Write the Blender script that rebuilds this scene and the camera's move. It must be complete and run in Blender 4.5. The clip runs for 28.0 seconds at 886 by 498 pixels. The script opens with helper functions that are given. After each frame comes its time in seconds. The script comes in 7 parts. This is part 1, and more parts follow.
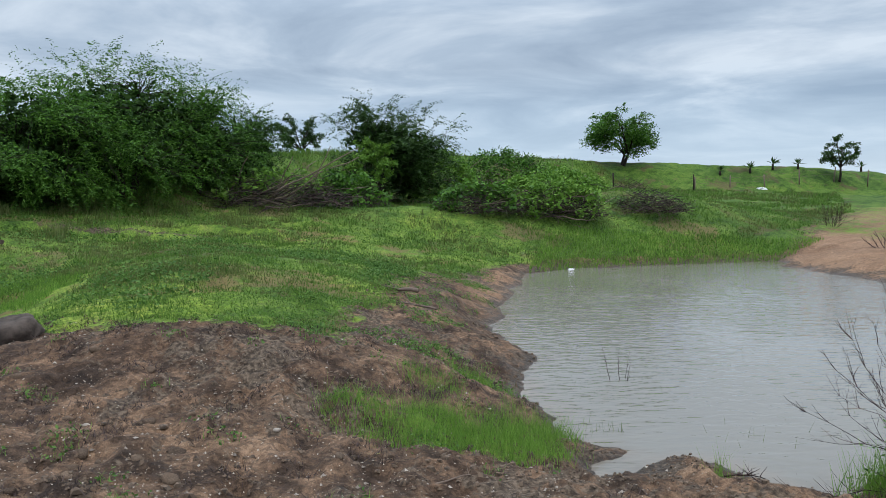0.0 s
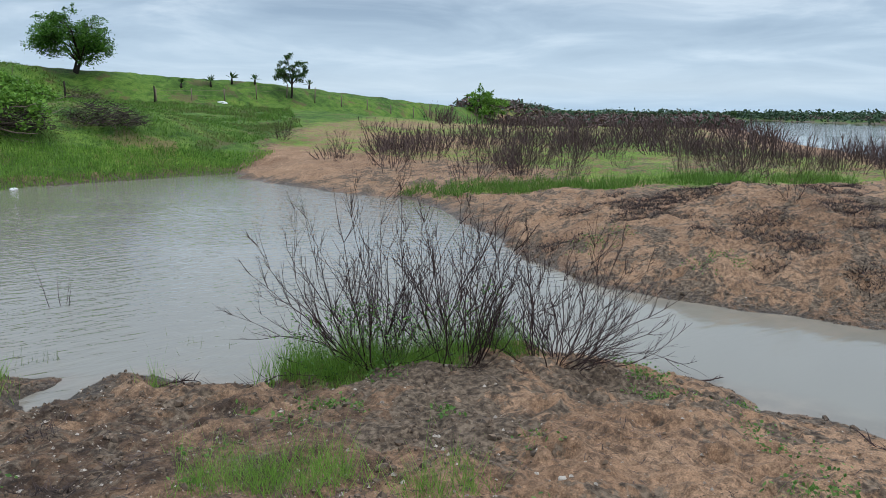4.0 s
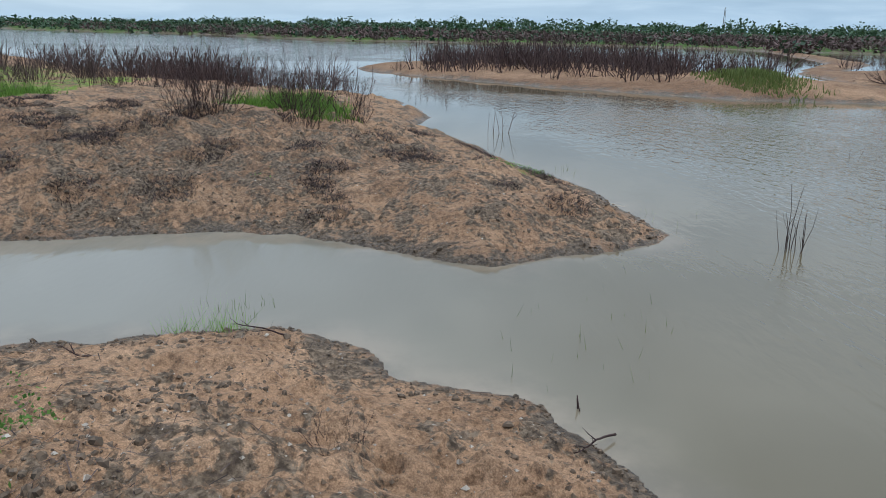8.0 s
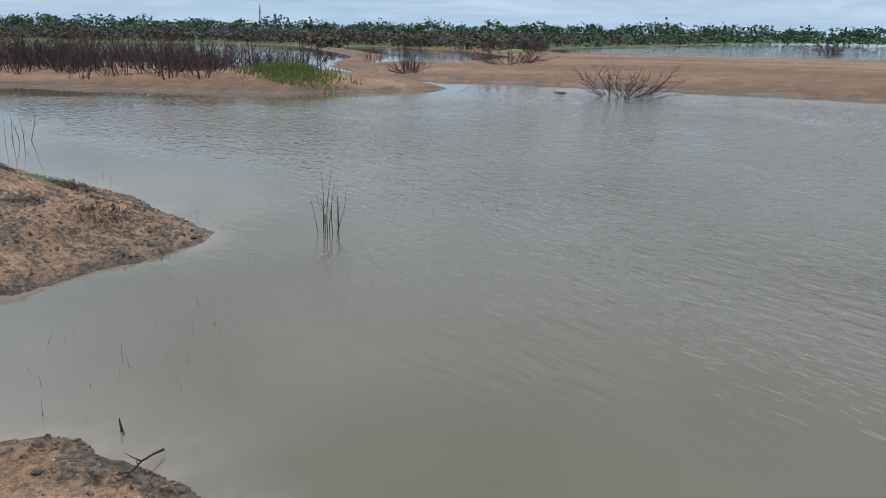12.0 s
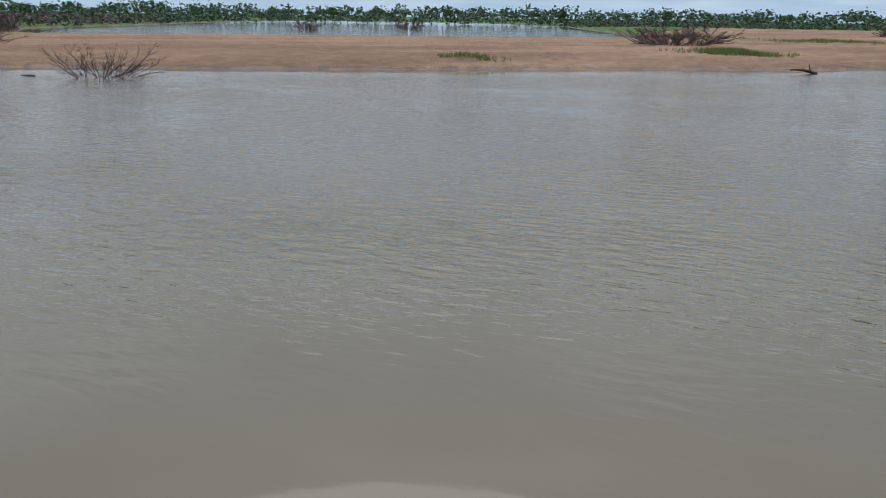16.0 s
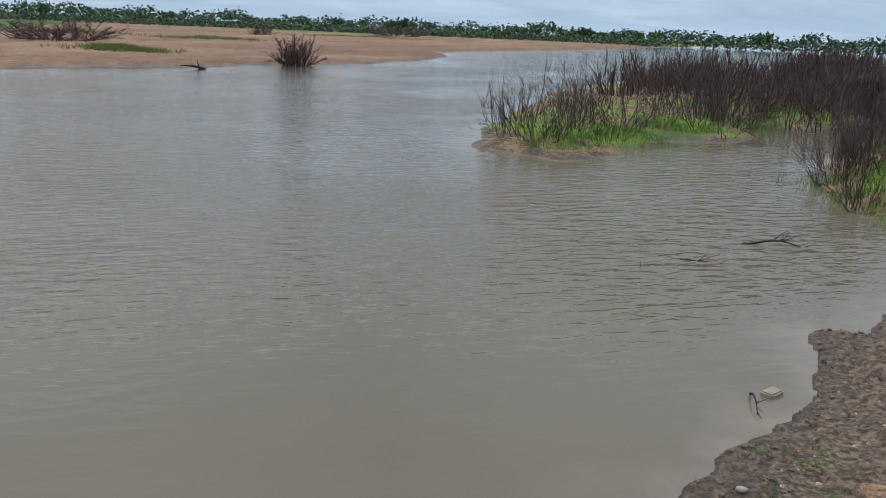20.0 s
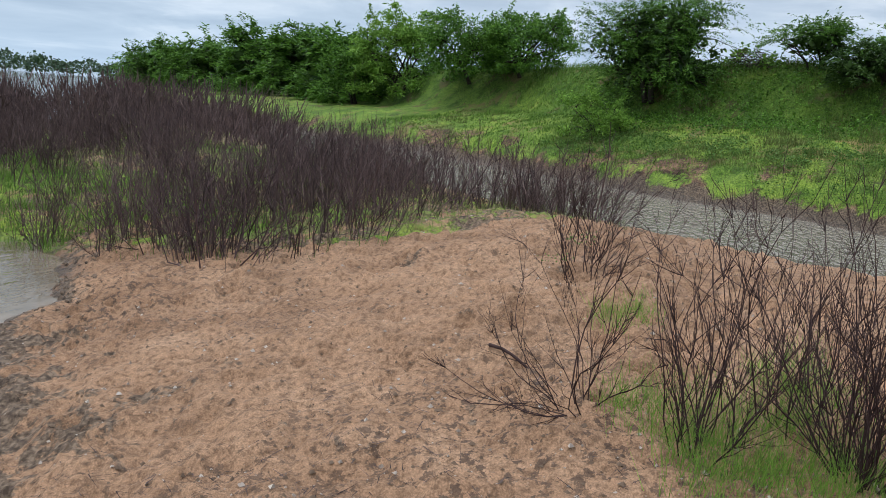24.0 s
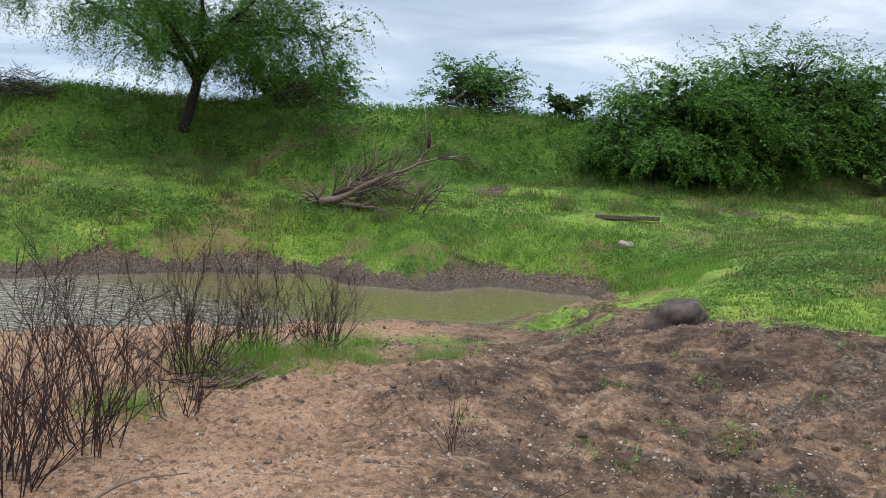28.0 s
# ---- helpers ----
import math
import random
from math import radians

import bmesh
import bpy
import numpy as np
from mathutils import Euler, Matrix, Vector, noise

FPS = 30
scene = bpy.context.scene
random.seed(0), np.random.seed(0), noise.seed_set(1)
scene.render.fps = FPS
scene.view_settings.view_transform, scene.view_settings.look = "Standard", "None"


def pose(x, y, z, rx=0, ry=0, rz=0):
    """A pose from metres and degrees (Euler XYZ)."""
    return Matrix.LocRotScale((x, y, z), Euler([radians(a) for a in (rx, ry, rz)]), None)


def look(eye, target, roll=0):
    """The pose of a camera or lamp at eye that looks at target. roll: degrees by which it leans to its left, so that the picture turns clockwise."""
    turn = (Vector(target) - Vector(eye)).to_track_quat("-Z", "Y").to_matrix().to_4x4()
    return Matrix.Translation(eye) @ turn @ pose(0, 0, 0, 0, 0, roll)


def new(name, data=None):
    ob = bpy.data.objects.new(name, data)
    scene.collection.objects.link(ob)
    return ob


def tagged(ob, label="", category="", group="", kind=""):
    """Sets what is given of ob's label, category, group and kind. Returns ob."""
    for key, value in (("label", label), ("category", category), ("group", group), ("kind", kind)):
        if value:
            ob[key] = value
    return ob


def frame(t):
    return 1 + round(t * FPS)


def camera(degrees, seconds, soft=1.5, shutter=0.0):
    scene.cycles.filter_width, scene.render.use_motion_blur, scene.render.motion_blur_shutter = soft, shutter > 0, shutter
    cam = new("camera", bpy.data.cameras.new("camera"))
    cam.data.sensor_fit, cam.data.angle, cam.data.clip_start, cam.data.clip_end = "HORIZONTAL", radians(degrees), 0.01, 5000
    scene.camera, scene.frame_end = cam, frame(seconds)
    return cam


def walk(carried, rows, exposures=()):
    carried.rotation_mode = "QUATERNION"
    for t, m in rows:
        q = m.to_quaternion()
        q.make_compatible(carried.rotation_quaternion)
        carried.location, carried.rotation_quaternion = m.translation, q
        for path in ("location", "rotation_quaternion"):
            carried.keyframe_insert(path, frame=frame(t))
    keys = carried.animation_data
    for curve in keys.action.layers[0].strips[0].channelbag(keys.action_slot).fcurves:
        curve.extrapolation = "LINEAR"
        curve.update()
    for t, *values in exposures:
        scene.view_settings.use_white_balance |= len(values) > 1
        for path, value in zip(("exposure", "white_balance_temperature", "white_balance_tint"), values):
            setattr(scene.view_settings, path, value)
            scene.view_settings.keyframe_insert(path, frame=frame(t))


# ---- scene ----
cam = camera(58.04, 28.0, soft=0.8)
PATH = [
    (0, (0.044, 0.568, 2.035), (0.118, 2.563, 1.916), -0.89),
    (0.5, (0.038, 0.519, 2.052), (0.275, 2.497, 1.874), -0.71),
    (1, (0.041, 0.513, 2.059), (0.444, 2.461, 1.849), -0.00),
    (1.5, (0.066, 0.526, 2.050), (0.610, 2.437, 1.821), 0.09),
    (2, (0.116, 0.583, 2.028), (0.816, 2.437, 1.755), 0.14),
    (2.5, (0.166, 0.583, 2.028), (1.027, 2.363, 1.729), 0.26),
    (4.5, (0.330, 0.278, 2.085), (1.683, 1.708, 1.730), 0.12),
    (5, (0.329, 0.242, 2.098), (1.824, 1.518, 1.726), 0.06),
    (5.5, (0.331, 0.203, 2.121), (2.006, 1.227, 1.735), 0.55),
    (6, (0.348, 0.169, 2.140), (2.117, 1.013, 1.741), 0.44),
    (6.5, (0.383, 0.147, 2.141), (2.224, 0.799, 1.710), 0.41),
    (7, (0.426, 0.135, 2.136), (2.328, 0.555, 1.681), 0.96),
    (7.5, (0.491, 0.125, 2.122), (2.426, 0.305, 1.647), 1.12),
    (8, (0.546, 0.102, 2.103), (2.472, 0.064, 1.567), 1.12),
    (8.5, (0.535, 0.053, 2.117), (2.447, -0.179, 1.578), 1.35),
    (9, (0.525, 0.018, 2.119), (2.418, -0.334, 1.579), 0.95),
    (9.5, (0.540, -0.003, 2.112), (2.420, -0.421, 1.572), 0.41),
    (10, (0.550, -0.025, 2.110), (2.419, -0.494, 1.573), -0.24),
    (10.5, (0.566, -0.054, 2.101), (2.421, -0.578, 1.567), -0.51),
    (11, (0.530, -0.072, 2.118), (2.349, -0.714, 1.588), -0.29),
    (11.5, (0.527, -0.110, 2.117), (2.272, -0.933, 1.590), 0.28),
    (12, (0.534, -0.162, 2.105), (2.167, -1.188, 1.578), 0.94),
    (12.5, (0.504, -0.186, 2.110), (2.061, -1.323, 1.577), 0.99),
    (14.5, (0.326, -0.277, 2.066), (1.584, -1.734, 1.523), 0.65),
    (15, (0.255, -0.305, 2.056), (1.355, -1.884, 1.512), 0.94),
    (15.5, (0.132, -0.349, 2.040), (1.076, -2.025, 1.493), 0.75),
    (16, (-0.017, -0.384, 2.038), (0.755, -2.143, 1.480), 0.84),
    (16.5, (-0.104, -0.363, 2.061), (0.471, -2.192, 1.493), 1.06),
    (17, (-0.119, -0.385, 2.058), (0.284, -2.258, 1.485), 1.26),
    (17.5, (-0.096, -0.386, 2.059), (0.168, -2.284, 1.488), 1.56),
    (18, (-0.073, -0.377, 2.070), (0.074, -2.289, 1.504), 1.61),
    (18.5, (-0.066, -0.439, 2.045), (-0.041, -2.359, 1.488), 1.95),
    (19, (-0.037, -0.524, 2.043), (-0.199, -2.442, 1.497), 2.30),
    (19.5, (-0.035, -0.500, 2.048), (-0.429, -2.386, 1.513), 2.34),
    (20, (-0.035, -0.471, 2.069), (-0.613, -2.311, 1.540), 2.42),
    (20.5, (-0.048, -0.465, 2.052), (-0.771, -2.257, 1.536), 2.72),
    (22.5, (-0.141, -0.344, 2.147), (-1.579, -1.661, 1.699), 1.91),
    (23, (-0.212, -0.345, 2.147), (-1.827, -1.445, 1.719), 2.46),
    (23.5, (-0.307, -0.303, 2.124), (-2.093, -1.109, 1.722), 3.48),
    (24, (-0.386, -0.276, 2.126), (-2.286, -0.775, 1.750), 4.44),
    (24.5, (-0.435, -0.237, 2.134), (-2.384, -0.513, 1.778), 4.41),
    (25, (-0.435, -0.230, 2.146), (-2.407, -0.279, 1.812), 4.02),
    (25.5, (-0.475, -0.195, 2.149), (-2.437, 0.035, 1.839), 3.47),
    (26, (-0.477, -0.097, 2.167), (-2.394, 0.395, 1.881), 2.66),
    (26.5, (-0.432, 0.053, 2.166), (-2.262, 0.820, 1.918), 2.14),
    (27, (-0.430, 0.227, 2.175), (-2.131, 1.255, 1.949), 2.09),
    (27.5, (-0.401, 0.351, 2.209), (-1.924, 1.631, 2.003), 2.13),
    (28, (-0.355, 0.464, 2.233), (-1.650, 1.977, 2.043), 1.73),
]
walk(cam, [(t, look(eye, target, roll)) for t, eye, target, roll in PATH], [(0, 0.08, 6300, 8), (8, 0.06, 6150, 5), (14, 0.02, 6330, 9), (20.5, 0.0, 6400, 10), (23, 0.06, 6600, 11), (25, 0.40, 6450, 10), (28, 0.42, 6480, 10)])

# ---- sky and sun: a bright overcast day ----
world = bpy.data.worlds.new("overcast_sky")
scene.world = world
world.use_nodes = True
SUN_AZ, SUN_EL = 150.0, 70.0


def build_sky(w):
    nt = w.node_tree
    nt.nodes.clear()
    n, l = nt.nodes.new, nt.links.new
    out = n("ShaderNodeOutputWorld")
    sky = n("ShaderNodeTexSky")
    sky.sky_type = "NISHITA"
    sky.sun_disc = False
    sky.sun_elevation, sky.sun_rotation = radians(SUN_EL), radians(SUN_AZ)
    sky.air_density, sky.dust_density, sky.ozone_density = 1.0, 3.0, 1.2
    bg_sky = n("ShaderNodeBackground")
    bg_sky.inputs["Strength"].default_value = 0.09
    l(sky.outputs[0], bg_sky.inputs[0])
    # cloud layer, laid on a plane high above
    tc = n("ShaderNodeTexCoord")
    sep = n("ShaderNodeSeparateXYZ")
    l(tc.outputs["Generated"], sep.inputs[0])
    zz = n("ShaderNodeMath"); zz.operation = "MAXIMUM"; zz.inputs[1].default_value = 0.0
    l(sep.outputs[2], zz.inputs[0])
    za = n("ShaderNodeMath"); za.operation = "ADD"; za.inputs[1].default_value = 0.11
    l(zz.outputs[0], za.inputs[0])
    dx = n("ShaderNodeMath"); dx.operation = "DIVIDE"
    dy = n("ShaderNodeMath"); dy.operation = "DIVIDE"
    l(sep.outputs[0], dx.inputs[0]); l(za.outputs[0], dx.inputs[1])
    l(sep.outputs[1], dy.inputs[0]); l(za.outputs[0], dy.inputs[1])
    comb = n("ShaderNodeCombineXYZ")
    l(dx.outputs[0], comb.inputs[0]); l(dy.outputs[0], comb.inputs[1])
    n1 = n("ShaderNodeTexNoise"); n1.inputs["Scale"].default_value = 0.95
    n1.inputs["Detail"].default_value = 7.0; n1.inputs["Roughness"].default_value = 0.56
    n1.inputs["Distortion"].default_value = 0.5
    l(comb.outputs[0], n1.inputs["Vector"])
    ramp = n("ShaderNodeValToRGB")
    e = ramp.color_ramp.elements
    e[0].position, e[0].color = 0.32, (0.31, 0.39, 0.51, 1)
    e[1].position, e[1].color = 0.66, (0.74, 0.81, 0.90, 1)
    m = ramp.color_ramp.elements.new(0.5); m.color = (0.47, 0.56, 0.68, 1)
    l(n1.outputs["Fac"], ramp.inputs[0])
    # paler towards the horizon
    hor = n("ShaderNodeMapRange"); hor.inputs[1].default_value, hor.inputs[2].default_value = 0.0, 0.16
    hor.inputs[3].default_value, hor.inputs[4].default_value = 0.75, 0.0
    l(zz.outputs[0], hor.inputs[0])
    mix = n("ShaderNodeMixRGB"); mix.inputs[2].default_value = (0.50, 0.69, 0.90, 1)
    l(hor.outputs[0], mix.inputs[0]); l(ramp.outputs[0], mix.inputs[1])
    # a pale gap under the cloud sheet, low in the north-east
    gap = n("ShaderNodeValToRGB")
    ge = gap.color_ramp.elements
    ge[0].position, ge[0].color = 0.0, (0.1, 0.1, 0.1, 1)
    ge[1].position, ge[1].color = 0.115, (0, 0, 0, 1)
    ge.new(0.028).color = (0.5, 0.5, 0.5, 1)
    ge.new(0.055).color = (0.25, 0.25, 0.25, 1)
    l(zz.outputs[0], gap.inputs[0])
    east = n("ShaderNodeVectorMath"); east.operation = "DOT_PRODUCT"; east.inputs[1].default_value = (0.62, 0.78, 0.0)
    l(tc.outputs["Generated"], east.inputs[0])
    ea = n("ShaderNodeMapRange"); ea.inputs[1].default_value, ea.inputs[2].default_value = 0.35, 0.95
    l(east.outputs["Value"], ea.inputs[0])
    gf = n("ShaderNodeMath"); gf.operation = "MULTIPLY"
    l(gap.outputs[0], gf.inputs[0]); l(ea.outputs[0], gf.inputs[1])
    mix2 = n("ShaderNodeMixRGB"); mix2.inputs[2].default_value = (0.82, 0.90, 0.96, 1)
    l(gf.outputs[0], mix2.inputs[0]); l(mix.outputs[0], mix2.inputs[1])
    mix = mix2
    bg_cloud = n("ShaderNodeBackground")
    # an overcast sky is brighter overhead than at the horizon
    up = n("ShaderNodeMapRange"); up.inputs[1].default_value, up.inputs[2].default_value = 0.22, 1.0
    up.inputs[3].default_value, up.inputs[4].default_value = 1.0, 3.2
    l(zz.outputs[0], up.inputs[0]); l(up.outputs[0], bg_cloud.inputs["Strength"])
    l(mix.outputs[0], bg_cloud.inputs[0])
    ms = n("ShaderNodeMixShader"); ms.inputs[0].default_value = 0.86
    l(bg_sky.outputs[0], ms.inputs[1]); l(bg_cloud.outputs[0], ms.inputs[2])
    l(ms.outputs[0], out.inputs[0])


build_sky(world)
sun_data = bpy.data.lights.new("sun", "SUN")
sun_data.energy, sun_data.angle, sun_data.color = 1.5, radians(75), (1.0, 0.96, 0.9)
sun = new("sun", sun_data)
sun_a, sun_e = radians(SUN_AZ), radians(SUN_EL)
sun.matrix_world = look((30 * math.sin(sun_a) * math.cos(sun_e), 30 * math.cos(sun_a) * math.cos(sun_e), 30 * math.sin(sun_e)), (0, 0, 0))
sun["label"], sun["kind"] = "soft sun behind thick cloud", "structure"

# ---- lie of the land ----
TABLE = np.random.RandomState(7).rand(256, 256)


def vnoise(x, y, s=0):
    x, y = np.asarray(x, float) + 37.3 * s, np.asarray(y, float) + 91.7 * s
    xi, yi = np.floor(x).astype(int), np.floor(y).astype(int)
    fx, fy = x - xi, y - yi
    fx, fy = fx * fx * (3 - 2 * fx), fy * fy * (3 - 2 * fy)
    a, b = TABLE[xi % 256, yi % 256], TABLE[(xi + 1) % 256, yi % 256]
    c, d = TABLE[xi % 256, (yi + 1) % 256], TABLE[(xi + 1) % 256, (yi + 1) % 256]
    return (a * (1 - fx) + b * fx) * (1 - fy) + (c * (1 - fx) + d * fx) * fy - 0.5


def fbm(x, y, s=0, octaves=4):
    return sum(vnoise(x * 2.0**k, y * 2.0**k, s + k) * 0.5**k for k in range(octaves))


# shores: the water's edge, clockwise round each stretch of land
NORTH_AND_BAR = [
    (11.6, 25.4), (10.8, 23.3), (10.8, 19.8), (11.6, 16.2), (10.6, 13), (9.5, 10.6), (7.9, 7.9), (7.7, 6.4), (7.8, 5.4), (8.1, 4.2),
    (8.5, 3.3), (8.7, 2.5), (8.6, 1.5), (8.3, 0.8), (7.7, 0), (7.5, -0.5), (7.9, -1.1), (8.2, -2), (8.65, -2.4), (9.8, -2.2), (10.7, -2.2),
    (12, -1.8), (13.7, -1.1), (15.5, -0.7), (16.9, 0.2), (18, 0.7), (19.6, -0.1), (21.3, 0.3), (24, 1.2), (26, 4), (30, 9), (40, 18), (58, 32), (95, 58), (160, 98),
]
NORTH_FAR = [(600, 400), (2900, 1500), (2900, 2900), (-2900, 2900), (-2900, -2000)]
WEST_BANK = [
    (-300, -220), (-90, -69), (-50, -33), (-32, -14), (-24.6, -4.1), (-23.7, -2.6), (-21.5, 0.1), (-19.9, 2.6), (-17.9, 4.8), (-16.6, 6.2), (-15.3, 9.2),
    (-13.4, 11.6), (-11.7, 11.1), (-10.4, 11.5), (-9.8, 13.0), (-7.9, 13.6),
]
NEAR_LAND = [
    (-7.1, 12.4), (-7.4, 10.9), (-7.5, 9.8), (-8.6, 9.0), (-8.8, 8.2), (-9.6, 6.6), (-11, 4.1), (-11.8, 2.9), (-13.1, 0.9), (-14.6, -1.5),
    (-17.5, -5), (-23, -11), (-30, -18), (-38, -27), (-36, -30), (-28.5, -24.6), (-21.5, -20.0), (-17.5, -17.0), (-14, -14.5), (-11.0, -12.3), (-9.3, -10.5),
    (-8.1, -8.6), (-8.3, -7.4), (-7.4, -6.4), (-6.3, -5.6), (-5.4, -5.2), (-4.75, -4.75), (-4.35, -4.85), (-3.85, -4.4), (-3.4, -4.0), (-3.0, -3.75),
    (-2.45, -3.4), (-1.9, -3.1), (-0.9, -2.9), (0.2, -2.7), (1.2, -2.2), (2.2, -1.6), (3.1, -1.1), (3.75, -0.9), (4.15, -0.8), (4.5, -0.55), (4.8, -0.45), (4.95, -0.1), (5.12, 0.2), (5.42, 0.42),
    (5.72, 0.88), (5.8, 1.12), (5.65, 1.8), (5.55, 2.5), (5.4, 3.2), (5.65, 3.8), (5.5, 4.5), (4.7, 5.3), (3.9, 5.9), (3.3, 5.95), (2.9, 5.65), (2.55, 5.75), (2.3, 6.3), (1.95, 6.6), (1.65, 6.15), (1.4, 6.1), (1.5, 6.6), (1.7, 6.85),
    (1.35, 7.2), (1.3, 7.7), (1.25, 8.25), (1.0, 8.5), (1.2, 9.3), (1.55, 10.8), (1.3, 11.6), (1.4, 14.3), (2.1, 17.9), (3.3, 22.6), (4.9, 24), (7.5, 24.4), (9.6, 24.9),
]
ISLAND = [(-4.9, -14.3), (-5.9, -12.9), (-7.4, -13.3), (-9.4, -15.3), (-11.4, -15.1), (-13.8, -17.6), (-15.6, -17.5), (-18.2, -18.6), (-22, -21.4), (-27, -25.2), (-36, -33.5), (-44, -44), (-38, -47), (-22, -37), (-13, -28), (-8.5, -21), (-6.2, -17.5)]
SPIT = [(37, 1), (31, -4), (29.6, -6.4), (26.7, -9.7), (25.9, -13.6), (26.3, -16.2), (29, -17.1), (33, -16.8), (38, -15.5), (46, -13), (51, -4), (47, 3), (41, 4)]
SOUTH_BANK = [
    (600, 400), (250, 170), (204, 124), (159, 70), (150, 43), (117, 17), (112, -30), (100, -40), (62, -30), (45, -20), (36, -18), (32.6, -17.8), (29.5, -20.4), (26.6, -22.2),
    (21.2, -25.3), (16.4, -28.2), (11.2, -32), (4.9, -36.5), (0, -39.2), (-2.7, -42.4), (-8.6, -46.2), (-15.8, -56), (-21, -68.6), (-19, -72), (-28.8, -84),
    (-51.5, -108), (-67, -126), (-140, -215), (-420, -575), (-2500, -2900), (2900, -2900), (2900, 1200),
]
POOLS = [
    [(72, -58), (60, -52), (51, -56), (41, -66), (34, -69), (25, -78), (17, -92), (22, -112), (60, -215), (110, -300), (190, -300), (150, -190), (105, -110), (88, -72)],
    [(45, -22), (60, -32), (95, -42), (96, -50), (75, -50), (58, -44), (46, -30)],
]
LANDS = [NEAR_LAND + NORTH_AND_BAR + NORTH_FAR + WEST_BANK, ISLAND, SPIT, SOUTH_BANK]
CREST = [(-300, -190, 3.0), (-110, -62, 3.0), (-45, -14, 3.3), (-32, -1, 3.7), (-27, 7, 4.0), (-24.5, 10.8, 4.35), (-21.5, 14.5, 4.05), (-17, 18.5, 3.85), (-12.5, 24, 3.8),
         (-8, 32, 3.9), (0, 46, 4.7), (14, 62, 4.9), (30, 60, 4.2), (46, 62, 2.9), (75, 80, 1.8), (200, 190, 1.2), (500, 420, 1.0)]
GREEN = [(-4.5, 9.5), (-3.4, 8.6), (-2.4, 8.1), (-1.5, 7.9), (-0.7, 8.0), (-0.45, 8.8), (-0.7, 10.5), (-0.5, 12.5), (-0.1, 15), (0.7, 18), (2.1, 21.5), (3.0, 22.8), (5, 24), (9.6, 25), (12, 25.8), (16, 31), (25, 42),
         (60, 66), (300, 280), (2900, 2900), (-2900, 2900), (-2900, -2000), (-300, -222), (-90, -70), (-50, -34), (-32, -15), (-24.8, -4.2), (-21.8, 0.3), (-18.2, 5),
         (-15.6, 9.4), (-13.6, 12), (-9.9, 13.4), (-7.2, 13.1), (-6.4, 11.5)]
TERRACE = [(-13.5, 17.2), (-11.3, 19.0), (-8.5, 20.4), (-5, 21.6)]
MOUNDS = [  # x, y, radius along, across, turn, height
    (-1.5, 7.7, 2.2, 0.95, 0.1, 0.30), (-3.4, 12.6, 4.4, 4.8, 0.0, 0.5), (12.2, 5.6, 3.2, 5.2, 0.5, 0.42), (-7.4, -1.0, 3.0, 1.8, 0.5, 0.25), (4.3, 4.3, 1.2, 0.9, 0.7, 0.12),
    (9.4, -0.6, 1.6, 0.8, 0.2, 0.12), (8.0, 31, 6.5, 3.0, 0.25, 1.3), (0.5, 27, 5.0, 2.4, 0.1, 0.6), (-15, 20.5, 4.5, 1.2, 0.7, 0.25), (30, -12.5, 4.0, 2.2, 1.2, 0.25), (-6.6, 9.2, 2.7, 1.9, 1.2, -0.45), (-5.3, 7.5, 2.3, 1.3, -0.2, -0.22), (-4.0, 0.6, 1.5, 1.2, 0.0, 0.12), (-3.3, -3.7, 1.7, 0.8, 0.6, -0.16),
    (4.55, -0.1, 1.0, 0.7, 0.7, -0.13), (5.2, 0.9, 0.6, 0.5, 0.0, -0.05), (0.9, 7.0, 0.8, 0.5, 0.3, -0.1),
]


def dist_lines(x, y, pts, closed=True):
    best = np.full(x.shape, 1e18)
    n = len(pts)
    for i in range(n if closed else n - 1):
        (ax, ay), (bx, by) = pts[i][:2], pts[(i + 1) % n][:2]
        ux, uy = bx - ax, by - ay
        t = np.clip(((x - ax) * ux + (y - ay) * uy) / (ux * ux + uy * uy), 0, 1)
        best = np.minimum(best, (x - ax - t * ux) ** 2 + (y - ay - t * uy) ** 2)
    return np.sqrt(best)


def inside(x, y, pts):
    odd = np.zeros(x.shape, bool)
    n = len(pts)
    for i in range(n):
        (ax, ay), (bx, by) = pts[i][:2], pts[(i + 1) % n][:2]
        if ay != by:
            odd ^= ((ay > y) != (by > y)) & (x < (bx - ax) * (y - ay) / (by - ay) + ax)
    return odd


def signed(x, y, pts):
    return np.where(inside(x, y, pts), 1, -1) * dist_lines(x, y, pts)


def shore(x, y):
    """Metres from the water's edge; above 0 on land."""
    r = np.hypot(x, y)
    w = 0.16 + 0.012 * np.minimum(r, 60)
    x = x + w * fbm(x * 0.9, y * 0.9, 3, 3) * 1.0
    y = y + w * fbm(x * 0.9, y * 0.9, 9, 3) * 1.0
    x = x + 0.11 * fbm(x * 3.2, y * 3.2, 15, 4)
    y = y + 0.11 * fbm(x * 3.2, y * 3.2, 17, 4)
    d = np.maximum.reduce([signed(x, y, p) for p in LANDS])
    for p in POOLS:
        d = np.minimum(d, -signed(x, y, p))
    return d


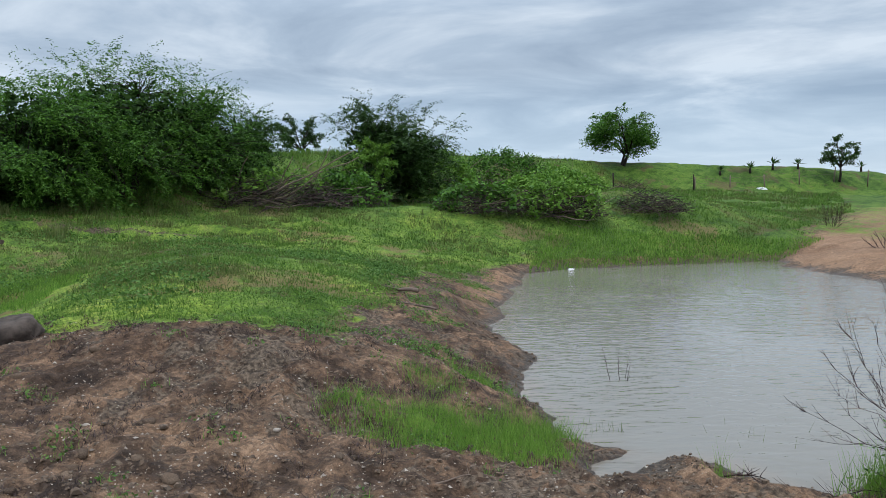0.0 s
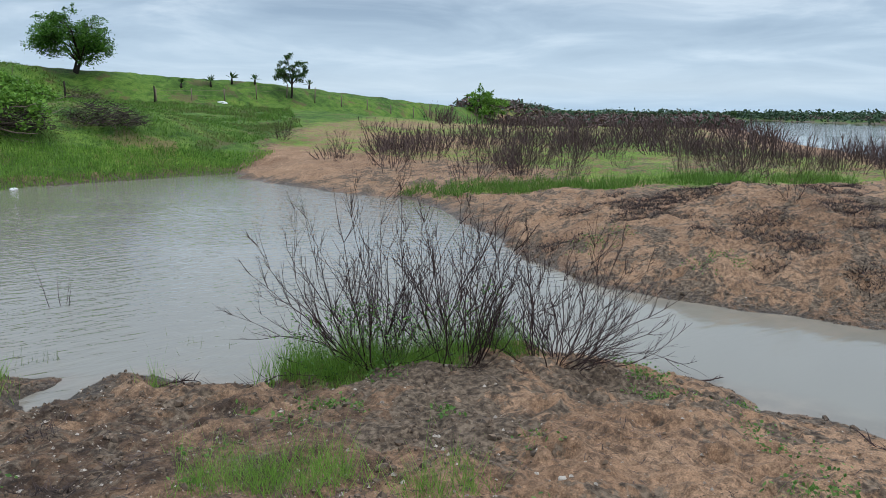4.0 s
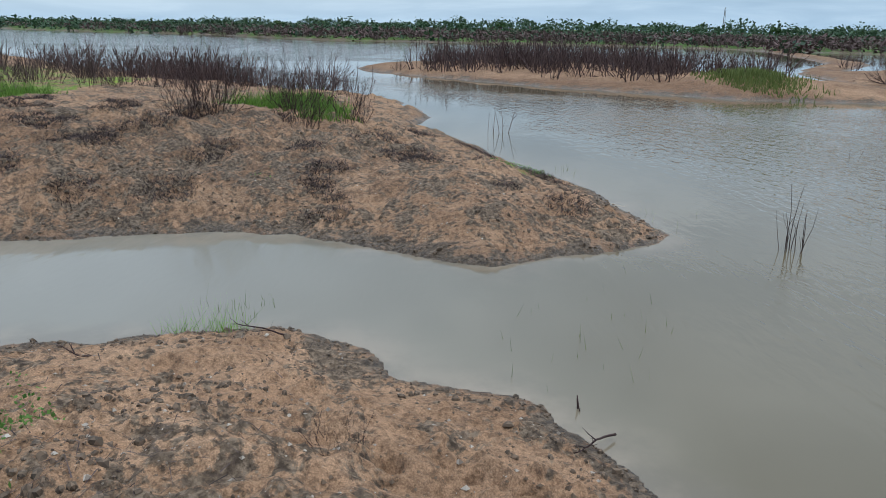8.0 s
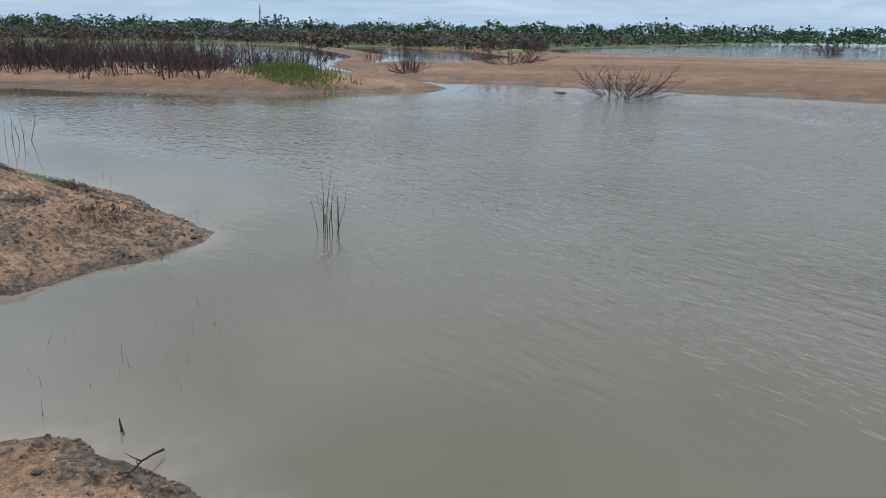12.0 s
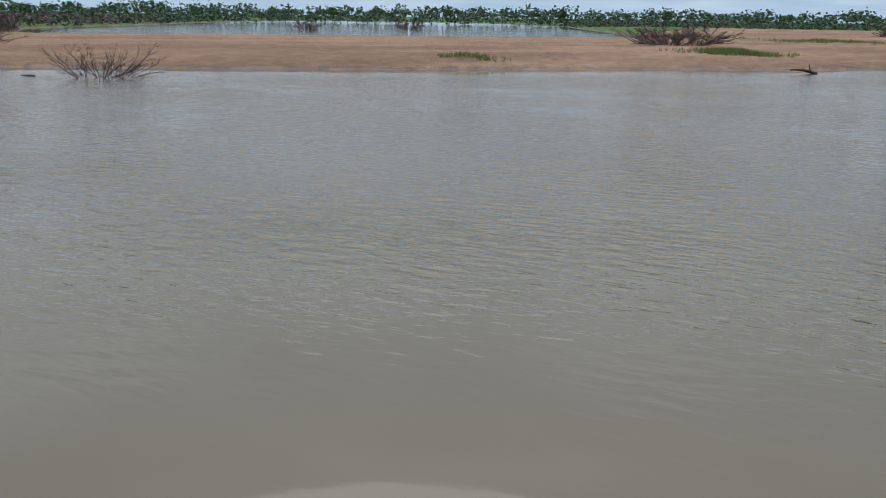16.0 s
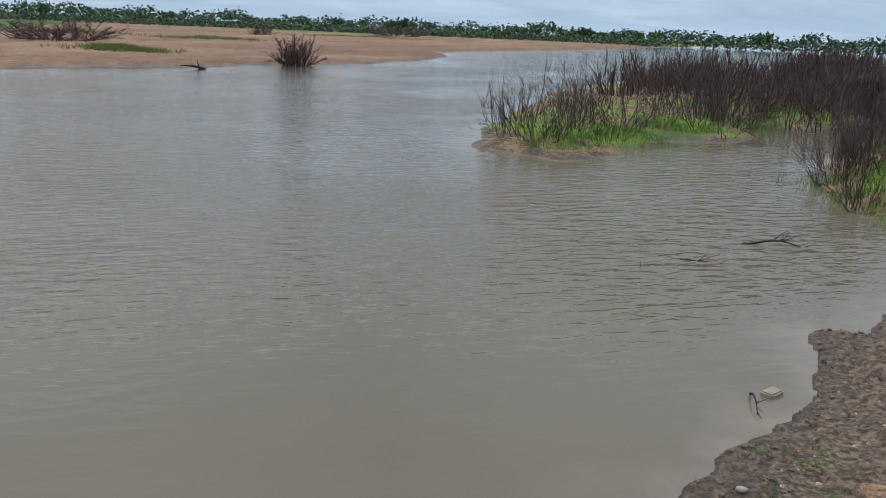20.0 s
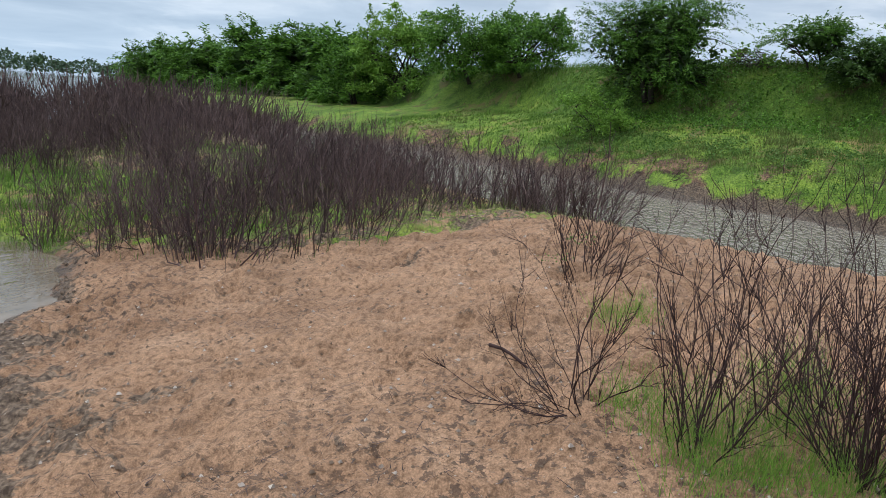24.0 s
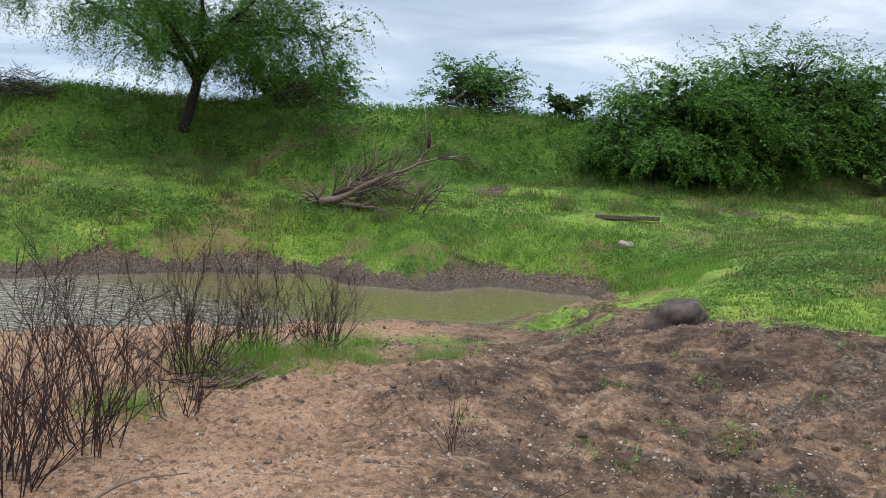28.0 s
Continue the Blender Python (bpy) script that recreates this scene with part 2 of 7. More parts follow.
def cells(x, y, size, s):
    """Distance in metres from the nearest of scattered points, one to a cell, and that point's own number from 0 to 1."""
    gx, gy = x / size, y / size
    xi, yi = np.floor(gx).astype(int), np.floor(gy).astype(int)
    best, own = np.full(x.shape, 9.0), np.zeros(x.shape)
    for dx in (-1, 0, 1):
        for dy in (-1, 0, 1):
            i, j = xi + dx, yi + dy
            d = np.hypot(gx - i - TABLE[(i + 17 * s) % 256, (j + 5) % 256], gy - j - TABLE[(j + 29 * s) % 256, (i + 11) % 256])
            near = d < best
            best, own = np.where(near, d, best), np.where(near, TABLE[(i * 7 + s) % 256, (j * 13 + s) % 256], own)
    return best * size, own


def crest(x, y):
    """Distance from the embankment's crest line, and the crest's height there; below 0 on its far side."""
    best, high, side = np.full(x.shape, 1e18), np.zeros(x.shape), np.zeros(x.shape)
    for (ax, ay, az), (bx, by, bz) in zip(CREST, CREST[1:]):
        ux, uy = bx - ax, by - ay
        t = np.clip(((x - ax) * ux + (y - ay) * uy) / (ux * ux + uy * uy), 0, 1)
        ex, ey = x - ax - t * ux, y - ay - t * uy
        d = ex * ex + ey * ey
        near = d < best
        best, high = np.where(near, d, best), np.where(near, az + t * (bz - az), high)
        side = np.where(near, np.sign(ux * ey - uy * ex), side)
    return np.sqrt(best) * -side, high


def land(x, y, detail=True):
    """Height of the ground, distance from the shore and share of grass."""
    x, y = np.atleast_1d(np.asarray(x, float)), np.atleast_1d(np.asarray(y, float))
    d = shore(x, y)
    c, high = crest(x, y)
    c = c + 0.9 * fbm(x * 0.22, y * 0.22, 5, 3)
    lawn = np.clip((13 - c) / 4, 0, 1) * np.clip((-6 - x) / 3, 0, 1)
    foot = high - 2.1 + 0.15 * lawn
    wide = 4.5 - 1.3 * lawn
    south = inside(x, y, SOUTH_BANK) | inside(x, y, ISLAND) | inside(x, y, SPIT)
    dp = np.maximum(d, 0)
    share = dp / (dp + np.maximum(c - wide, 0) + 1e-6)
    base = 0.02 * (1 - np.exp(-dp / 0.12)) + 0.07 * (1 - np.exp(-dp / 0.7)) + 0.29 * (1 - np.exp(-dp / 1.8))
    z = base + np.maximum(foot - 0.35, 0) * ((1 - lawn) * share**1.15 + lawn * (0.32 * (1 - np.exp(-dp / 0.7)) + 0.68 * share))
    s = np.clip((wide - c) / (wide - 0.5), 0, 1)
    z = np.where(c < wide, np.maximum(foot, base) + (high - foot) * s * s * (3 - 2 * s), z)
    z = np.where(c < -3, z - 0.6 * np.clip((-c - 3) / 12, 0, 1), z)
    z = np.minimum(z, base + 0.75 * dp)
    zs = 0.08 * (1 - np.exp(-dp / 0.15)) + 0.42 * (1 - np.exp(-dp / 4.0)) + 0.35 * np.clip((dp - 60) / 200, 0, 1)
    z = np.where(south, zs, z)
    for mx, my, sa, sb, turn, h in MOUNDS:
        a, b = (x - mx) * math.cos(turn) + (y - my) * math.sin(turn), -(x - mx) * math.sin(turn) + (y - my) * math.cos(turn)
        z = z + h * np.exp(-((a / sa) ** 2 + (b / sb) ** 2)) * np.clip(dp / 0.9, 0, 1)
    g = signed(x, y, GREEN) if detail else np.where(inside(x, y, GREEN), 3.0, -3.0)
    r = np.hypot(x, y)
    lump = np.clip(dp / 1.2, 0, 1)
    z = z + lump * (0.10 * fbm(x * 0.5, y * 0.5, 11, 3) + 0.07 * fbm(x * 2.2, y * 2.2, 12, 3))
    rough = np.clip(dp / 0.35, 0, 1) * np.where(r < 30, 1.0, 0.0)
    bare = np.clip(0.7 - g, 0.25, 1)
    trod = np.clip(0.5 + 1.6 * fbm(x * 0.45, y * 0.45, 45, 2), 0.2, 1.1) * bare * np.where((y > 3) & (x < 1.5), 0.55, 0.8)
    z = z + rough * trod * (0.13 * fbm(x * 4.0, y * 4.0, 13, 3) + 0.11 * (0.22 - np.abs(fbm(x * 6.5, y * 6.5, 47, 2))))
    # trodden places: hoof prints with raised rims, clods and crumbs
    close = (r > 2.2) & (r < 17) & (d > 0)
    px, py = x[close], y[close]
    soft = np.clip(0.5 + 1.9 * fbm(px * 0.55, py * 0.55, 43, 3), 0, 1) * bare[close] * np.where((py > 3) & (px < 1.2), 0.5, 0.9)
    rise = np.zeros(len(px))
    for size, wide, deep, share, seed in ((0.34, 0.10, 0.085, 0.6, 2), (0.62, 0.17, 0.075, 0.5, 5)):
        a, own = cells(px + 0.05 * fbm(px * 5, py * 5, 51, 2), py + 0.05 * fbm(px * 5, py * 5, 53, 2), size, seed)
        q = a / (wide * (0.6 + 0.6 * own))
        rise += np.where(own < share, deep * (0.45 * np.exp(-((q - 1.25) / 0.35) ** 2) - np.exp(-(q**4))), 0)
    a, own = cells(px + 0.03 * fbm(px * 9, py * 9, 55, 2), py + 0.03 * fbm(px * 9, py * 9, 57, 2), 0.14, 8)
    rise += 0.06 * np.clip(own - 0.35, 0, 1) * np.clip(1.4 - (a / 0.06) ** 2, 0, 1) * np.clip(soft * 1.6 - 0.3, 0, 1)
    z[close] += rise * soft * np.clip(dp[close] / 0.5, 0.25, 1) + 0.03 * bare[close] * fbm(px * 14, py * 14, 59, 2) + 0.07 * bare[close] * np.clip(dp[close], 0, 1) * fbm(px * 1.3, py * 1.3, 60, 2)
    # small turf step across the slope
    st = dist_lines(x, y, TERRACE, False)
    up = np.sign((y - 17.2) * 0.72 - (x + 13.5) * 0.42)
    z = z + 0.13 * np.tanh(up * (st + 0.12 * fbm(x * 1.5, y * 1.5, 49, 2)) / 0.09) * np.clip(1 - st / 3.0, 0, 1)
    z = np.where(d > 0, np.maximum(z, 0.012 + 0.1 * np.minimum(dp, 0.5)), z)
    z = np.where(d < 0, np.maximum(0.16 * d, -1.2) - 0.01, z)
    return z, d, g


def ground_at(x, y):
    return float(land(x, y, False)[0][0])


# ---- materials ----
def material(name, rough=0.8, spec=0.3):
    m = bpy.data.materials.new(name)
    m.use_nodes = True
    b = m.node_tree.nodes["Principled BSDF"]
    b.inputs["Roughness"].default_value = rough
    b.inputs["Specular IOR Level"].default_value = spec
    return m, m.node_tree.nodes.new, m.node_tree.links.new, b


def noise_node(n, l, scale, detail=4.0, rough=0.55, vec=None, dist=0.0):
    t = n("ShaderNodeTexNoise")
    t.inputs["Scale"].default_value, t.inputs["Detail"].default_value = scale, detail
    t.inputs["Roughness"].default_value, t.inputs["Distortion"].default_value = rough, dist
    if vec:
        l(vec, t.inputs["Vector"])
    return t


def ramp_node(n, l, fac, stops):
    r = n("ShaderNodeValToRGB")
    els = r.color_ramp.elements
    els[0].position, els[0].color = stops[0][0], (*stops[0][1], 1)
    els[1].position, els[1].color = stops[-1][0], (*stops[-1][1], 1)
    for p, c in stops[1:-1]:
        els.new(p).color = (*c, 1)
    l(fac, r.inputs[0])
    return r


def mix_node(n, l, fac, a, b, mode="MIX"):
    m = n("ShaderNodeMixRGB")
    m.blend_type = mode
    for socket, v in zip(m.inputs, (fac, a, b)):
        if isinstance(v, (int, float)):
            socket.default_value = v
        elif isinstance(v, tuple):
            socket.default_value = (*v, 1)
        else:
            l(v, socket)
    return m


def math_node(n, l, op, a, b=0.0, clamp=False):
    m = n("ShaderNodeMath")
    m.operation, m.use_clamp = op, clamp
    for socket, v in zip(m.inputs, (a, b)):
        if isinstance(v, (int, float)):
            socket.default_value = v
        else:
            l(v, socket)
    return m


def bump_node(n, l, height, strength, distance, bsdf, after=None):
    b = n("ShaderNodeBump")
    b.inputs["Strength"].default_value, b.inputs["Distance"].default_value = strength, distance
    l(height, b.inputs["Height"])
    if after:
        l(after.outputs[0], b.inputs["Normal"])
    l(b.outputs[0], bsdf.inputs["Normal"])
    return b


def simple(name, dark, light, scale=6.0, rough=0.85, bump=0.0, spec=0.25, island=0.0, objrand=0.0, dist=0.01):
    """Two-tone grained surface; island or object randomness shifts its tone."""
    m, n, l, b = material(name, rough, spec)
    tc = n("ShaderNodeTexCoord")
    t = noise_node(n, l, scale, 5, 0.6, tc.outputs["Object"])
    fac = t.outputs["Fac"]
    if island:
        g = n("ShaderNodeNewGeometry")
        a = math_node(n, l, "MULTIPLY", g.outputs["Random Per Island"], island)
        s = math_node(n, l, "MULTIPLY", fac, 1 - island)
        fac = math_node(n, l, "ADD", a.outputs[0], s.outputs[0]).outputs[0]
    if objrand:
        o = n("ShaderNodeObjectInfo")
        a = math_node(n, l, "MULTIPLY", o.outputs["Random"], objrand)
        s = math_node(n, l, "MULTIPLY", fac, 1 - objrand)
        fac = math_node(n, l, "ADD", a.outputs[0], s.outputs[0]).outputs[0]
    r = ramp_node(n, l, fac, [(0.25, dark), (0.75, light)])
    l(r.outputs[0], b.inputs["Base Color"])
    if bump:
        bump_node(n, l, t.outputs["Fac"], bump, dist, b)
    return m


def leaf_material(name, dark, light, trans=0.25, objrand=0.0):
    m, n, l, b = material(name, 0.6, 0.18)
    g = n("ShaderNodeNewGeometry")
    fac = g.outputs["Random Per Island"]
    tc = n("ShaderNodeTexCoord")
    t = noise_node(n, l, 0.9, 2, 0.5, tc.outputs["Object"])
    a = math_node(n, l, "MULTIPLY", fac, 0.55)
    s = math_node(n, l, "MULTIPLY", t.outputs["Fac"], 0.45)
    fac = math_node(n, l, "ADD", a.outputs[0], s.outputs[0]).outputs[0]
    if objrand:
        o = n("ShaderNodeObjectInfo")
        a2 = math_node(n, l, "MULTIPLY_ADD", o.outputs["Random"], objrand)
        a2.inputs[2].default_value = -objrand / 2
        fac = math_node(n, l, "ADD", fac, a2.outputs[0]).outputs[0]
    r = ramp_node(n, l, fac, [(0.2, dark), (0.85, light)])
    l(r.outputs[0], b.inputs["Base Color"])
    tr = n("ShaderNodeBsdfTranslucent")
    l(r.outputs[0], tr.inputs[0])
    mx = n("ShaderNodeMixShader")
    mx.inputs[0].default_value = trans
    l(b.outputs[0], mx.inputs[1]); l(tr.outputs[0], mx.inputs[2])
    l(mx.outputs[0], m.node_tree.nodes["Material Output"].inputs[0])
    return m


def ground_material():
    m, n, l, b = material("sand_mud_and_turf", 0.9, 0.2)
    tc = n("ShaderNodeTexCoord")
    P = tc.outputs["Object"]

    def attr(name):
        a = n("ShaderNodeAttribute")
        a.attribute_name = name
        return a.outputs["Fac"]

    def ranged(fac, lo, hi, top=1.0):
        r = n("ShaderNodeMapRange")
        r.inputs[1].default_value, r.inputs[2].default_value, r.inputs[4].default_value = lo, hi, top
        l(fac, r.inputs[0])
        return r.outputs[0]

    mid = noise_node(n, l, 1.7, 6, 0.62, P, 0.4)
    fine = noise_node(n, l, 11.0, 6, 0.68, P)
    crumb = noise_node(n, l, 24.0, 3, 0.6, P)
    grit = noise_node(n, l, 110.0, 2, 0.6, P)
    # sand, with grain
    sand = ramp_node(n, l, mid.outputs["Fac"], [(0.3, (0.185, 0.107, 0.062)), (0.5, (0.258, 0.152, 0.09)), (0.7, (0.32, 0.198, 0.122))])
    broad = noise_node(n, l, 2.6, 5, 0.62, P, 0.3)
    sfac = math_node(n, l, "MULTIPLY_ADD", broad.outputs["Fac"], 0.68)
    l(math_node(n, l, "MULTIPLY", fine.outputs["Fac"], 0.32).outputs[0], sfac.inputs[2])
    soil = ramp_node(n, l, sfac.outputs[0], [(0.38, (0.030, 0.019, 0.013)), (0.46, (0.068, 0.042, 0.027)), (0.53, (0.15, 0.091, 0.056)), (0.62, (0.25, 0.155, 0.095))])
    sf = math_node(n, l, "ADD", attr("soil"), math_node(n, l, "MULTIPLY", fine.outputs["Fac"], 0.8).outputs[0])
    sand1 = mix_node(n, l, ranged(sf.outputs[0], 0.68, 0.86), sand.outputs[0], soil.outputs[0])
    # sand speckle, with crevice shade painted where the bump's crumbs dip
    grain_and_shade = ramp_node(n, l, crumb.outputs["Fac"], [(0.38, (0.25, 0.23, 0.22)), (0.47, (0.95, 0.95, 0.95)), (0.60, (1.42, 1.42, 1.42))])
    sand2 = mix_node(n, l, 0.42, sand1.outputs[0], grain_and_shade.outputs[0], "MULTIPLY")
    coarse = ramp_node(n, l, grit.outputs["Fac"], [(0.36, (0.35, 0.33, 0.32)), (0.5, (1.0, 1.0, 1.0)), (0.62, (1.75, 1.75, 1.72))])
    sand2 = mix_node(n, l, 0.35, sand2.outputs[0], coarse.outputs[0], "MULTIPLY")
    # mud: grey-brown damp silt, crumbly
    dampc = mix_node(n, l, 1.0, sand2.outputs[0], (0.64, 0.60, 0.58), "MULTIPLY")
    sand2 = mix_node(n, l, attr("damp"), sand2.outputs[0], dampc.outputs[0])
    # crevice shade is painted into the mud's dark end, in the crumb pits
    mud = ramp_node(n, l, crumb.outputs["Fac"], [(0.36, (0.034, 0.025, 0.018)), (0.5, (0.092, 0.067, 0.047)), (0.62, (0.175, 0.13, 0.092))])
    patch = noise_node(n, l, 2.0, 9, 0.72, P, 0.9)
    t2 = math_node(n, l, "MULTIPLY_ADD", fine.outputs["Fac"], 0.7)
    l(math_node(n, l, "MULTIPLY", patch.outputs["Fac"], 1.6).outputs[0], t2.inputs[2])
    mudn = math_node(n, l, "ADD", attr("mud"), t2.outputs[0])
    bare = mix_node(n, l, ranged(mudn.outputs[0], 1.38, 1.46, 0.9), sand2.outputs[0], mud.outputs[0])
    # dark crumbs of dead plants
    lit = noise_node(n, l, 13.0, 5, 0.7, P)
    lf = math_node(n, l, "MULTIPLY", ranged(lit.outputs["Fac"], 0.55, 0.585, 0.85), attr("litter"))
    bare2 = mix_node(n, l, lf.outputs[0], bare.outputs[0], (0.06, 0.04, 0.03))
    # pale grit
    vor = n("ShaderNodeTexVoronoi")
    vor.inputs["Scale"].default_value = 42.0
    l(P, vor.inputs["Vector"])
    sepc = n("ShaderNodeSeparateColor")
    l(vor.outputs["Color"], sepc.inputs[0])
    rare = ranged(sepc.outputs[0], 0.86, 0.87)
    dot = math_node(n, l, "LESS_THAN", vor.outputs["Distance"], 0.22)
    pf = math_node(n, l, "MULTIPLY", math_node(n, l, "MULTIPLY", rare, dot.outputs[0]).outputs[0], attr("gravel"))
    bare3 = mix_node(n, l, pf.outputs[0], bare2.outputs[0], (0.42, 0.35, 0.28))
    # turf
    turf = ramp_node(n, l, mid.outputs["Fac"], [(0.3, (0.038, 0.078, 0.012)), (0.46, (0.10, 0.17, 0.024)), (0.58, (0.14, 0.21, 0.034)), (0.72, (0.18, 0.22, 0.05))])
    tex = ramp_node(n, l, crumb.outputs["Fac"], [(0.34, (0.3, 0.36, 0.3)), (0.5, (0.95, 0.95, 0.9)), (0.68, (1.4, 1.35, 1.2))])
    turf2 = mix_node(n, l, 0.75, turf.outputs[0], tex.outputs[0], "MULTIPLY")
    tuft = ramp_node(n, l, fine.outputs["Fac"], [(0.36, (0.42, 0.5, 0.45)), (0.5, (1.0, 1.0, 1.0)), (0.64, (1.4, 1.3, 1.1))])
    turf2 = mix_node(n, l, 0.7, turf2.outputs[0], tuft.outputs[0], "MULTIPLY")
    worn = noise_node(n, l, 0.55, 8, 0.68, P, 0.6)
    turf3 = mix_node(n, l, ranged(worn.outputs["Fac"], 0.55, 0.60, 0.8), turf2.outputs[0], (0.15, 0.105, 0.05))
    big = ramp_node(n, l, noise_node(n, l, 0.3, 5, 0.6, P, 0.5).outputs["Fac"], [(0.36, (0.55, 0.62, 0.6)), (0.5, (1.0, 1.0, 1.0)), (0.64, (1.25, 1.15, 1.0))])
    turf3 = mix_node(n, l, 0.8, turf3.outputs[0], big.outputs[0], "MULTIPLY")
    # deeper green version of the turf, mixed in by mask
    deep = mix_node(n, l, 1.0, turf3.outputs[0], (0.5, 0.62, 0.55), "MULTIPLY")
    turf3 = mix_node(n, l, attr("dark_turf"), turf3.outputs[0], deep.outputs[0])
    g1 = math_node(n, l, "ADD", attr("grass"), math_node(n, l, "SUBTRACT", fine.outputs["Fac"], 0.5).outputs[0])
    g2 = math_node(n, l, "ADD", g1.outputs[0], math_node(n, l, "SUBTRACT", mid.outputs["Fac"], 0.5).outputs[0])
    col = mix_node(n, l, ranged(g2.outputs[0], 0.40, 0.60), bare3.outputs[0], turf3.outputs[0])
    # soaked strip along the water
    wet = attr("wet")
    wetc = mix_node(n, l, 1.0, col.outputs[0], (0.6, 0.58, 0.55), "MULTIPLY")
    col2 = mix_node(n, l, wet, col.outputs[0], wetc.outputs[0])
    l(col2.outputs[0], b.inputs["Base Color"])
    rr = n("ShaderNodeMapRange")
    rr.inputs[3].default_value, rr.inputs[4].default_value = 0.92, 0.35
    l(wet, rr.inputs[0])
    l(rr.outputs[0], b.inputs["Roughness"])
    h1 = math_node(n, l, "MULTIPLY", fine.outputs["Fac"], 1.5)
    h2 = math_node(n, l, "MULTIPLY_ADD", crumb.outputs["Fac"], 0.7)
    l(h1.outputs[0], h2.inputs[2])
    h3 = math_node(n, l, "MULTIPLY_ADD", lit.outputs["Fac"], 0.3)
    l(h2.outputs[0], h3.inputs[2])
    h4 = math_node(n, l, "MULTIPLY_ADD", grit.outputs["Fac"], 0.12)
    l(h3.outputs[0], h4.inputs[2])
    bump_node(n, l, h4.outputs[0], 0.9, 0.026, b)
    return m


def water_material():
    m, n, l, b = material("silty_water", 0.17, 0.5)
    b.inputs["IOR"].default_value = 1.36
    tc = n("ShaderNodeTexCoord")
    P = tc.outputs["Object"]
    tone = noise_node(n, l, 0.12, 4, 0.6, P)
    r = ramp_node(n, l, tone.outputs["Fac"], [(0.3, (0.104, 0.083, 0.050)), (0.7, (0.124, 0.099, 0.063))])
    # paler pond and creek: milky silt, plus sky reflection painted into the base colour
    sheen = n("ShaderNodeAttribute"); sheen.attribute_name = "silt_sheen"
    sheen_mix = mix_node(n, l, sheen.outputs["Fac"], r.outputs[0], (0.205, 0.185, 0.152))
    # olive pool end: the green bank's reflection painted into the base colour
    green = n("ShaderNodeAttribute"); green.attribute_name = "bank_tint"
    bank_tint = mix_node(n, l, green.outputs["Fac"], sheen_mix.outputs[0], (0.13, 0.118, 0.045))
    # pale silt and sand show where it is a hand deep
    sh = n("ShaderNodeAttribute"); sh.attribute_name = "shallow"
    bed = ramp_node(n, l, noise_node(n, l, 2.2, 5, 0.6, P).outputs["Fac"], [(0.4, (0.15, 0.12, 0.092)), (0.6, (0.25, 0.19, 0.14))])
    bedded = mix_node(n, l, sh.outputs["Fac"], bank_tint.outputs[0], bed.outputs[0])
    l(bedded.outputs[0], b.inputs["Base Color"])

    def waves(turn, stretch, scale, detail, dist):
        mp = n("ShaderNodeMapping")
        mp.inputs["Rotation"].default_value, mp.inputs["Scale"].default_value = (0, 0, radians(turn)), (1.0, stretch, 1.0)
        l(P, mp.inputs[0])
        return noise_node(n, l, scale, detail, 0.5, mp.outputs[0], dist).outputs["Fac"]

    h = math_node(n, l, "MULTIPLY_ADD", waves(-20, 2.6, 3.2, 2, 0.4), 0.8)
    l(waves(30, 2.6, 2.5, 2, 0.5), h.inputs[2])
    h2 = math_node(n, l, "MULTIPLY_ADD", waves(8, 2.2, 5.5, 2, 0.3), 0.25)
    l(h.outputs[0], h2.inputs[2])
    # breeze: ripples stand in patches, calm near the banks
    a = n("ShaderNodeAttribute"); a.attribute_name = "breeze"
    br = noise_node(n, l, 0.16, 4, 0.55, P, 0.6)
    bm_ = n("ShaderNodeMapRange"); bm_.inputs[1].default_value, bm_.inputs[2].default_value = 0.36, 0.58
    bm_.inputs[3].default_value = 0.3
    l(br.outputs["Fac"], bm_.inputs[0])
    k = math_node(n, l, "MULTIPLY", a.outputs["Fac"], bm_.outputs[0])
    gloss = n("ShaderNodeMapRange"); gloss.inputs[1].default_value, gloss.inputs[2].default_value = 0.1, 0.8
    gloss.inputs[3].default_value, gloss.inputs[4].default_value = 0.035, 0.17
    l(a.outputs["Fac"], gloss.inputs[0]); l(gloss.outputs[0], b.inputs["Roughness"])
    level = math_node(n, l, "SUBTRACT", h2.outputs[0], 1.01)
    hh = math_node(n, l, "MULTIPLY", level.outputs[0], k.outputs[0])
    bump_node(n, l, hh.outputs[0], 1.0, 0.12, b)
    return m


M_GROUND = ground_material()
M_WATER = water_material()
M_TWIG = simple("dry_purple_brown_twig", (0.032, 0.021, 0.021), (0.135, 0.09, 0.083), 9, 0.85, 0.0, 0.12, 0.5, 0.25)
M_TWIG_NEAR = simple("dark_twig_bark", (0.014, 0.009, 0.009), (0.075, 0.046, 0.042), 25, 0.85, 0.3, 0.12, 0.4)
M_BRUSH = simple("dark_cut_brushwood", (0.018, 0.013, 0.013), (0.095, 0.066, 0.06), 9, 0.85, 0.0, 0.2, 0.6)
M_DEADWOOD = simple("weathered_grey_wood", (0.05, 0.037, 0.03), (0.24, 0.175, 0.135), 14, 0.85, 0.4, 0.2, 0.5)
M_BARK = simple("dark_fissured_bark", (0.014, 0.011, 0.009), (0.055, 0.042, 0.034), 18, 0.9, 0.6, 0.2, 0.0, 0.0, 0.03)
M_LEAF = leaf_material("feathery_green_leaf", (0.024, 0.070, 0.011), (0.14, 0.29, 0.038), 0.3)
# dark-leaved trees; also stands in for shade inside the thorn crowns
M_LEAF_DARK_AND_SHADE = leaf_material("dark_green_and_shade_leaf", (0.014, 0.036, 0.009), (0.07, 0.135, 0.028), 0.25)
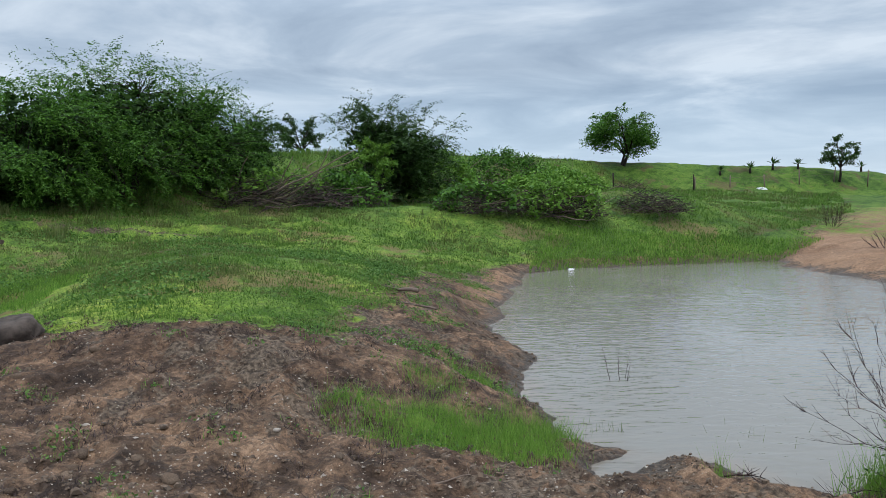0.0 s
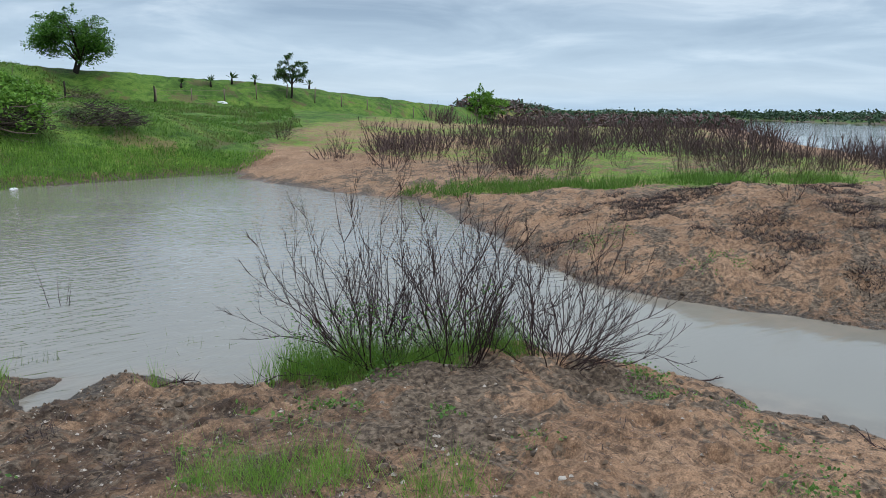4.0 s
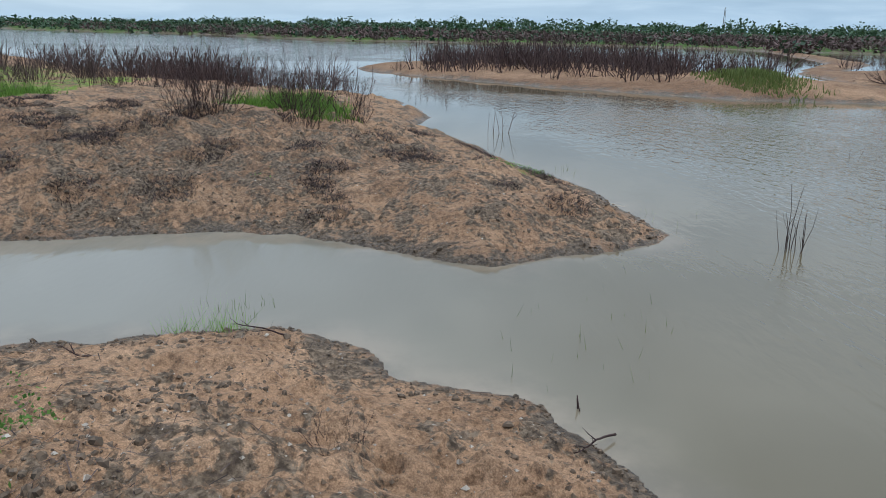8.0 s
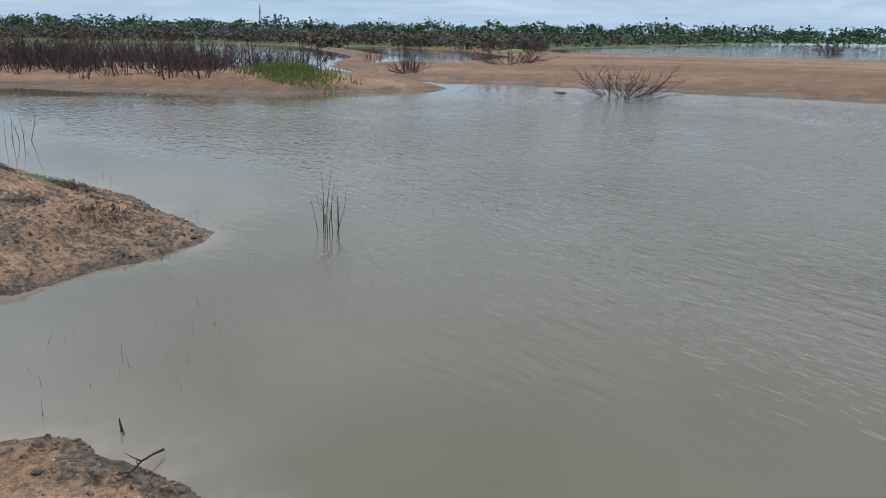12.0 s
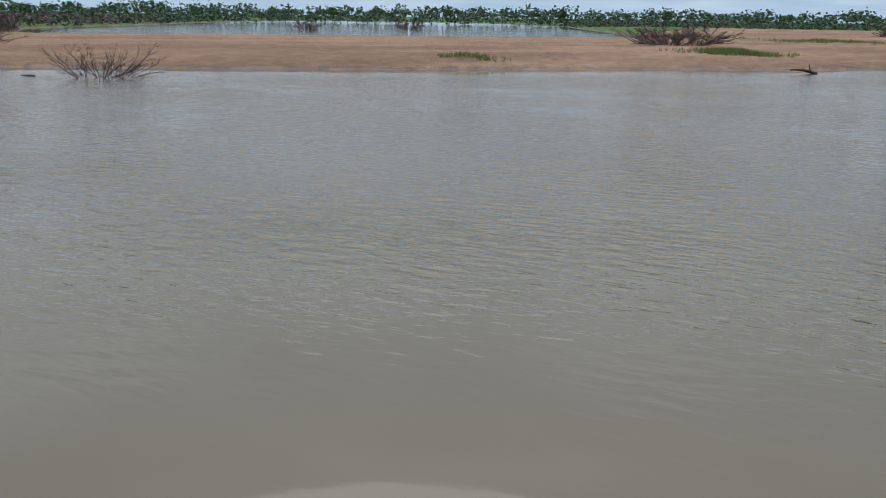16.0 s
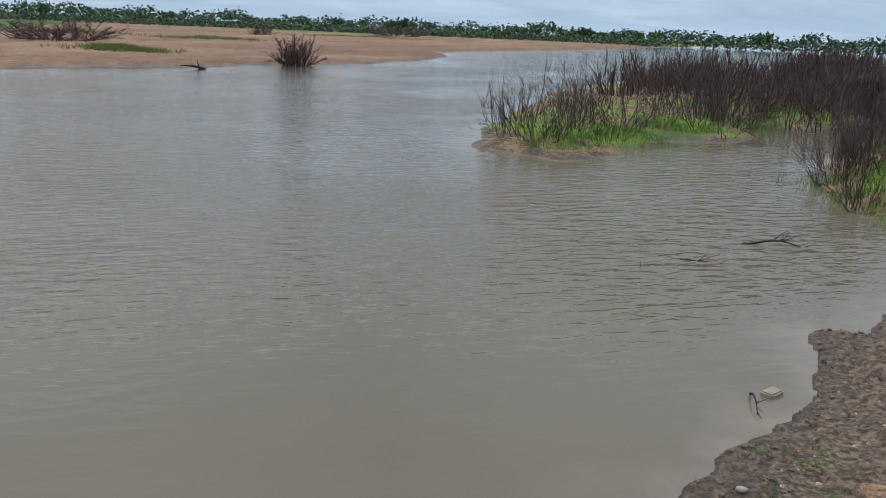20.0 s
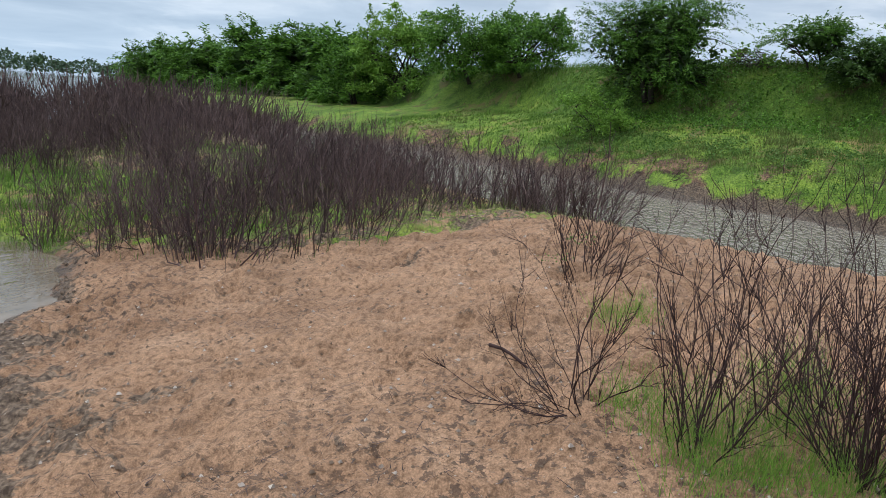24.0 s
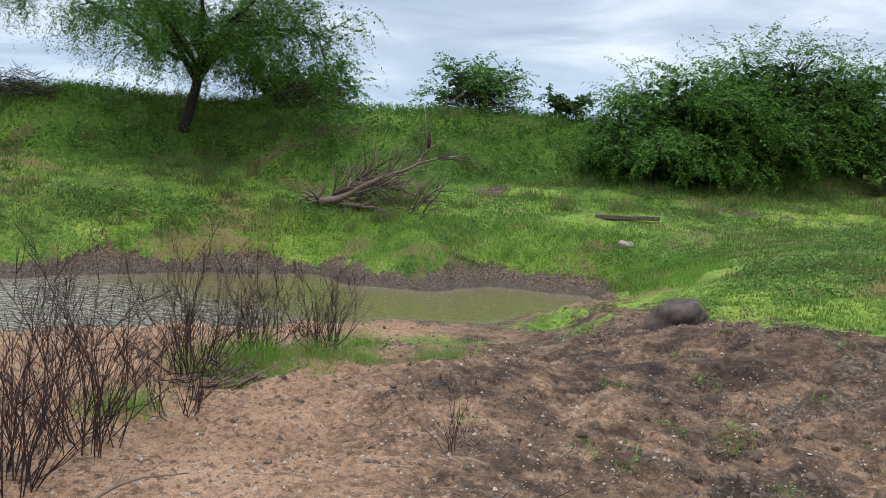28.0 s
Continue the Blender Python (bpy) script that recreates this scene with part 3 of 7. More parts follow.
M_LEAF_BRIGHT = leaf_material("fresh_light_green_leaf", (0.07, 0.16, 0.02), (0.21, 0.36, 0.055), 0.35)
M_GRASS = leaf_material("lush_grass_blade", (0.055, 0.12, 0.02), (0.175, 0.285, 0.052), 0.42)
M_GRASS_DULL = leaf_material("dull_marsh_grass", (0.075, 0.105, 0.028), (0.19, 0.215, 0.07), 0.42)
M_GRASS_FRESH = leaf_material("fresh_wet_grass", (0.09, 0.185, 0.028), (0.25, 0.41, 0.07), 0.48)
M_HERB = leaf_material("round_leaf_herb", (0.045, 0.105, 0.02), (0.155, 0.265, 0.062), 0.38)
# bluer than the near leaves: distance haze put into the colour
M_FAR_LEAF = leaf_material("hazy_distant_foliage", (0.022, 0.045, 0.026), (0.062, 0.105, 0.05), 0.2)
M_ROCK = simple("dark_brown_rock", (0.03, 0.024, 0.02), (0.13, 0.10, 0.083), 9, 0.9, 0.7, 0.2, 0.0, 0.0, 0.03)
M_STONE = simple("brown_weathered_stone", (0.045, 0.031, 0.023), (0.21, 0.145, 0.10), 5, 0.9, 0.5, 0.12, 0.0, 0.4, 0.02)
M_MUDCLOD = simple("dark_damp_mud", (0.05, 0.036, 0.026), (0.165, 0.112, 0.075), 9, 0.8, 0.3, 0.3, 0.5)
M_PALE = simple("pale_pebble", (0.14, 0.105, 0.08), (0.42, 0.36, 0.30), 8, 0.7, 0.2, 0.3, 0.7, 0.3)
M_PALEBROWN = simple("muddy_pale_brick", (0.16, 0.12, 0.09), (0.36, 0.29, 0.22), 12, 0.85, 0.3)
M_BLUE = simple("bluish_plastic", (0.12, 0.18, 0.42), (0.45, 0.52, 0.72), 30, 0.4, 0.1, 0.4)
M_PLASTIC = simple("pale_litter", (0.62, 0.62, 0.60), (0.82, 0.82, 0.80), 4, 0.5, 0.1, 0.4)

# ---- building helpers ----
def part(name, data, mat, parent=None, label=""):
    """Links one mesh object, under a thing or a part where given."""
    if isinstance(data, bmesh.types.BMesh):
        me = bpy.data.meshes.new(name)
        data.to_mesh(me)
        data.free()
    else:
        me = data
    if mat and not me.materials:
        me.materials.append(mat)
    ob = new(name, me)
    if parent:
        ob.parent = parent
    if label:
        ob["label"] = label
    return ob


def mesh_of(name, verts, faces, mat, smooth=False):
    me = bpy.data.meshes.new(name)
    me.from_pydata(verts, [], faces)
    me.materials.append(mat)
    if smooth:
        me.polygons.foreach_set("use_smooth", [True] * len(me.polygons))
    return me


def quads_mesh(name, corners, mat, per=4):
    """A mesh of loose polygons from an array (n, per, 3)."""
    corners = np.asarray(corners, np.float32)
    n = len(corners)
    me = bpy.data.meshes.new(name)
    me.vertices.add(n * per)
    me.vertices.foreach_set("co", corners.reshape(-1))
    me.loops.add(n * per)
    me.loops.foreach_set("vertex_index", np.arange(n * per, dtype=np.int32))
    me.polygons.add(n)
    me.polygons.foreach_set("loop_start", np.arange(0, n * per, per, dtype=np.int32))
    me.polygons.foreach_set("loop_total", np.full(n, per, np.int32))
    me.update(calc_edges=True)
    me.materials.append(mat)
    return me


def tubes(name, lines, mat, sides=3, smooth=False, fine=0.0):
    """One mesh of tapered tubes: lines of (points, first radius, last radius); thinner than fine: flat twigs."""
    verts, faces = [], []
    many = sides
    for number, (pts, r0, r1) in enumerate(lines):
        k = len(pts)
        sides = 2 if r0 < fine else many
        first = len(verts)
        for i, p in enumerate(pts):
            p = Vector(p)
            d = (Vector(pts[min(i + 1, k - 1)]) - Vector(pts[max(i - 1, 0)]))
            d = d.normalized() if d.length > 1e-9 else Vector((0, 0, 1))
            a = d.cross(Vector((0.31, 0.95, 0.05)))
            if a.length < 1e-3:
                a = d.cross(Vector((1, 0, 0)))
            a.normalize()
            b = d.cross(a)
            r = r0 + (r1 - r0) * i / max(k - 1, 1)
            for s in range(sides):
                w = 2 * math.pi * s / sides + number * 2.4
                verts.append(p + r * (math.cos(w) * a + math.sin(w) * b))
        for i in range(k - 1):
            for s in range(sides if sides > 2 else 1):
                q = first + i * sides
                faces.append((q + s, q + (s + 1) % sides, q + sides + (s + 1) % sides, q + sides + s))
        if sides > 3:
            faces.append(tuple(first + (k - 1) * sides + s for s in range(sides)))
            faces.append(tuple(first + s for s in reversed(range(sides))))
    return mesh_of(name, verts, faces, mat, smooth)


def thing(name, label, category, x, y, z=None, rz=0.0, group="", scale=1.0, sink=0.02):
    """An Empty at the base of a thing."""
    ob = new(name)
    ob.empty_display_size = 0.2
    ob.matrix_basis = Matrix.Translation((x, y, (ground_at(x, y) if z is None else z) - sink)) @ Matrix.Rotation(rz, 4, "Z") @ Matrix.Scale(scale, 4)
    return tagged(ob, label, category, group)


def grow(rng, start, way, length, steps, wander, lift):
    """A wandering line from start; lift bends it up (or down below 0)."""
    p, d, out = Vector(start), Vector(way).normalized(), [Vector(start)]
    for _ in range(steps):
        d = (d + Vector((rng.gauss(0, wander), rng.gauss(0, wander), rng.gauss(0, wander) + lift))).normalized()
        p = p + d * (length / steps)
        out.append(p.copy())
    return out


def side_way(rng, d, lo, hi):
    """A direction that leaves d by lo to hi degrees."""
    d = Vector(d).normalized()
    a = d.orthogonal().normalized()
    a.rotate(Matrix.Rotation(rng.uniform(0, 2 * math.pi), 3, d))
    w = radians(rng.uniform(lo, hi))
    return d * math.cos(w) + a * math.sin(w)


# ---- ground: one sheet to the horizon ----
MUD_SPOTS = [(-1.2, 6.9, 1.5), (1.2, 5.0, 1.6), (3.9, 4.4, 1.3), (4.4, 3.3, 1.0), (-0.4, 9.5, 1.6), (0.8, 13, 1.8), (1.6, 18, 1.8), (-3.1, -3.7, 1.5), (-4.4, -4.4, 1.1), (10, 3, 2.5), (12.5, 8.5, 2.5), (11.5, 1, 2.4), (3.6, 0.8, 0.9), (-4.8, 8.2, 1.6), (2.5, 2.2, 1.0)]
GRASS_SPOTS = [(0.3, 6.3, 0.6), (0.8, 6.5, 0.45), (4.2, 5.0, 0.7), (3.2, 5.0, 0.35), (12.4, 14.2, 0.9), (13.6, 11.4, 0.9), (16, 9, 1.0), (-9.5, -6.6, 1.8), (-8.2, -7.6, 1.2), (-7.0, 7.9, 0.8), (-6.2, 8.4, 0.6), (-6.6, 10.2, 0.9), (-5.6, 9.4, 0.6), (11.0, -1.2, 0.5)]


SPIT_GROUND = [(-7.7, -3.0), (-7.6, -4.6), (-8.0, -6.4), (-9.0, -9.4), (-20, -19), (-38, -30), (-30, -18), (-15, -2.2), (-12, -0.4), (-9.4, -1.2)]


def build_ground():
    sectors = 1200
    rings = list(np.linspace(0.0, 1.2, 9))[1:]
    r = rings[-1]
    while r < 2800:
        r *= 1.02 if r < 3 else 1.0062 if r < 14 else 1.012 if r < 34 else 1.03 if r < 120 else 1.07
        rings.append(r)
    R = np.array(rings)
    A = np.arange(sectors) * 2 * math.pi / sectors
    X, Y = (R[:, None] * np.sin(A)).ravel(), (R[:, None] * np.cos(A)).ravel()
    X, Y = np.append(X, 0.0), np.append(Y, 0.0)
    Z, D, G = land(X, Y)
    nr = len(R)
    idx = np.arange(nr * sectors).reshape(nr, sectors)
    nxt = np.roll(idx, -1, 1)
    quads = np.stack([idx[:-1], idx[1:], nxt[1:], nxt[:-1]], -1).reshape(-1, 4)
    me = bpy.data.meshes.new("ground")
    last = len(X) - 1
    nq = len(quads)
    me.vertices.add(len(X))
    me.vertices.foreach_set("co", np.stack([X, Y, Z], -1).astype(np.float32).ravel())
    tri = np.stack([np.full(sectors, last), idx[0], nxt[0]], -1)
    me.loops.add(nq * 4 + sectors * 3)
    me.loops.foreach_set("vertex_index", np.concatenate([quads.ravel(), tri.ravel()]).astype(np.int32))
    me.polygons.add(nq + sectors)
    me.polygons.foreach_set("loop_start", np.concatenate([np.arange(nq) * 4, nq * 4 + np.arange(sectors) * 3]).astype(np.int32))
    me.polygons.foreach_set("loop_total", np.concatenate([np.full(nq, 4), np.full(sectors, 3)]).astype(np.int32))
    me.update(calc_edges=True)
    me.polygons.foreach_set("use_smooth", np.ones(nq + sectors, bool))
    rr = np.hypot(X, Y)
    grass = np.clip(0.5 + G / (1.2 + 0.02 * rr) + 0.25 * fbm(X * 0.8, Y * 0.8, 21, 3), 0, 1.0) * np.clip((D - 0.25) / 0.5, 0, 1)
    for gx, gy, gr in GRASS_SPOTS:
        grass = np.maximum(grass, 0.66 * np.exp(-((X - gx) ** 2 + (Y - gy) ** 2) / gr**2))
    plain = np.where(inside(X, Y, SOUTH_BANK) & (D > 30), np.clip((D - 30) / 60, 0, 0.62), 0)
    plain = np.maximum(plain, np.where(inside(X, Y, SOUTH_BANK) & ((X > 25) | (rr > 190)) & (rr > 62), np.clip((rr - 62) / 30, 0, 0.66) * np.clip(D / 3, 0, 1), 0))
    plain = np.maximum(plain, np.where((G < 0) & (rr > 14) & (Y > 8) & (X > 10), np.clip((D - 2) / 6, 0, 0.52), 0))
    grass = np.maximum(grass, plain + np.where(plain > 0, 0.3 * fbm(X * 0.15, Y * 0.15, 23, 4), 0))
    mud = np.clip(0.36 - D / 2.2, 0, 0.36)
    for mx, my, mr in MUD_SPOTS:
        mud = np.maximum(mud, 0.30 * np.exp(-((X - mx) ** 2 + (Y - my) ** 2) / mr**2))
    bar = (X > 7) & (X < 22) & (Y > -4) & (Y < 20)
    mud = np.where(bar, np.maximum(mud, 0.235), mud)
    mud = np.where((X > 0.5) & (X < 6) & (Y > -1.5) & (Y < 7), np.maximum(mud, 0.15), mud)
    mud = np.maximum(mud, 0.62 * np.exp(-(((X + 3.5) * 0.8 + (Y + 3.9) * 0.6) / 2.2) ** 2 - ((-(X + 3.5) * 0.6 + (Y + 3.9) * 0.8) / 0.62) ** 2))
    for mx, my, mr in ((3.5, 4.25, 0.8), (4.5, 3.6, 0.6), (3.0, 3.6, 0.5)):
        mud = np.maximum(mud, 0.55 * np.exp(-((X - mx) ** 2 + (Y - my) ** 2) / mr**2))
    under = inside(X, Y, ISLAND) | inside(X, Y, SPIT_GROUND)
    mud = np.where(under, np.maximum(mud, 0.3), mud)
    grass = np.where(under & (D > 0), np.maximum(grass, 0.5 + 0.5 * fbm(X * 0.5, Y * 0.5, 35, 3)), grass)
    creek = (X < -7.6) & (crest(X, Y)[0] < 12.5) & (Y < 14.5) & (Y > -60)
    mud = np.where(creek, np.maximum(mud, np.clip(0.9 - D / 0.6, 0, 0.6)), mud)
    grass = np.where(creek, grass * np.clip((D - 0.15 + 0.5 * fbm(X * 1.1, Y * 1.1, 37, 3)) / 0.5, 0, 1), grass)
    grass = np.where(creek & ((X < -8.2) | (crest(X, Y)[0] < 10.2)), np.maximum(grass, 0.95 * np.clip((D - 0.2 + 0.4 * fbm(X * 1.1, Y * 1.1, 37, 3)) / 0.3, 0, 1)), grass)
    wet = np.clip(1 - D / (0.30 + 0.4 * fbm(X * 1.3, Y * 1.3, 29, 3)), 0, 1)
    far = inside(X, Y, SOUTH_BANK) & (rr > 100) & (X > 20)
    grass = np.where(far, np.where(D > 1.5, 0.75, 0.4), grass)
    mud = np.where(far, 0.5, mud)
    # damp sand: the flood-washed banks across the river, in long drying bands
    damp = np.where(inside(X, Y, SOUTH_BANK) | inside(X, Y, SPIT), np.clip(0.55 + 1.5 * fbm((X + Y) * 0.05, (X - Y) * 0.32, 87, 4) + 0.4 * np.exp(-np.maximum(D, 0) / 2.5), 0, 1), np.clip(1.0 * fbm(X * 0.5, Y * 0.5, 89, 3), 0, 0.45))
    # bank of the creek: scruffy, half bare
    scruff = np.where(creek & (X < -8.2), np.clip((2.6 - D) / 1.2, 0, 1) * np.clip((D - 0.3) / 0.4, 0, 1) * (Y < 8.5), 0)
    grass = grass * (1 - scruff * np.clip(0.3 + 1.4 * fbm(X * 0.9, Y * 0.9, 91, 3), 0, 0.6))
    litter = np.clip(0.5 + 0.9 * fbm(X * 0.6, Y * 0.6, 25, 3), 0, 1)
    gravel = np.clip(0.15 + np.exp(-((X + 1.5) ** 2 + (Y - 4.5) ** 2) / 9.0) + 0.3 * fbm(X * 0.7, Y * 0.7, 27, 2), 0, 1)
    soil = np.clip(0.95 * np.exp(-(((X + 1.2) / 4.2) ** 2 + ((Y - 6.2) / 3.2) ** 2)) + 0.8 * np.exp(-(((X - 0.5) / 1.2) ** 2 + ((Y - 12) / 6) ** 2)) + 0.22 * np.exp(-(((X - 3.5) / 2.5) ** 2 + ((Y - 3.0) / 2.5) ** 2)) + 0.42 * np.exp(-(((X - 10.5) / 4.5) ** 2 + ((Y - 3) / 6.5) ** 2)) + 0.5 * np.exp(-((X + 6.3) ** 2 + (Y - 9.8) ** 2) / 5.0), 0, 0.54)
    soil = np.where((G > -0.8) & (rr < 90), np.maximum(soil, np.clip(0.6 + 0.5 * G, 0, 0.7)), soil)
    soil = np.where(creek, 0.8, soil)
    st = dist_lines(X, Y, TERRACE, False)
    grass = grass * (1 - 0.6 * np.exp(-(st / 0.25) ** 2))
    mud = np.maximum(mud, 0.55 * np.exp(-(st / 0.5) ** 2))
    cr = crest(X, Y)[0]
    # darker green turf: far plain, meadow beyond 24 m, weedy embankment slope
    dark_turf = far + np.where((G > 0) & (Y > 10), np.clip((rr - 24) / 24, 0, 0.65), 0) + np.clip((4.2 - cr) / 1.2, 0, 1) * np.clip((-6 - X) / 4, 0, 1) * np.clip(0.75 + 1.2 * fbm(X * 0.5, Y * 0.5, 33, 3), 0, 1)
    for name, v in (("damp", damp), ("dark_turf", dark_turf), ("grass", grass), ("mud", mud), ("wet", wet), ("litter", litter), ("gravel", gravel), ("soil", soil)):
        a = me.attributes.new(name, "FLOAT", "POINT")
        a.data.foreach_set("value", v.astype(np.float32))
    part("ground", me, M_GROUND)
    tagged(bpy.data.objects["ground"], "sandy river ground with damp mud and green turf banks", "ground", kind="structure")


def build_water():
    rings = [2.0 * 1.022**k for k in range(130)]
    while rings[-1] < 3000:
        rings.append(rings[-1] * 1.1)
    sectors = 360
    verts = [(0.0, 0.0, 0.0)]
    for r in rings:
        verts += [(r * math.sin(2 * math.pi * s / sectors), r * math.cos(2 * math.pi * s / sectors), 0.0) for s in range(sectors)]
    faces = [(0, 1 + s, 1 + (s + 1) % sectors) for s in range(sectors)]
    for k in range(len(rings) - 1):
        a = 1 + k * sectors
        faces += [(a + s, a + sectors + s, a + sectors + (s + 1) % sectors, a + (s + 1) % sectors) for s in range(sectors)]
    me = mesh_of("water", verts, faces, M_WATER, True)
    V = np.array(verts)
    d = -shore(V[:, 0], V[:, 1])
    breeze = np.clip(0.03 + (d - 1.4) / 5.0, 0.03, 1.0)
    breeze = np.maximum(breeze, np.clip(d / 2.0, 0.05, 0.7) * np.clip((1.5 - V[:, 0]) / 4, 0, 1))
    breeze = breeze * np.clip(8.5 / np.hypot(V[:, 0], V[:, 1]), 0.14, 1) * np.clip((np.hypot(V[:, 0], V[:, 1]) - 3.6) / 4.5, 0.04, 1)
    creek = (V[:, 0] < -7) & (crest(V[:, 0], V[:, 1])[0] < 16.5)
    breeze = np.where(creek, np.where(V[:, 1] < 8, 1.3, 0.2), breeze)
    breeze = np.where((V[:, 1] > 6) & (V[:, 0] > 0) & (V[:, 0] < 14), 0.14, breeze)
    X, Y = V[:, 0], V[:, 1]
    # where silt and the painted sky reflection pale the water
    silt_sheen = np.clip((Y + 1.5) / 4, 0, 1) * np.clip((X + 1) / 2, 0, 1) * np.clip((12.5 - X) / 3, 0, 1)
    silt_sheen = np.where(creek, 0.8 * np.clip((10 - Y) / 3, 0, 1), silt_sheen)
    # pool end that takes the painted bank reflection
    bank_tint = np.where(creek, np.clip((Y - 6.5) / 3, 0, 1), 0)
    for name, v in (("bank_tint", bank_tint), ("shallow", 0.55 * np.clip(1 - d / (0.45 + 0.6 * fbm(X * 1.5, Y * 1.5, 95, 3)), 0, 1) ** 1.5 * (np.hypot(X, Y) < 30))):
        a = me.attributes.new(name, "FLOAT", "POINT")
        a.data.foreach_set("value", v.astype(np.float32))
    a = me.attributes.new("silt_sheen", "FLOAT", "POINT")
    a.data.foreach_set("value", silt_sheen.astype(np.float32))
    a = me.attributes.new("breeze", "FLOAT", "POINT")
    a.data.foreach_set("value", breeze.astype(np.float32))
    tagged(part("water", me, M_WATER), "silty brown river water reflecting the cloudy sky", "water", kind="structure")


build_ground()
build_water()

# ---- leafless shrubs ----
def shrub_lines(rng, stems=26, height=1.0, spread=0.42, base=0.14, fork=4, sub=2, thick=0.011, seg=7, lean=(0, 0), steps=3, wander=0.13):
    """Stems of a leafless shrub, each a list of tube lines: the stem first, then its twigs."""
    out = []
    for _ in range(stems):
        a = rng.uniform(0, 2 * math.pi)
        tilt = abs(rng.gauss(0, spread))
        r = base * math.sqrt(rng.random())
        way = Vector((math.cos(a) * math.sin(tilt) + lean[0], math.sin(a) * math.sin(tilt) + lean[1], math.cos(tilt)))
        L = height * rng.uniform(0.55, 1.12) * (0.75 + 0.25 * math.cos(tilt))
        if wander > 0.1 and rng.random() < 0.12:
            way.z *= 0.35
        line = [Vector((0, 0, -0.12))] + grow(rng, (math.cos(a) * r, math.sin(a) * r, -0.02), way, L, seg, wander, 0.07)
        th = thick * rng.uniform(0.7, 1.25)
        mine = [(line, th, th * 0.2)]
        for k in range(fork):
            i = rng.randint(2, seg)
            d = side_way(rng, line[i] - line[i - 1], 18, 42)
            tl = L * rng.uniform(0.22, 0.5) * (1.15 - i / (seg + 2))
            tw = grow(rng, line[i], d, tl, steps, 0.1, 0.12)
            mine.append((tw, th * 0.5, th * 0.16))
            for _ in range(sub):
                j = rng.randint(1, steps - 1)
                q = side_way(rng, tw[j] - tw[j - 1], 18, 40)
                mine.append((grow(rng, tw[j], q, tl * rng.uniform(0.3, 0.55), steps - 1, 0.08, 0.1), th * 0.32, th * 0.12))
        out.append(mine)
    return out


def hero_shrub(seed, x, y, label, height, stems, spread=0.42, base=0.16, fork=5, thick=0.011, lean=(0, 0), sub=2):
    rng = random.Random(seed)
    root = thing("dry_shrub", label, "shrub", x, y, group="leafless shrubs")
    for mine in shrub_lines(rng, round(stems * 1.2), height, spread, base * 0.8, fork + 2, 3 if seed < 15 else 2, thick * 0.5, 8, lean, 4, 0.17):
        part("stem", tubes("stem", mine, M_TWIG_NEAR, 3, True, 0.0022), None, root)
    return root


def shrub_variant(seed, stems, height, spread, base, fork, sub, thick, seg=4, sides=3):
    rng = random.Random(seed)
    return tubes("dry_shrub", [t for mine in shrub_lines(rng, stems, height, spread, base, fork, sub, thick, seg, (0, 0), 2) for t in mine], M_TWIG, sides, False, 0.006)


def scatter(rng, poly, count, lo=0.05):
    """Points on dry land inside a polygon."""
    xs, ys = [p[0] for p in poly], [p[1] for p in poly]
    got = []
    while len(got) < count:
        X = np.array([rng.uniform(min(xs), max(xs)) for _ in range(count * 4)])
        Y = np.array([rng.uniform(min(ys), max(ys)) for _ in range(count * 4)])
        ok = inside(X, Y, poly)
        X, Y = X[ok], Y[ok]
        Z, D, _ = land(X, Y, False)
        clump = fbm(X * 0.3, Y * 0.3, 71, 3) + 0.5 * fbm(X * 0.05, Y * 0.05, 73, 2)
        got += [(x, y, z) for x, y, z, d, c in zip(X, Y, Z, D, clump) if d > lo and c > -0.42]
        if len(X) == 0:
            break
    return got[:count]


SHRUBS = [shrub_variant(100 + i, st, 1.0, sp * 1.35, ba, 6, 2, 0.0066, 4) for i, (st, sp, ba) in enumerate([(24, 0.32, 0.30), (26, 0.28, 0.36), (22, 0.38, 0.25), (28, 0.32, 0.44), (24, 0.26, 0.3), (20, 0.42, 0.3)])]
SPIT_NEAR = [(-7.5, -2.8), (-7.0, -4.4), (-7.8, -6.4), (-8.6, -8.4), (-10.6, -12.0), (-14, -14.6), (-18, -17.2), (-17.5, -9.5), (-14.4, -4), (-12.6, -0.6), (-10.2, -1.2)]
SPIT_FAR = [(-17.5, -9.5), (-18, -16), (-28, -23.5), (-36, -29), (-30, -18.5), (-22, -10.5)]
ISLE = [(-5.2, -14.4), (-6.2, -13.4), (-9.2, -15.6), (-11.4, -15.4), (-13.8, -17.9), (-18, -19), (-26, -25), (-27, -32), (-22, -34), (-11, -23), (-7, -17.8)]
ISLE_FAR = [(-26, -25), (-36, -33.6), (-43, -43), (-38, -46), (-27, -33)]
ISLE_EDGE = [(-13, -16.6), (-18, -17.6), (-27, -24.4), (-30, -28), (-18, -20.5)]
BAR_NEAR = [(12.6, 16.5), (13.2, 13.6), (15.5, 11.2), (18.5, 9), (21, 5), (25, 4.5), (31, 12), (30, 22), (22, 27), (14, 24)]
BAR_FAR = [(30, 22), (31, 12), (40, 20), (58, 34), (95, 61), (150, 100), (120, 105), (60, 66), (30, 42), (20, 32), (22, 27)]
SPIT_EAST = [(33, -4), (30, -8.5), (29, -12), (31, -15), (36, -14), (46, -10), (48, -2), (42, 2)]
THICKETS = [  # polygon, count, label, smallest and largest height
    (SPIT_NEAR, 140, "dense leafless purple-brown shrub on the sandy spit", 0.75, 1.3),
    (ISLE, 48, "leafless brown shrub on a low flooded island", 0.9, 1.6),
    (BAR_NEAR, 78, "leafless red-brown shrub on the sand bar", 0.55, 1.25),
]
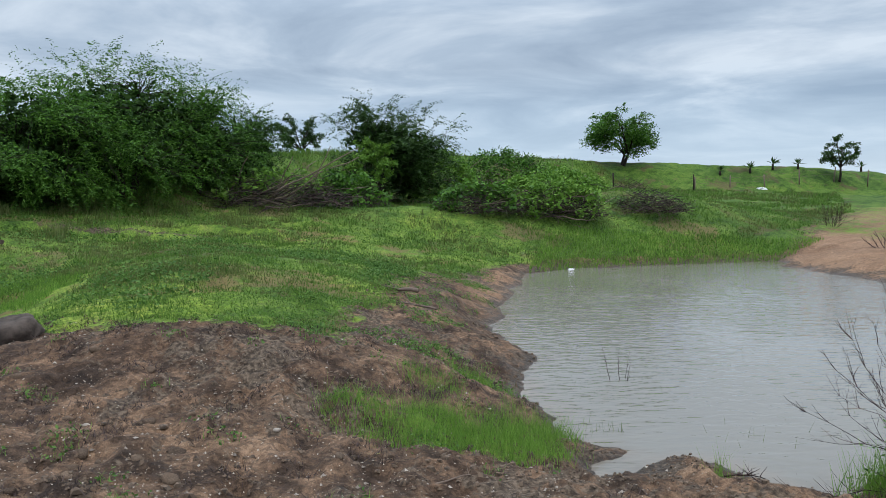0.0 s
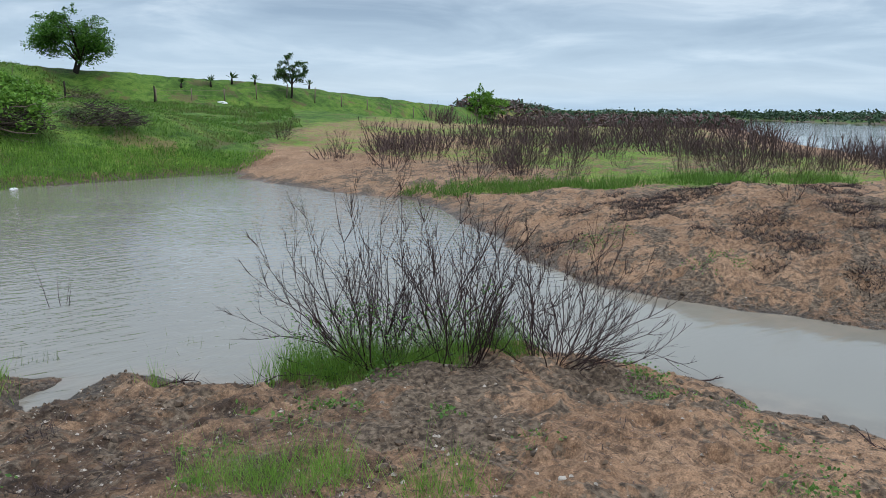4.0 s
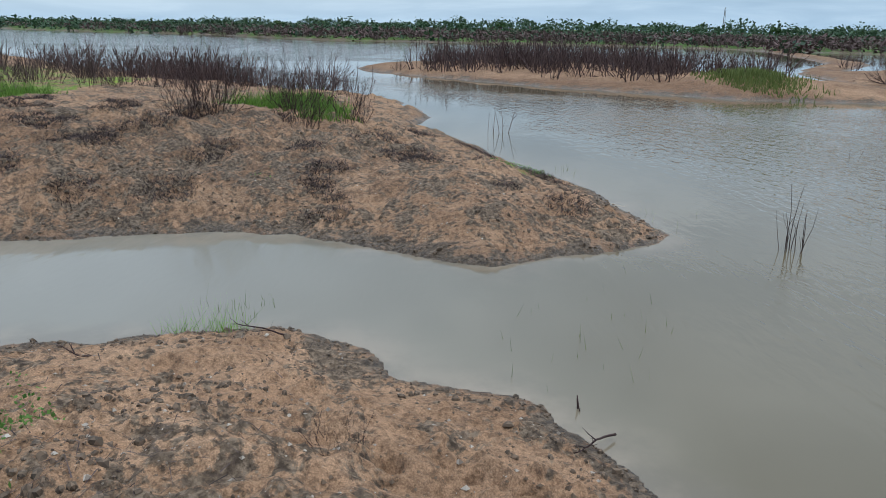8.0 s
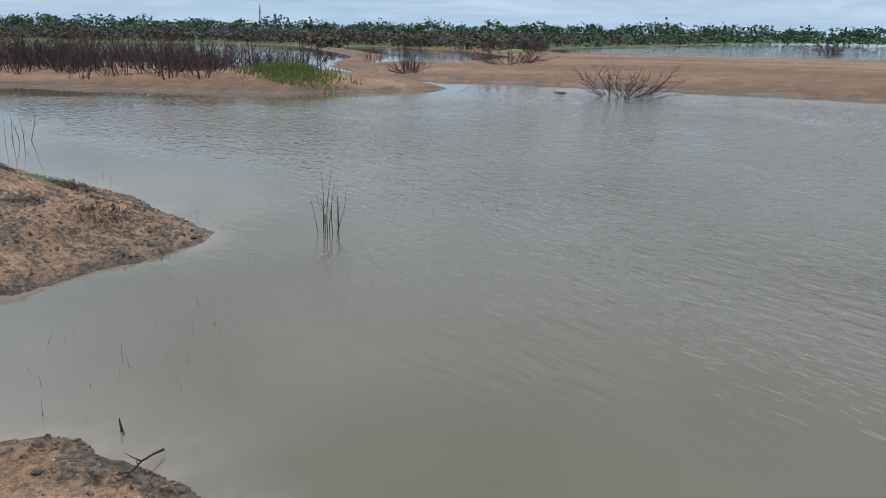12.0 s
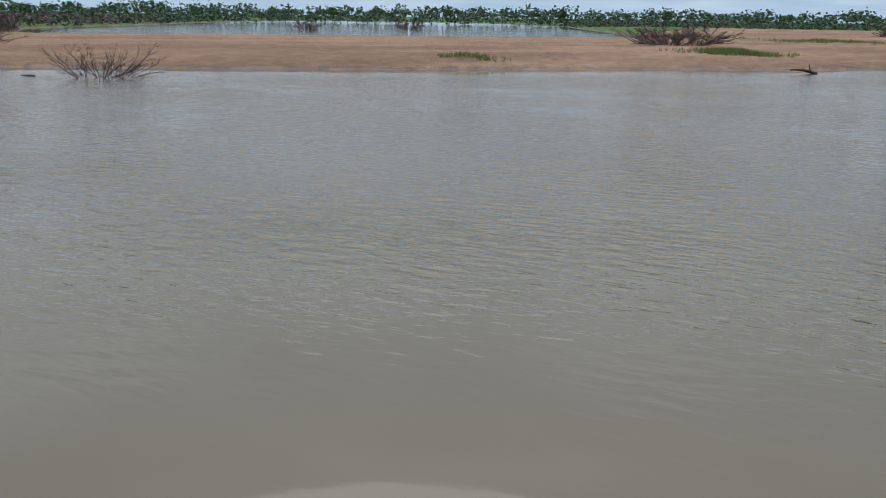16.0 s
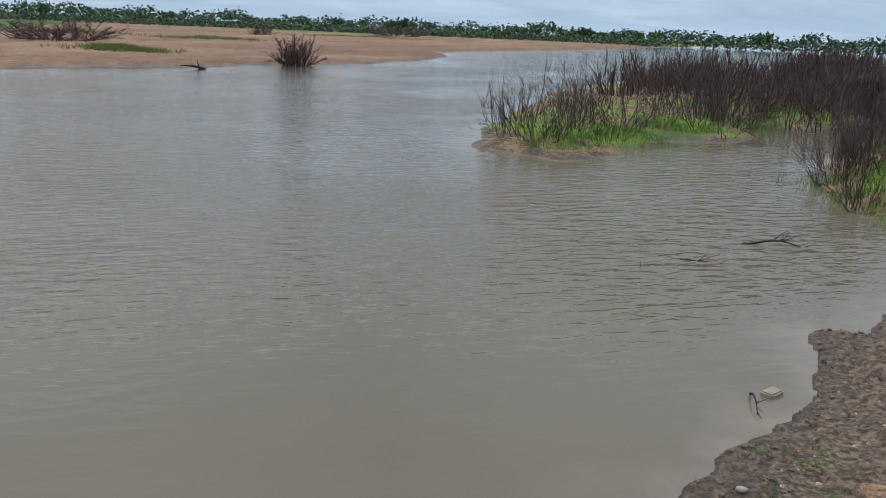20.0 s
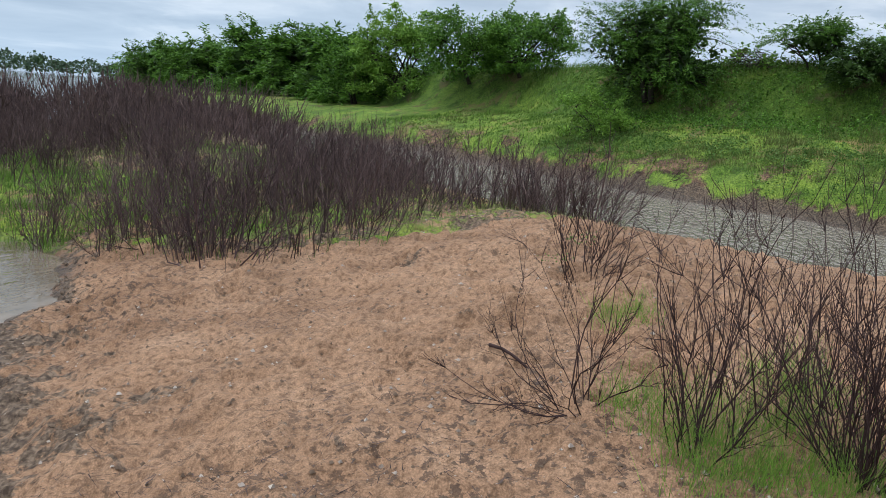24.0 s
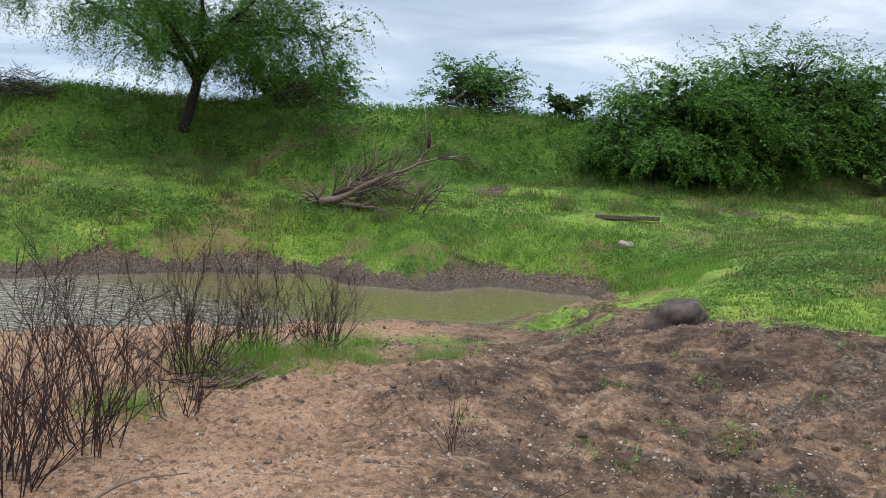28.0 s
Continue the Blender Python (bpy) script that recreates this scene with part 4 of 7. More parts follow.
FAR_THICKETS = [(ISLE_EDGE, 90, 1.1, 1.7), (BAR_NEAR, 200, 0.5, 1.2), (SPIT_NEAR, 80, 0.7, 1.3), (ISLE, 110, 0.9, 1.7), (SPIT_EAST, 90, 0.6, 1.35), (SPIT_FAR, 95, 1.4, 2.0), (ISLE_FAR, 60, 1.5, 2.0), (BAR_FAR, 210, 0.7, 1.6), ([(20.5, 1.2), (24, 2.0), (26, 4.6), (33, 11), (28, 10), (22, 5)], 70, 0.5, 1.3), ([(38, 3), (50, -4), (50, -12), (40, -14.5), (34, -12), (36, -2)], 120, 0.6, 1.5),
                ([(48, -24), (60, -33), (90, -45), (110, -35), (114, 0), (118, 15), (150, 45), (170, 75), (180, 70), (135, 10), (125, -40), (95, -58), (60, -49)], 200, 1.2, 2.0)]


def build_thickets():
    for k, (poly, count, label, lo, hi) in enumerate(THICKETS):
        rng = random.Random(40 + k)
        for x, y, z in scatter(rng, poly, count, -0.15):
            ob = part("dry_shrub", rng.choice(SHRUBS), None)
            s = rng.uniform(lo, hi)
            ob.matrix_basis = Matrix.Translation((x, y, z - 0.02)) @ Matrix.Rotation(rng.uniform(0, 6.28), 4, "Z") @ Matrix.Diagonal((s * 0.95, s * 0.95, s, 1))
            tagged(ob, label, "shrub", "shrub thicket")
    # farther thickets, past counting
    light = [shrub_variant(160 + i, 15, 1.0, 0.6, 0.5, 4, 1, 0.010, 3, 2) for i in range(4)]
    bold = [shrub_variant(170 + i, 16, 1.0, 0.6, 0.5, 4, 0, 0.024, 3, 2) for i in range(4)]
    data = []
    for me in light + bold:
        co = np.empty(len(me.vertices) * 3, np.float32)
        me.vertices.foreach_get("co", co)
        data.append((co.reshape(-1, 3), np.array([tuple(p.vertices) for p in me.polygons])))
    vs, fs, n = [], [], 0
    for k, (poly, count, lo, hi) in enumerate(FAR_THICKETS):
        rng = random.Random(60 + k)
        for x, y, z in scatter(rng, poly, count, -0.5):
            co, fa = rng.choice(data[4:] if math.hypot(x, y) > 27 else data[:4])
            a, s = rng.uniform(0, 6.28), rng.uniform(lo, hi)
            c, q = math.cos(a) * s, math.sin(a) * s
            vs.append(np.stack([co[:, 0] * c - co[:, 1] * q + x, co[:, 0] * q + co[:, 1] * c + y, co[:, 2] * s + z - 0.03], -1))
            fs.append(fa + n)
            n += len(co)
    V, Q = np.concatenate(vs), np.concatenate(fs)
    tagged(part("shrub_thicket", quads_mesh("shrub_thicket", V[Q], M_TWIG), None), "distant thickets of leafless brown shrubs on sand", "thicket", kind="stuff")


build_thickets()

# leafless shrubs close to the path
hero_shrub(1, 3.45, 5.05, "leafless dark shrub with long arching twigs at the pond's edge", 1.4, 52, 0.95, 0.3, 6, 0.011, (-0.14, 0.05))
hero_shrub(2, 3.85, 4.55, "leafless dark shrub on damp mud beside the channel", 1.2, 40, 0.8, 0.3, 6, 0.011)
hero_shrub(3, 4.35, 4.05, "leafless dark shrub leaning over the channel's muddy edge", 1.1, 40, 0.9, 0.25, 6, 0.010, (0.2, -0.05))
hero_shrub(4, -3.95, 0.05, "leafless dark-stemmed shrub on bare sand", 1.25, 17, 0.34, 0.16, 5, 0.010)
hero_shrub(5, -3.8, 0.66, "dense leafless purple-brown shrub on bare sand", 1.38, 40, 0.42, 0.13, 5, 0.009)
hero_shrub(6, -4.2, 0.45, "slender leafless shrub with tall straight twigs", 1.45, 9, 0.2, 0.2, 5, 0.009)
hero_shrub(7, -4.15, -0.55, "sprawling leafless shrub lying over sand", 1.15, 15, 1.0, 0.1, 5, 0.009, (0.1, -0.5))
hero_shrub(8, -6.5, -0.75, "leafless shrub with a few tall stems behind others", 1.1, 18, 0.3, 0.2, 4, 0.010)
hero_shrub(9, -4.25, 1.9, "dense dark leafless shrub on gravelly sand", 1.42, 40, 0.34, 0.2, 5, 0.009)
hero_shrub(10, -4.6, 2.45, "dense dark leafless shrub beside the creek", 1.3, 30, 0.32, 0.22, 4, 0.009)
hero_shrub(11, -5.65, 3.75, "leafless shrub above a heap of roots", 1.15, 34, 0.4, 0.24, 4, 0.009)
hero_shrub(12, -5.75, 4.45, "leafless shrub with fresh grass round its foot", 1.05, 32, 0.42, 0.22, 4, 0.009)
hero_shrub(13, -5.5, 4.95, "low leafless shrub at the pool's edge", 0.95, 28, 0.55, 0.16, 4, 0.009)
hero_shrub(14, -3.17, 3.86, "small leafless sprig on gravel", 0.68, 6, 0.4, 0.04, 2, 0.007)
hero_shrub(15, 11.1, 5.95, "sparse leafless sprig on the sand bar", 0.72, 9, 0.6, 0.1, 3, 0.009)
hero_shrub(16, 12.6, 3.3, "dense leafless shrub on the sand bar", 1.2, 40, 0.42, 0.4, 4, 0.010)
hero_shrub(17, 12.2, 3.6, "leafless shrub on the sand bar", 0.9, 20, 0.5, 0.3, 4, 0.010)
hero_shrub(18, 12.6, 2.0, "leafless shrub at the crest of the sand bar", 1.05, 30, 0.42, 0.35, 4, 0.010)
hero_shrub(19, 13.2, 1.35, "leafless shrub with upright twigs near the water", 0.8, 22, 0.4, 0.35, 3, 0.010)
hero_shrub(20, 14.2, 2.4, "spreading leafless shrub near the river", 1.1, 20, 0.7, 0.2, 5, 0.010)
hero_shrub(21, 11.15, 3.9, "knee-high dry sprig on the sand bar", 0.3, 10, 0.4, 0.06, 3, 0.005)
hero_shrub(22, 3.75, 0.5, "low tangle of dry twigs on trodden mud", 0.24, 26, 1.0, 0.16, 3, 0.004)
hero_shrub(23, 15.6, 29.6, "open leafless shrub on the meadow", 1.2, 22, 0.6, 0.3, 3, 0.014)
hero_shrub(24, -8.3, -8.6, "half-drowned leafless shrub in shallow water", 1.05, 24, 0.6, 0.3, 4, 0.010)
hero_shrub(25, -6.0, -13.9, "half-drowned leafless shrub at the island's tip", 1.0, 24, 0.6, 0.5, 4, 0.011, (0.15, 0.05))
hero_shrub(26, -7.6, -14.3, "half-drowned leafless shrub by the flooded island", 0.9, 24, 0.5, 0.5, 4, 0.011)
hero_shrub(27, -9.2, -10.2, "leafless shrub standing in marsh grass", 1.1, 26, 0.5, 0.3, 4, 0.011)
hero_shrub(28, -4.9, -6.4 + 9.6, "leafless shrub with crossing stems", 1.0, 16, 0.4, 0.2, 4, 0.009)


def sticks(seed, x, y, label, height, count, spread, base, thick=0.008):
    """Thin stems that stand in the water."""
    rng = random.Random(seed)
    root = thing("drowned_sapling", label, "sapling", x, y, -0.1, group="saplings in the water", sink=0)
    for mine in shrub_lines(rng, count, height, spread, base, 1, 0, thick, 6, (0, 0), 3, 0.075):
        part("stem", tubes("stem", mine, M_TWIG_NEAR, 4, True), None, root)


sticks(31, 8.17, -3.55, "bare drowned sapling with upright stems in the river", 0.8, 9, 0.2, 0.13, 0.0065)
sticks(32, 14.5, -7.4, "bent bare stick standing in the river", 0.4, 2, 0.6, 0.05)
sticks(33, 17.3, -1.3, "thin bare stems standing in the river", 0.75, 5, 0.1, 0.25, 0.007)
sticks(34, 2.35, 9.4, "three thin stems standing in the pond", 0.65, 4, 0.14, 0.1, 0.005)
sticks(35, 4.71, -0.77, "short peg of wood in the shallows", 0.2, 2, 0.05, 0.01, 0.014)
sticks(36, 4.5, 8.6, "bent twig standing in the pond", 0.3, 2, 0.7, 0.04, 0.005)

# ---- dead brush in the water and on the banks ----
def dead_bush(seed, x, y, label, width, height, count, z=None, thick=0.02):
    rng = random.Random(seed)
    root = thing("dead_bush", label, "dead bush", x, y, z, group="dead bushes")
    for mine in shrub_lines(rng, count, height * 1.15, 0.85, width * 0.12, 8, 2, thick * 0.8, 6):
        sx = width / (2.0 * height)
        mine = [([Vector((p.x * sx, p.y * sx, p.z)) for p in pts], a, b) for pts, a, b in mine]
        part("branch", tubes("branch", mine, M_TWIG, 4, True, 0.01), None, root)


dead_bush(41, 20.9, -20.2, "bare drowned bush with spreading branches in the river", 3.8, 1.1, 44, -0.05)
dead_bush(42, -4.98, -42.4, "dense dead bush stranded at the sand bank's edge", 3.6, 1.5, 90, -0.05, 0.03)
dead_bush(43, 8.0, -55.6, "dense dead bush on the far sand bank", 7.0, 1.3, 100, None, 0.04)
dead_bush(44, 62.7, -96, "dead bush standing in a far pool", 5.5, 1.8, 40, -0.05, 0.05)
dead_bush(45, 59.4, -121, "dead bush standing in a far pool", 6.5, 1.8, 40, -0.05, 0.06)
dead_bush(46, 33.2, -9.7, "dense leafless bush on the sand spit", 2.6, 1.1, 44, None, 0.02)
dead_bush(47, 34.2, -19.2, "dense leafless bush on the second sand spit", 2.8, 1.4, 44, None, 0.02)
dead_bush(48, 36, -26.5, "low wide leafless bush on the sand bank", 4.6, 1.1, 46, None, 0.025)
dead_bush(49, -9, -110, "low dead bush on the far sand flat", 4.5, 1.3, 36, None, 0.05)
dead_bush(50, -36, -150, "row of low dead scrub on the far sand flat", 12, 2.2, 50, None, 0.07)

# ---- trees ----
def foliage(rng, centres, size, per, spread, droop=0.3, slim=0.34):
    """Leaf sprigs round clump centres: an array of quads."""
    C = np.repeat(np.array(centres, float), per, 0)
    n = len(C)
    P = C + rng.normal(0, 1, (n, 3)) * np.array([spread, spread, spread * 0.7])
    d = rng.normal(0, 1, (n, 3))
    d[:, 2] = d[:, 2] * 0.6 - droop
    d /= np.linalg.norm(d, axis=1)[:, None]
    w = np.cross(d, rng.normal(0, 1, (n, 3)) * [0.8, 0.8, 0.8] + [0, 0, 1.1])
    w /= np.linalg.norm(w, axis=1)[:, None] + 1e-9
    L = (size * rng.uniform(0.6, 1.3, n))[:, None]
    a, b = P - d * L * 0.5, P + d * L * 0.5
    s = L * slim * 0.5
    return np.stack([a, P - w * s, b, P + w * s], 1)


def sprays(rng, starts, ways, length, steps, per, size, droop, slim=0.3, loose=0.03):
    """Feathery leaves along arching, drooping shoots: an array of quads."""
    P = np.array(starts, float)
    d = np.array(ways, float) + 1e-6
    d /= np.linalg.norm(d, axis=1)[:, None]
    L = length * rng.uniform(0.5, 1.3, len(P))[:, None] / steps
    pts, dirs = [], []
    for _ in range(steps):
        d = d + rng.normal(0, 0.13, d.shape)
        d[:, 2] -= droop
        d /= np.linalg.norm(d, axis=1)[:, None]
        P = P + d * L
        pts.append(P.copy()); dirs.append(d.copy())
    C, D = np.repeat(np.concatenate(pts), per, 0), np.repeat(np.concatenate(dirs), per, 0)
    n = len(C)
    C = C + rng.normal(0, loose, (n, 3)) + D * rng.uniform(-0.5, 0.5, (n, 1)) * np.repeat(np.tile(L, (steps, 1)), per, 0)
    across = np.cross(D, [0.0, 0.0, 1.0]) + 1e-6
    across /= np.linalg.norm(across, axis=1)[:, None]
    w = D * 0.45 + across * rng.choice([-1.0, 1.0], (n, 1)) + rng.normal(0, 0.28, (n, 3)) - [0, 0, 0.1]
    w /= np.linalg.norm(w, axis=1)[:, None]
    s = np.cross(w, rng.normal(0, 0.45, (n, 3)) + [0, 0, 1.0])
    s /= np.linalg.norm(s, axis=1)[:, None] + 1e-9
    q = (size * rng.uniform(0.6, 1.3, n))[:, None]
    return np.stack([C, C + w * q * 0.5 - s * q * slim * 0.5, C + w * q, C + w * q * 0.5 + s * q * slim * 0.5], 1)


def tree(seed, x, y, name, label, width, height, low=0.25, clumps=120, per=70, size=0.14, mat=None, trunks=1, thick=0.12, droop=0.3, shoots=10, lean=(0, 0), group="trees on the bank", spread=0.15, hang=0.0, slim=0.34):
    """A tree of that crown width and height; low: where the crown starts, as a share of the height."""
    rng, pr = np.random.RandomState(seed), random.Random(seed)
    root = thing(name, label, name.split("_")[-1], x, y, group=group, sink=0.05)
    cz, rz = height * (1 + low) / 2, height * (1 - low) / 2
    lobes = []
    for k in range(14):
        a, e = k * 2.4 + pr.uniform(-0.5, 0.5), math.asin(pr.uniform(-0.75, 0.95))
        lobes.append((math.cos(a) * math.cos(e) * width * 0.31, math.sin(a) * math.cos(e) * width * 0.31, cz + math.sin(e) * rz * 0.62, pr.uniform(0.36, 0.66)))
    centres = []
    while len(centres) < clumps:
        lx, ly, lz, s = lobes[rng.randint(len(lobes))]
        d = rng.normal(0, 1, 3)
        d /= np.linalg.norm(d)
        r = rng.uniform(0.25, 1.0) ** 0.6
        p = np.array([lx + d[0] * r * s * width * 0.42, ly + d[1] * r * s * width * 0.42, lz + d[2] * r * s * rz * 0.9])
        if height * low * 0.6 < p[2] < height * 1.03 and math.hypot(p[0], p[1]) < width * 0.56:
            centres.append(p + [lean[0] * p[2], lean[1] * p[2], 0])
    if low < 0.08:
        for _ in range(clumps // 3):
            a, q = pr.uniform(0, 6.28), math.sqrt(pr.uniform(0.15, 1.0))
            centres.append(np.array([math.cos(a) * q * width * 0.47, math.sin(a) * q * width * 0.47, height * pr.uniform(0.04, 0.32)]))
    centres = np.array(centres)
    # trunk and limbs reach into the clumps
    forks = []
    for k in range(trunks):
        a = pr.uniform(0, 6.28)
        sway = 0.16 if trunks == 1 else 0.45
        d = Vector((math.cos(a) * sway + lean[0], math.sin(a) * sway + lean[1], 1))
        off = 0 if trunks == 1 else width * 0.06
        L = max(height * (low + 0.12), height * 0.22)
        line = grow(pr, (math.cos(a) * off, math.sin(a) * off, -0.15), d, L, 6, 0.06, 0.05)
        part("trunk", tubes("trunk", [(line, thick, thick * 0.62)], M_BARK, 8, True), None, root)
        forks.append(line[-1])
    picks = centres[rng.choice(len(centres), min(len(centres), 9 + 3 * trunks), False)]
    limb_ends = []
    for p in picks:
        f = min(forks, key=lambda q: (q - Vector(p)).length)
        v = Vector(p) - f
        mid = f + v * 0.5 + Vector((pr.gauss(0, 0.06), pr.gauss(0, 0.06), 0.1)) * v.length
        line = [f - v * 0.02, f + v * 0.22 + Vector((0, 0, 0.05 * v.length)), mid, f + v * 0.78 + Vector((0, 0, 0.05)), Vector(p)]
        part("limb", tubes("limb", [(line, thick * 0.5, thick * 0.1)], M_BARK, 5, True), None, root)
        limb_ends += [(line[2], thick * 0.25), (line[3], thick * 0.17)]
    lines = []
    for p in centres:
        q, r = min(limb_ends, key=lambda e: (e[0] - Vector(p)).length)
        v = Vector(p) - q
        lines.append(([q, q + v * 0.5 + Vector((pr.gauss(0, 0.08), pr.gauss(0, 0.08), 0.08)) * v.length, Vector(p)], min(r, 0.03), 0.006))
    tagged(part("branchwork", tubes("branchwork", lines, M_BARK, 3), None, root), kind="stuff")
    if name.startswith("thorn"):
        # feathery sprays out of each clump, over an inner leaf mass, darker to paint crown shade
        k = max(3, per // 32)
        C = np.repeat(centres, k, 0)
        mid = np.array([0, 0, cz * 0.8])
        W = (C - mid) / width * [1.6, 1.6, 0.9] + rng.normal(0, 0.42, C.shape) * [1, 1, 0.5] + [0, 0, 0.32]
        Q = [sprays(rng, C, W, width * 0.21, 10, 4, size * 1.0, 0.09 + 0.08 * max(droop, 0), 0.3, size * 0.1)]
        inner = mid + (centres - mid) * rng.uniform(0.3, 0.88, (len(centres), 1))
        part("inner_shade_foliage", quads_mesh("inner_shade_foliage", foliage(rng, inner, size * 2.6, max(8, per // 5) if name == "thorn_tree" else 5, spread * width / 3.4, droop, 0.5), M_LEAF_DARK_AND_SHADE), None, root)
    else:
        Q = [foliage(rng, centres, size, per, spread * width / 4, droop, slim)]
    # wispy shoots past the crown, and hanging sprays
    tips = centres[np.argsort(-centres[:, 2] - 0.3 * np.hypot(centres[:, 0], centres[:, 1]))]
    for p in tips[:shoots]:
        out = Vector((p[0], p[1], 0)) * 0.5 + Vector((pr.gauss(0, 0.3), pr.gauss(0, 0.3), 0.9))
        line = grow(pr, p, out, width * pr.uniform(0.1, 0.22), 7, 0.1, -0.18)
        Q.append(foliage(rng, [tuple(v) for v in line], size * 0.9, 7, 0.05, 0.2, slim))
    if hang:
        edge = centres[np.hypot(centres[:, 0], centres[:, 1]) > width * 0.22]
        for p in edge[:: max(1, len(edge) // 60)]:
            line = grow(pr, p, (p[0], p[1], -0.6), hang * pr.uniform(0.4, 1.0), 6, 0.12, -0.25)
            Q.append(foliage(rng, [tuple(v) for v in line], size * 0.9, 9, 0.08, 0.7, slim))
    part("crown", quads_mesh("crown", np.concatenate(Q), mat or M_LEAF), None, root)
    return root


# the clump of thorn trees above the meadow
tree(201, -10.4, 23.6, "thorn_tree", "feathery green thorn tree in a dense clump on the grassy rise", 5.8, 3.3, 0.0, 172, 127, 0.10, M_LEAF, 3, 0.09, 0.5, 32, hang=0.8)
tree(202, -9.0, 25.6, "thorn_tree", "tall feathery green thorn tree in a dense clump", 6.4, 3.9, 0.02, 195, 127, 0.10, M_LEAF, 3, 0.10, 0.4, 40, hang=0.7)
tree(203, -7.6, 28.2, "thorn_tree", "feathery green thorn tree with drooping outer twigs", 5.6, 3.8, 0.02, 172, 120, 0.10, M_LEAF, 3, 0.10, 0.5, 36, hang=0.9)
tree(204, -10.9, 22.0, "thorn_tree", "low spreading green thorn tree hanging to the grass", 4.8, 2.6, 0.0, 138, 120, 0.10, M_LEAF, 3, 0.07, 0.7, 24, hang=0.9)
tree(205, -6.3, 30.5, "thorn_tree", "smaller dark green thorn tree beside the brush heaps", 3.4, 2.8, 0.02, 80, 105, 0.10, M_LEAF_DARK_AND_SHADE, 2, 0.07, 0.5, 20, hang=0.7)
tree(206, -6.5, 48.1, "round_tree", "small dark round tree behind the ridge", 3.0, 2.6, 0.2, 60, 55, 0.2, M_LEAF_DARK_AND_SHADE, 1, 0.09)
tree(207, -0.9, 34.5, "thorn_tree", "dark green thorn tree with upswept twigs on the ridge", 5.0, 4.3, 0.04, 230, 120, 0.13, M_LEAF_DARK_AND_SHADE, 3, 0.10, 0.1, 22)
tree(208, -1.55, 31.6, "leafy_bush", "bright yellow-green bush in front of a dark tree", 2.1, 2.7, 0.1, 60, 70, 0.14, M_LEAF_BRIGHT, 3, 0.05)
tree(209, 15.7, 60.6, "round_tree", "lone round-crowned green tree on the skyline", 5.7, 4.3, 0.08, 240, 60, 0.22, M_LEAF, 2, 0.13, 0.1, 8)
tree(210, 30.9, 57.4, "round_tree", "small lone tree with an open crown on the skyline", 2.9, 3.3, 0.22, 60, 50, 0.2, M_LEAF_DARK_AND_SHADE, 1, 0.10, 0.1, 4)
tree(211, 60.2, 67.6, "leafy_bush", "rounded green bush at the end of the grassy bank", 5.0, 2.9, 0.05, 60, 60, 0.3, M_LEAF_BRIGHT, 3, 0.08)
# along the embankment
tree(221, -29.4, -0.8, "thorn_tree", "spreading dark green thorn tree at the foot of the bank", 5.2, 3.7, 0.0, 185, 135, 0.10, M_LEAF, 3, 0.12, 0.3, 48, hang=0.6)
tree(222, -37.6, -9.0, "leafy_tree", "broad bushy green tree behind the meadow", 6.2, 3.6, 0.0, 160, 75, 0.19, M_LEAF, 2, 0.10)
tree(223, -36.2, -6.6, "leafy_tree", "bushy green tree with a dense crown", 4.6, 2.9, 0.0, 110, 75, 0.19, M_LEAF, 2, 0.10)
tree(224, -42.0, -14.5, "leafy_tree", "tall bright green tree standing over bushes", 5.2, 5.0, 0.02, 170, 70, 0.22, M_LEAF_BRIGHT, 2, 0.12)
tree(225, -43.5, -17.2, "leafy_tree", "light green bushy tree beside a taller one", 4.8, 3.8, 0.0, 120, 70, 0.22, M_LEAF, 2, 0.10)
for k, (tx, ty, tw, th) in enumerate([(-92.8, -65.8, 9.0, 4.4), (-84, -58, 8, 4.9), (-76, -48, 8, 5.3), (-69.0, -41.4, 7.6, 5.4), (-62.0, -33.5, 7.0, 5.4), (-56.4, -26.8, 6.4, 5.2), (-51, -22, 5.0, 4.6), (-46.5, -19.5, 3.6, 3.9)]):
    tree(230 + k, tx, ty, "thorn_tree", "dark green thorn tree in a row along the bank", tw, th, 0.05, 90, 40, 0.38, M_LEAF, 2, 0.14, 0.3, 10)
tree(241, -28.1, 3.9, "thorn_bush", "low spreading green thorn bush on the embankment", 3.2, 1.4, 0.1, 70, 60, 0.11, M_LEAF, 3, 0.05, 0.2, 22, group="bushes on the bank")
tree(242, -26.6, 6.2, "thorn_bush", "grey-green thorn bush with upright twigs on the embankment", 2.6, 1.5, 0.1, 60, 55, 0.11, M_LEAF, 3, 0.05, -0.2, 24, group="bushes on the bank")
tree(243, -26.5, 5.4, "thorn_bush", "dark green bush on the embankment's slope", 2.6, 1.2, 0.02, 60, 60, 0.12, M_LEAF_DARK_AND_SHADE, 3, 0.05, group="bushes on the bank")
tree(244, -20.9, 17.2, "thorn_bush", "green thorn bush mixed with dead twigs on the crest", 4.2, 1.7, 0.05, 90, 60, 0.13, M_LEAF, 3, 0.05, 0.3, 16, group="bushes on the bank", hang=0.5)
tree(245, -16.7, 20.7, "thorn_bush", "round thorn bush with bare twigs on the crest", 3.6, 1.9, 0.08, 75, 60, 0.12, M_LEAF, 3, 0.05, 0.2, 20, group="bushes on the bank")
tree(246, -14.1, 22.2, "thorn_bush", "small sparse thorn bush on the crest", 1.6, 1.0, 0.08, 26, 40, 0.12, M_LEAF_DARK_AND_SHADE, 2, 0.03, group="bushes on the bank")


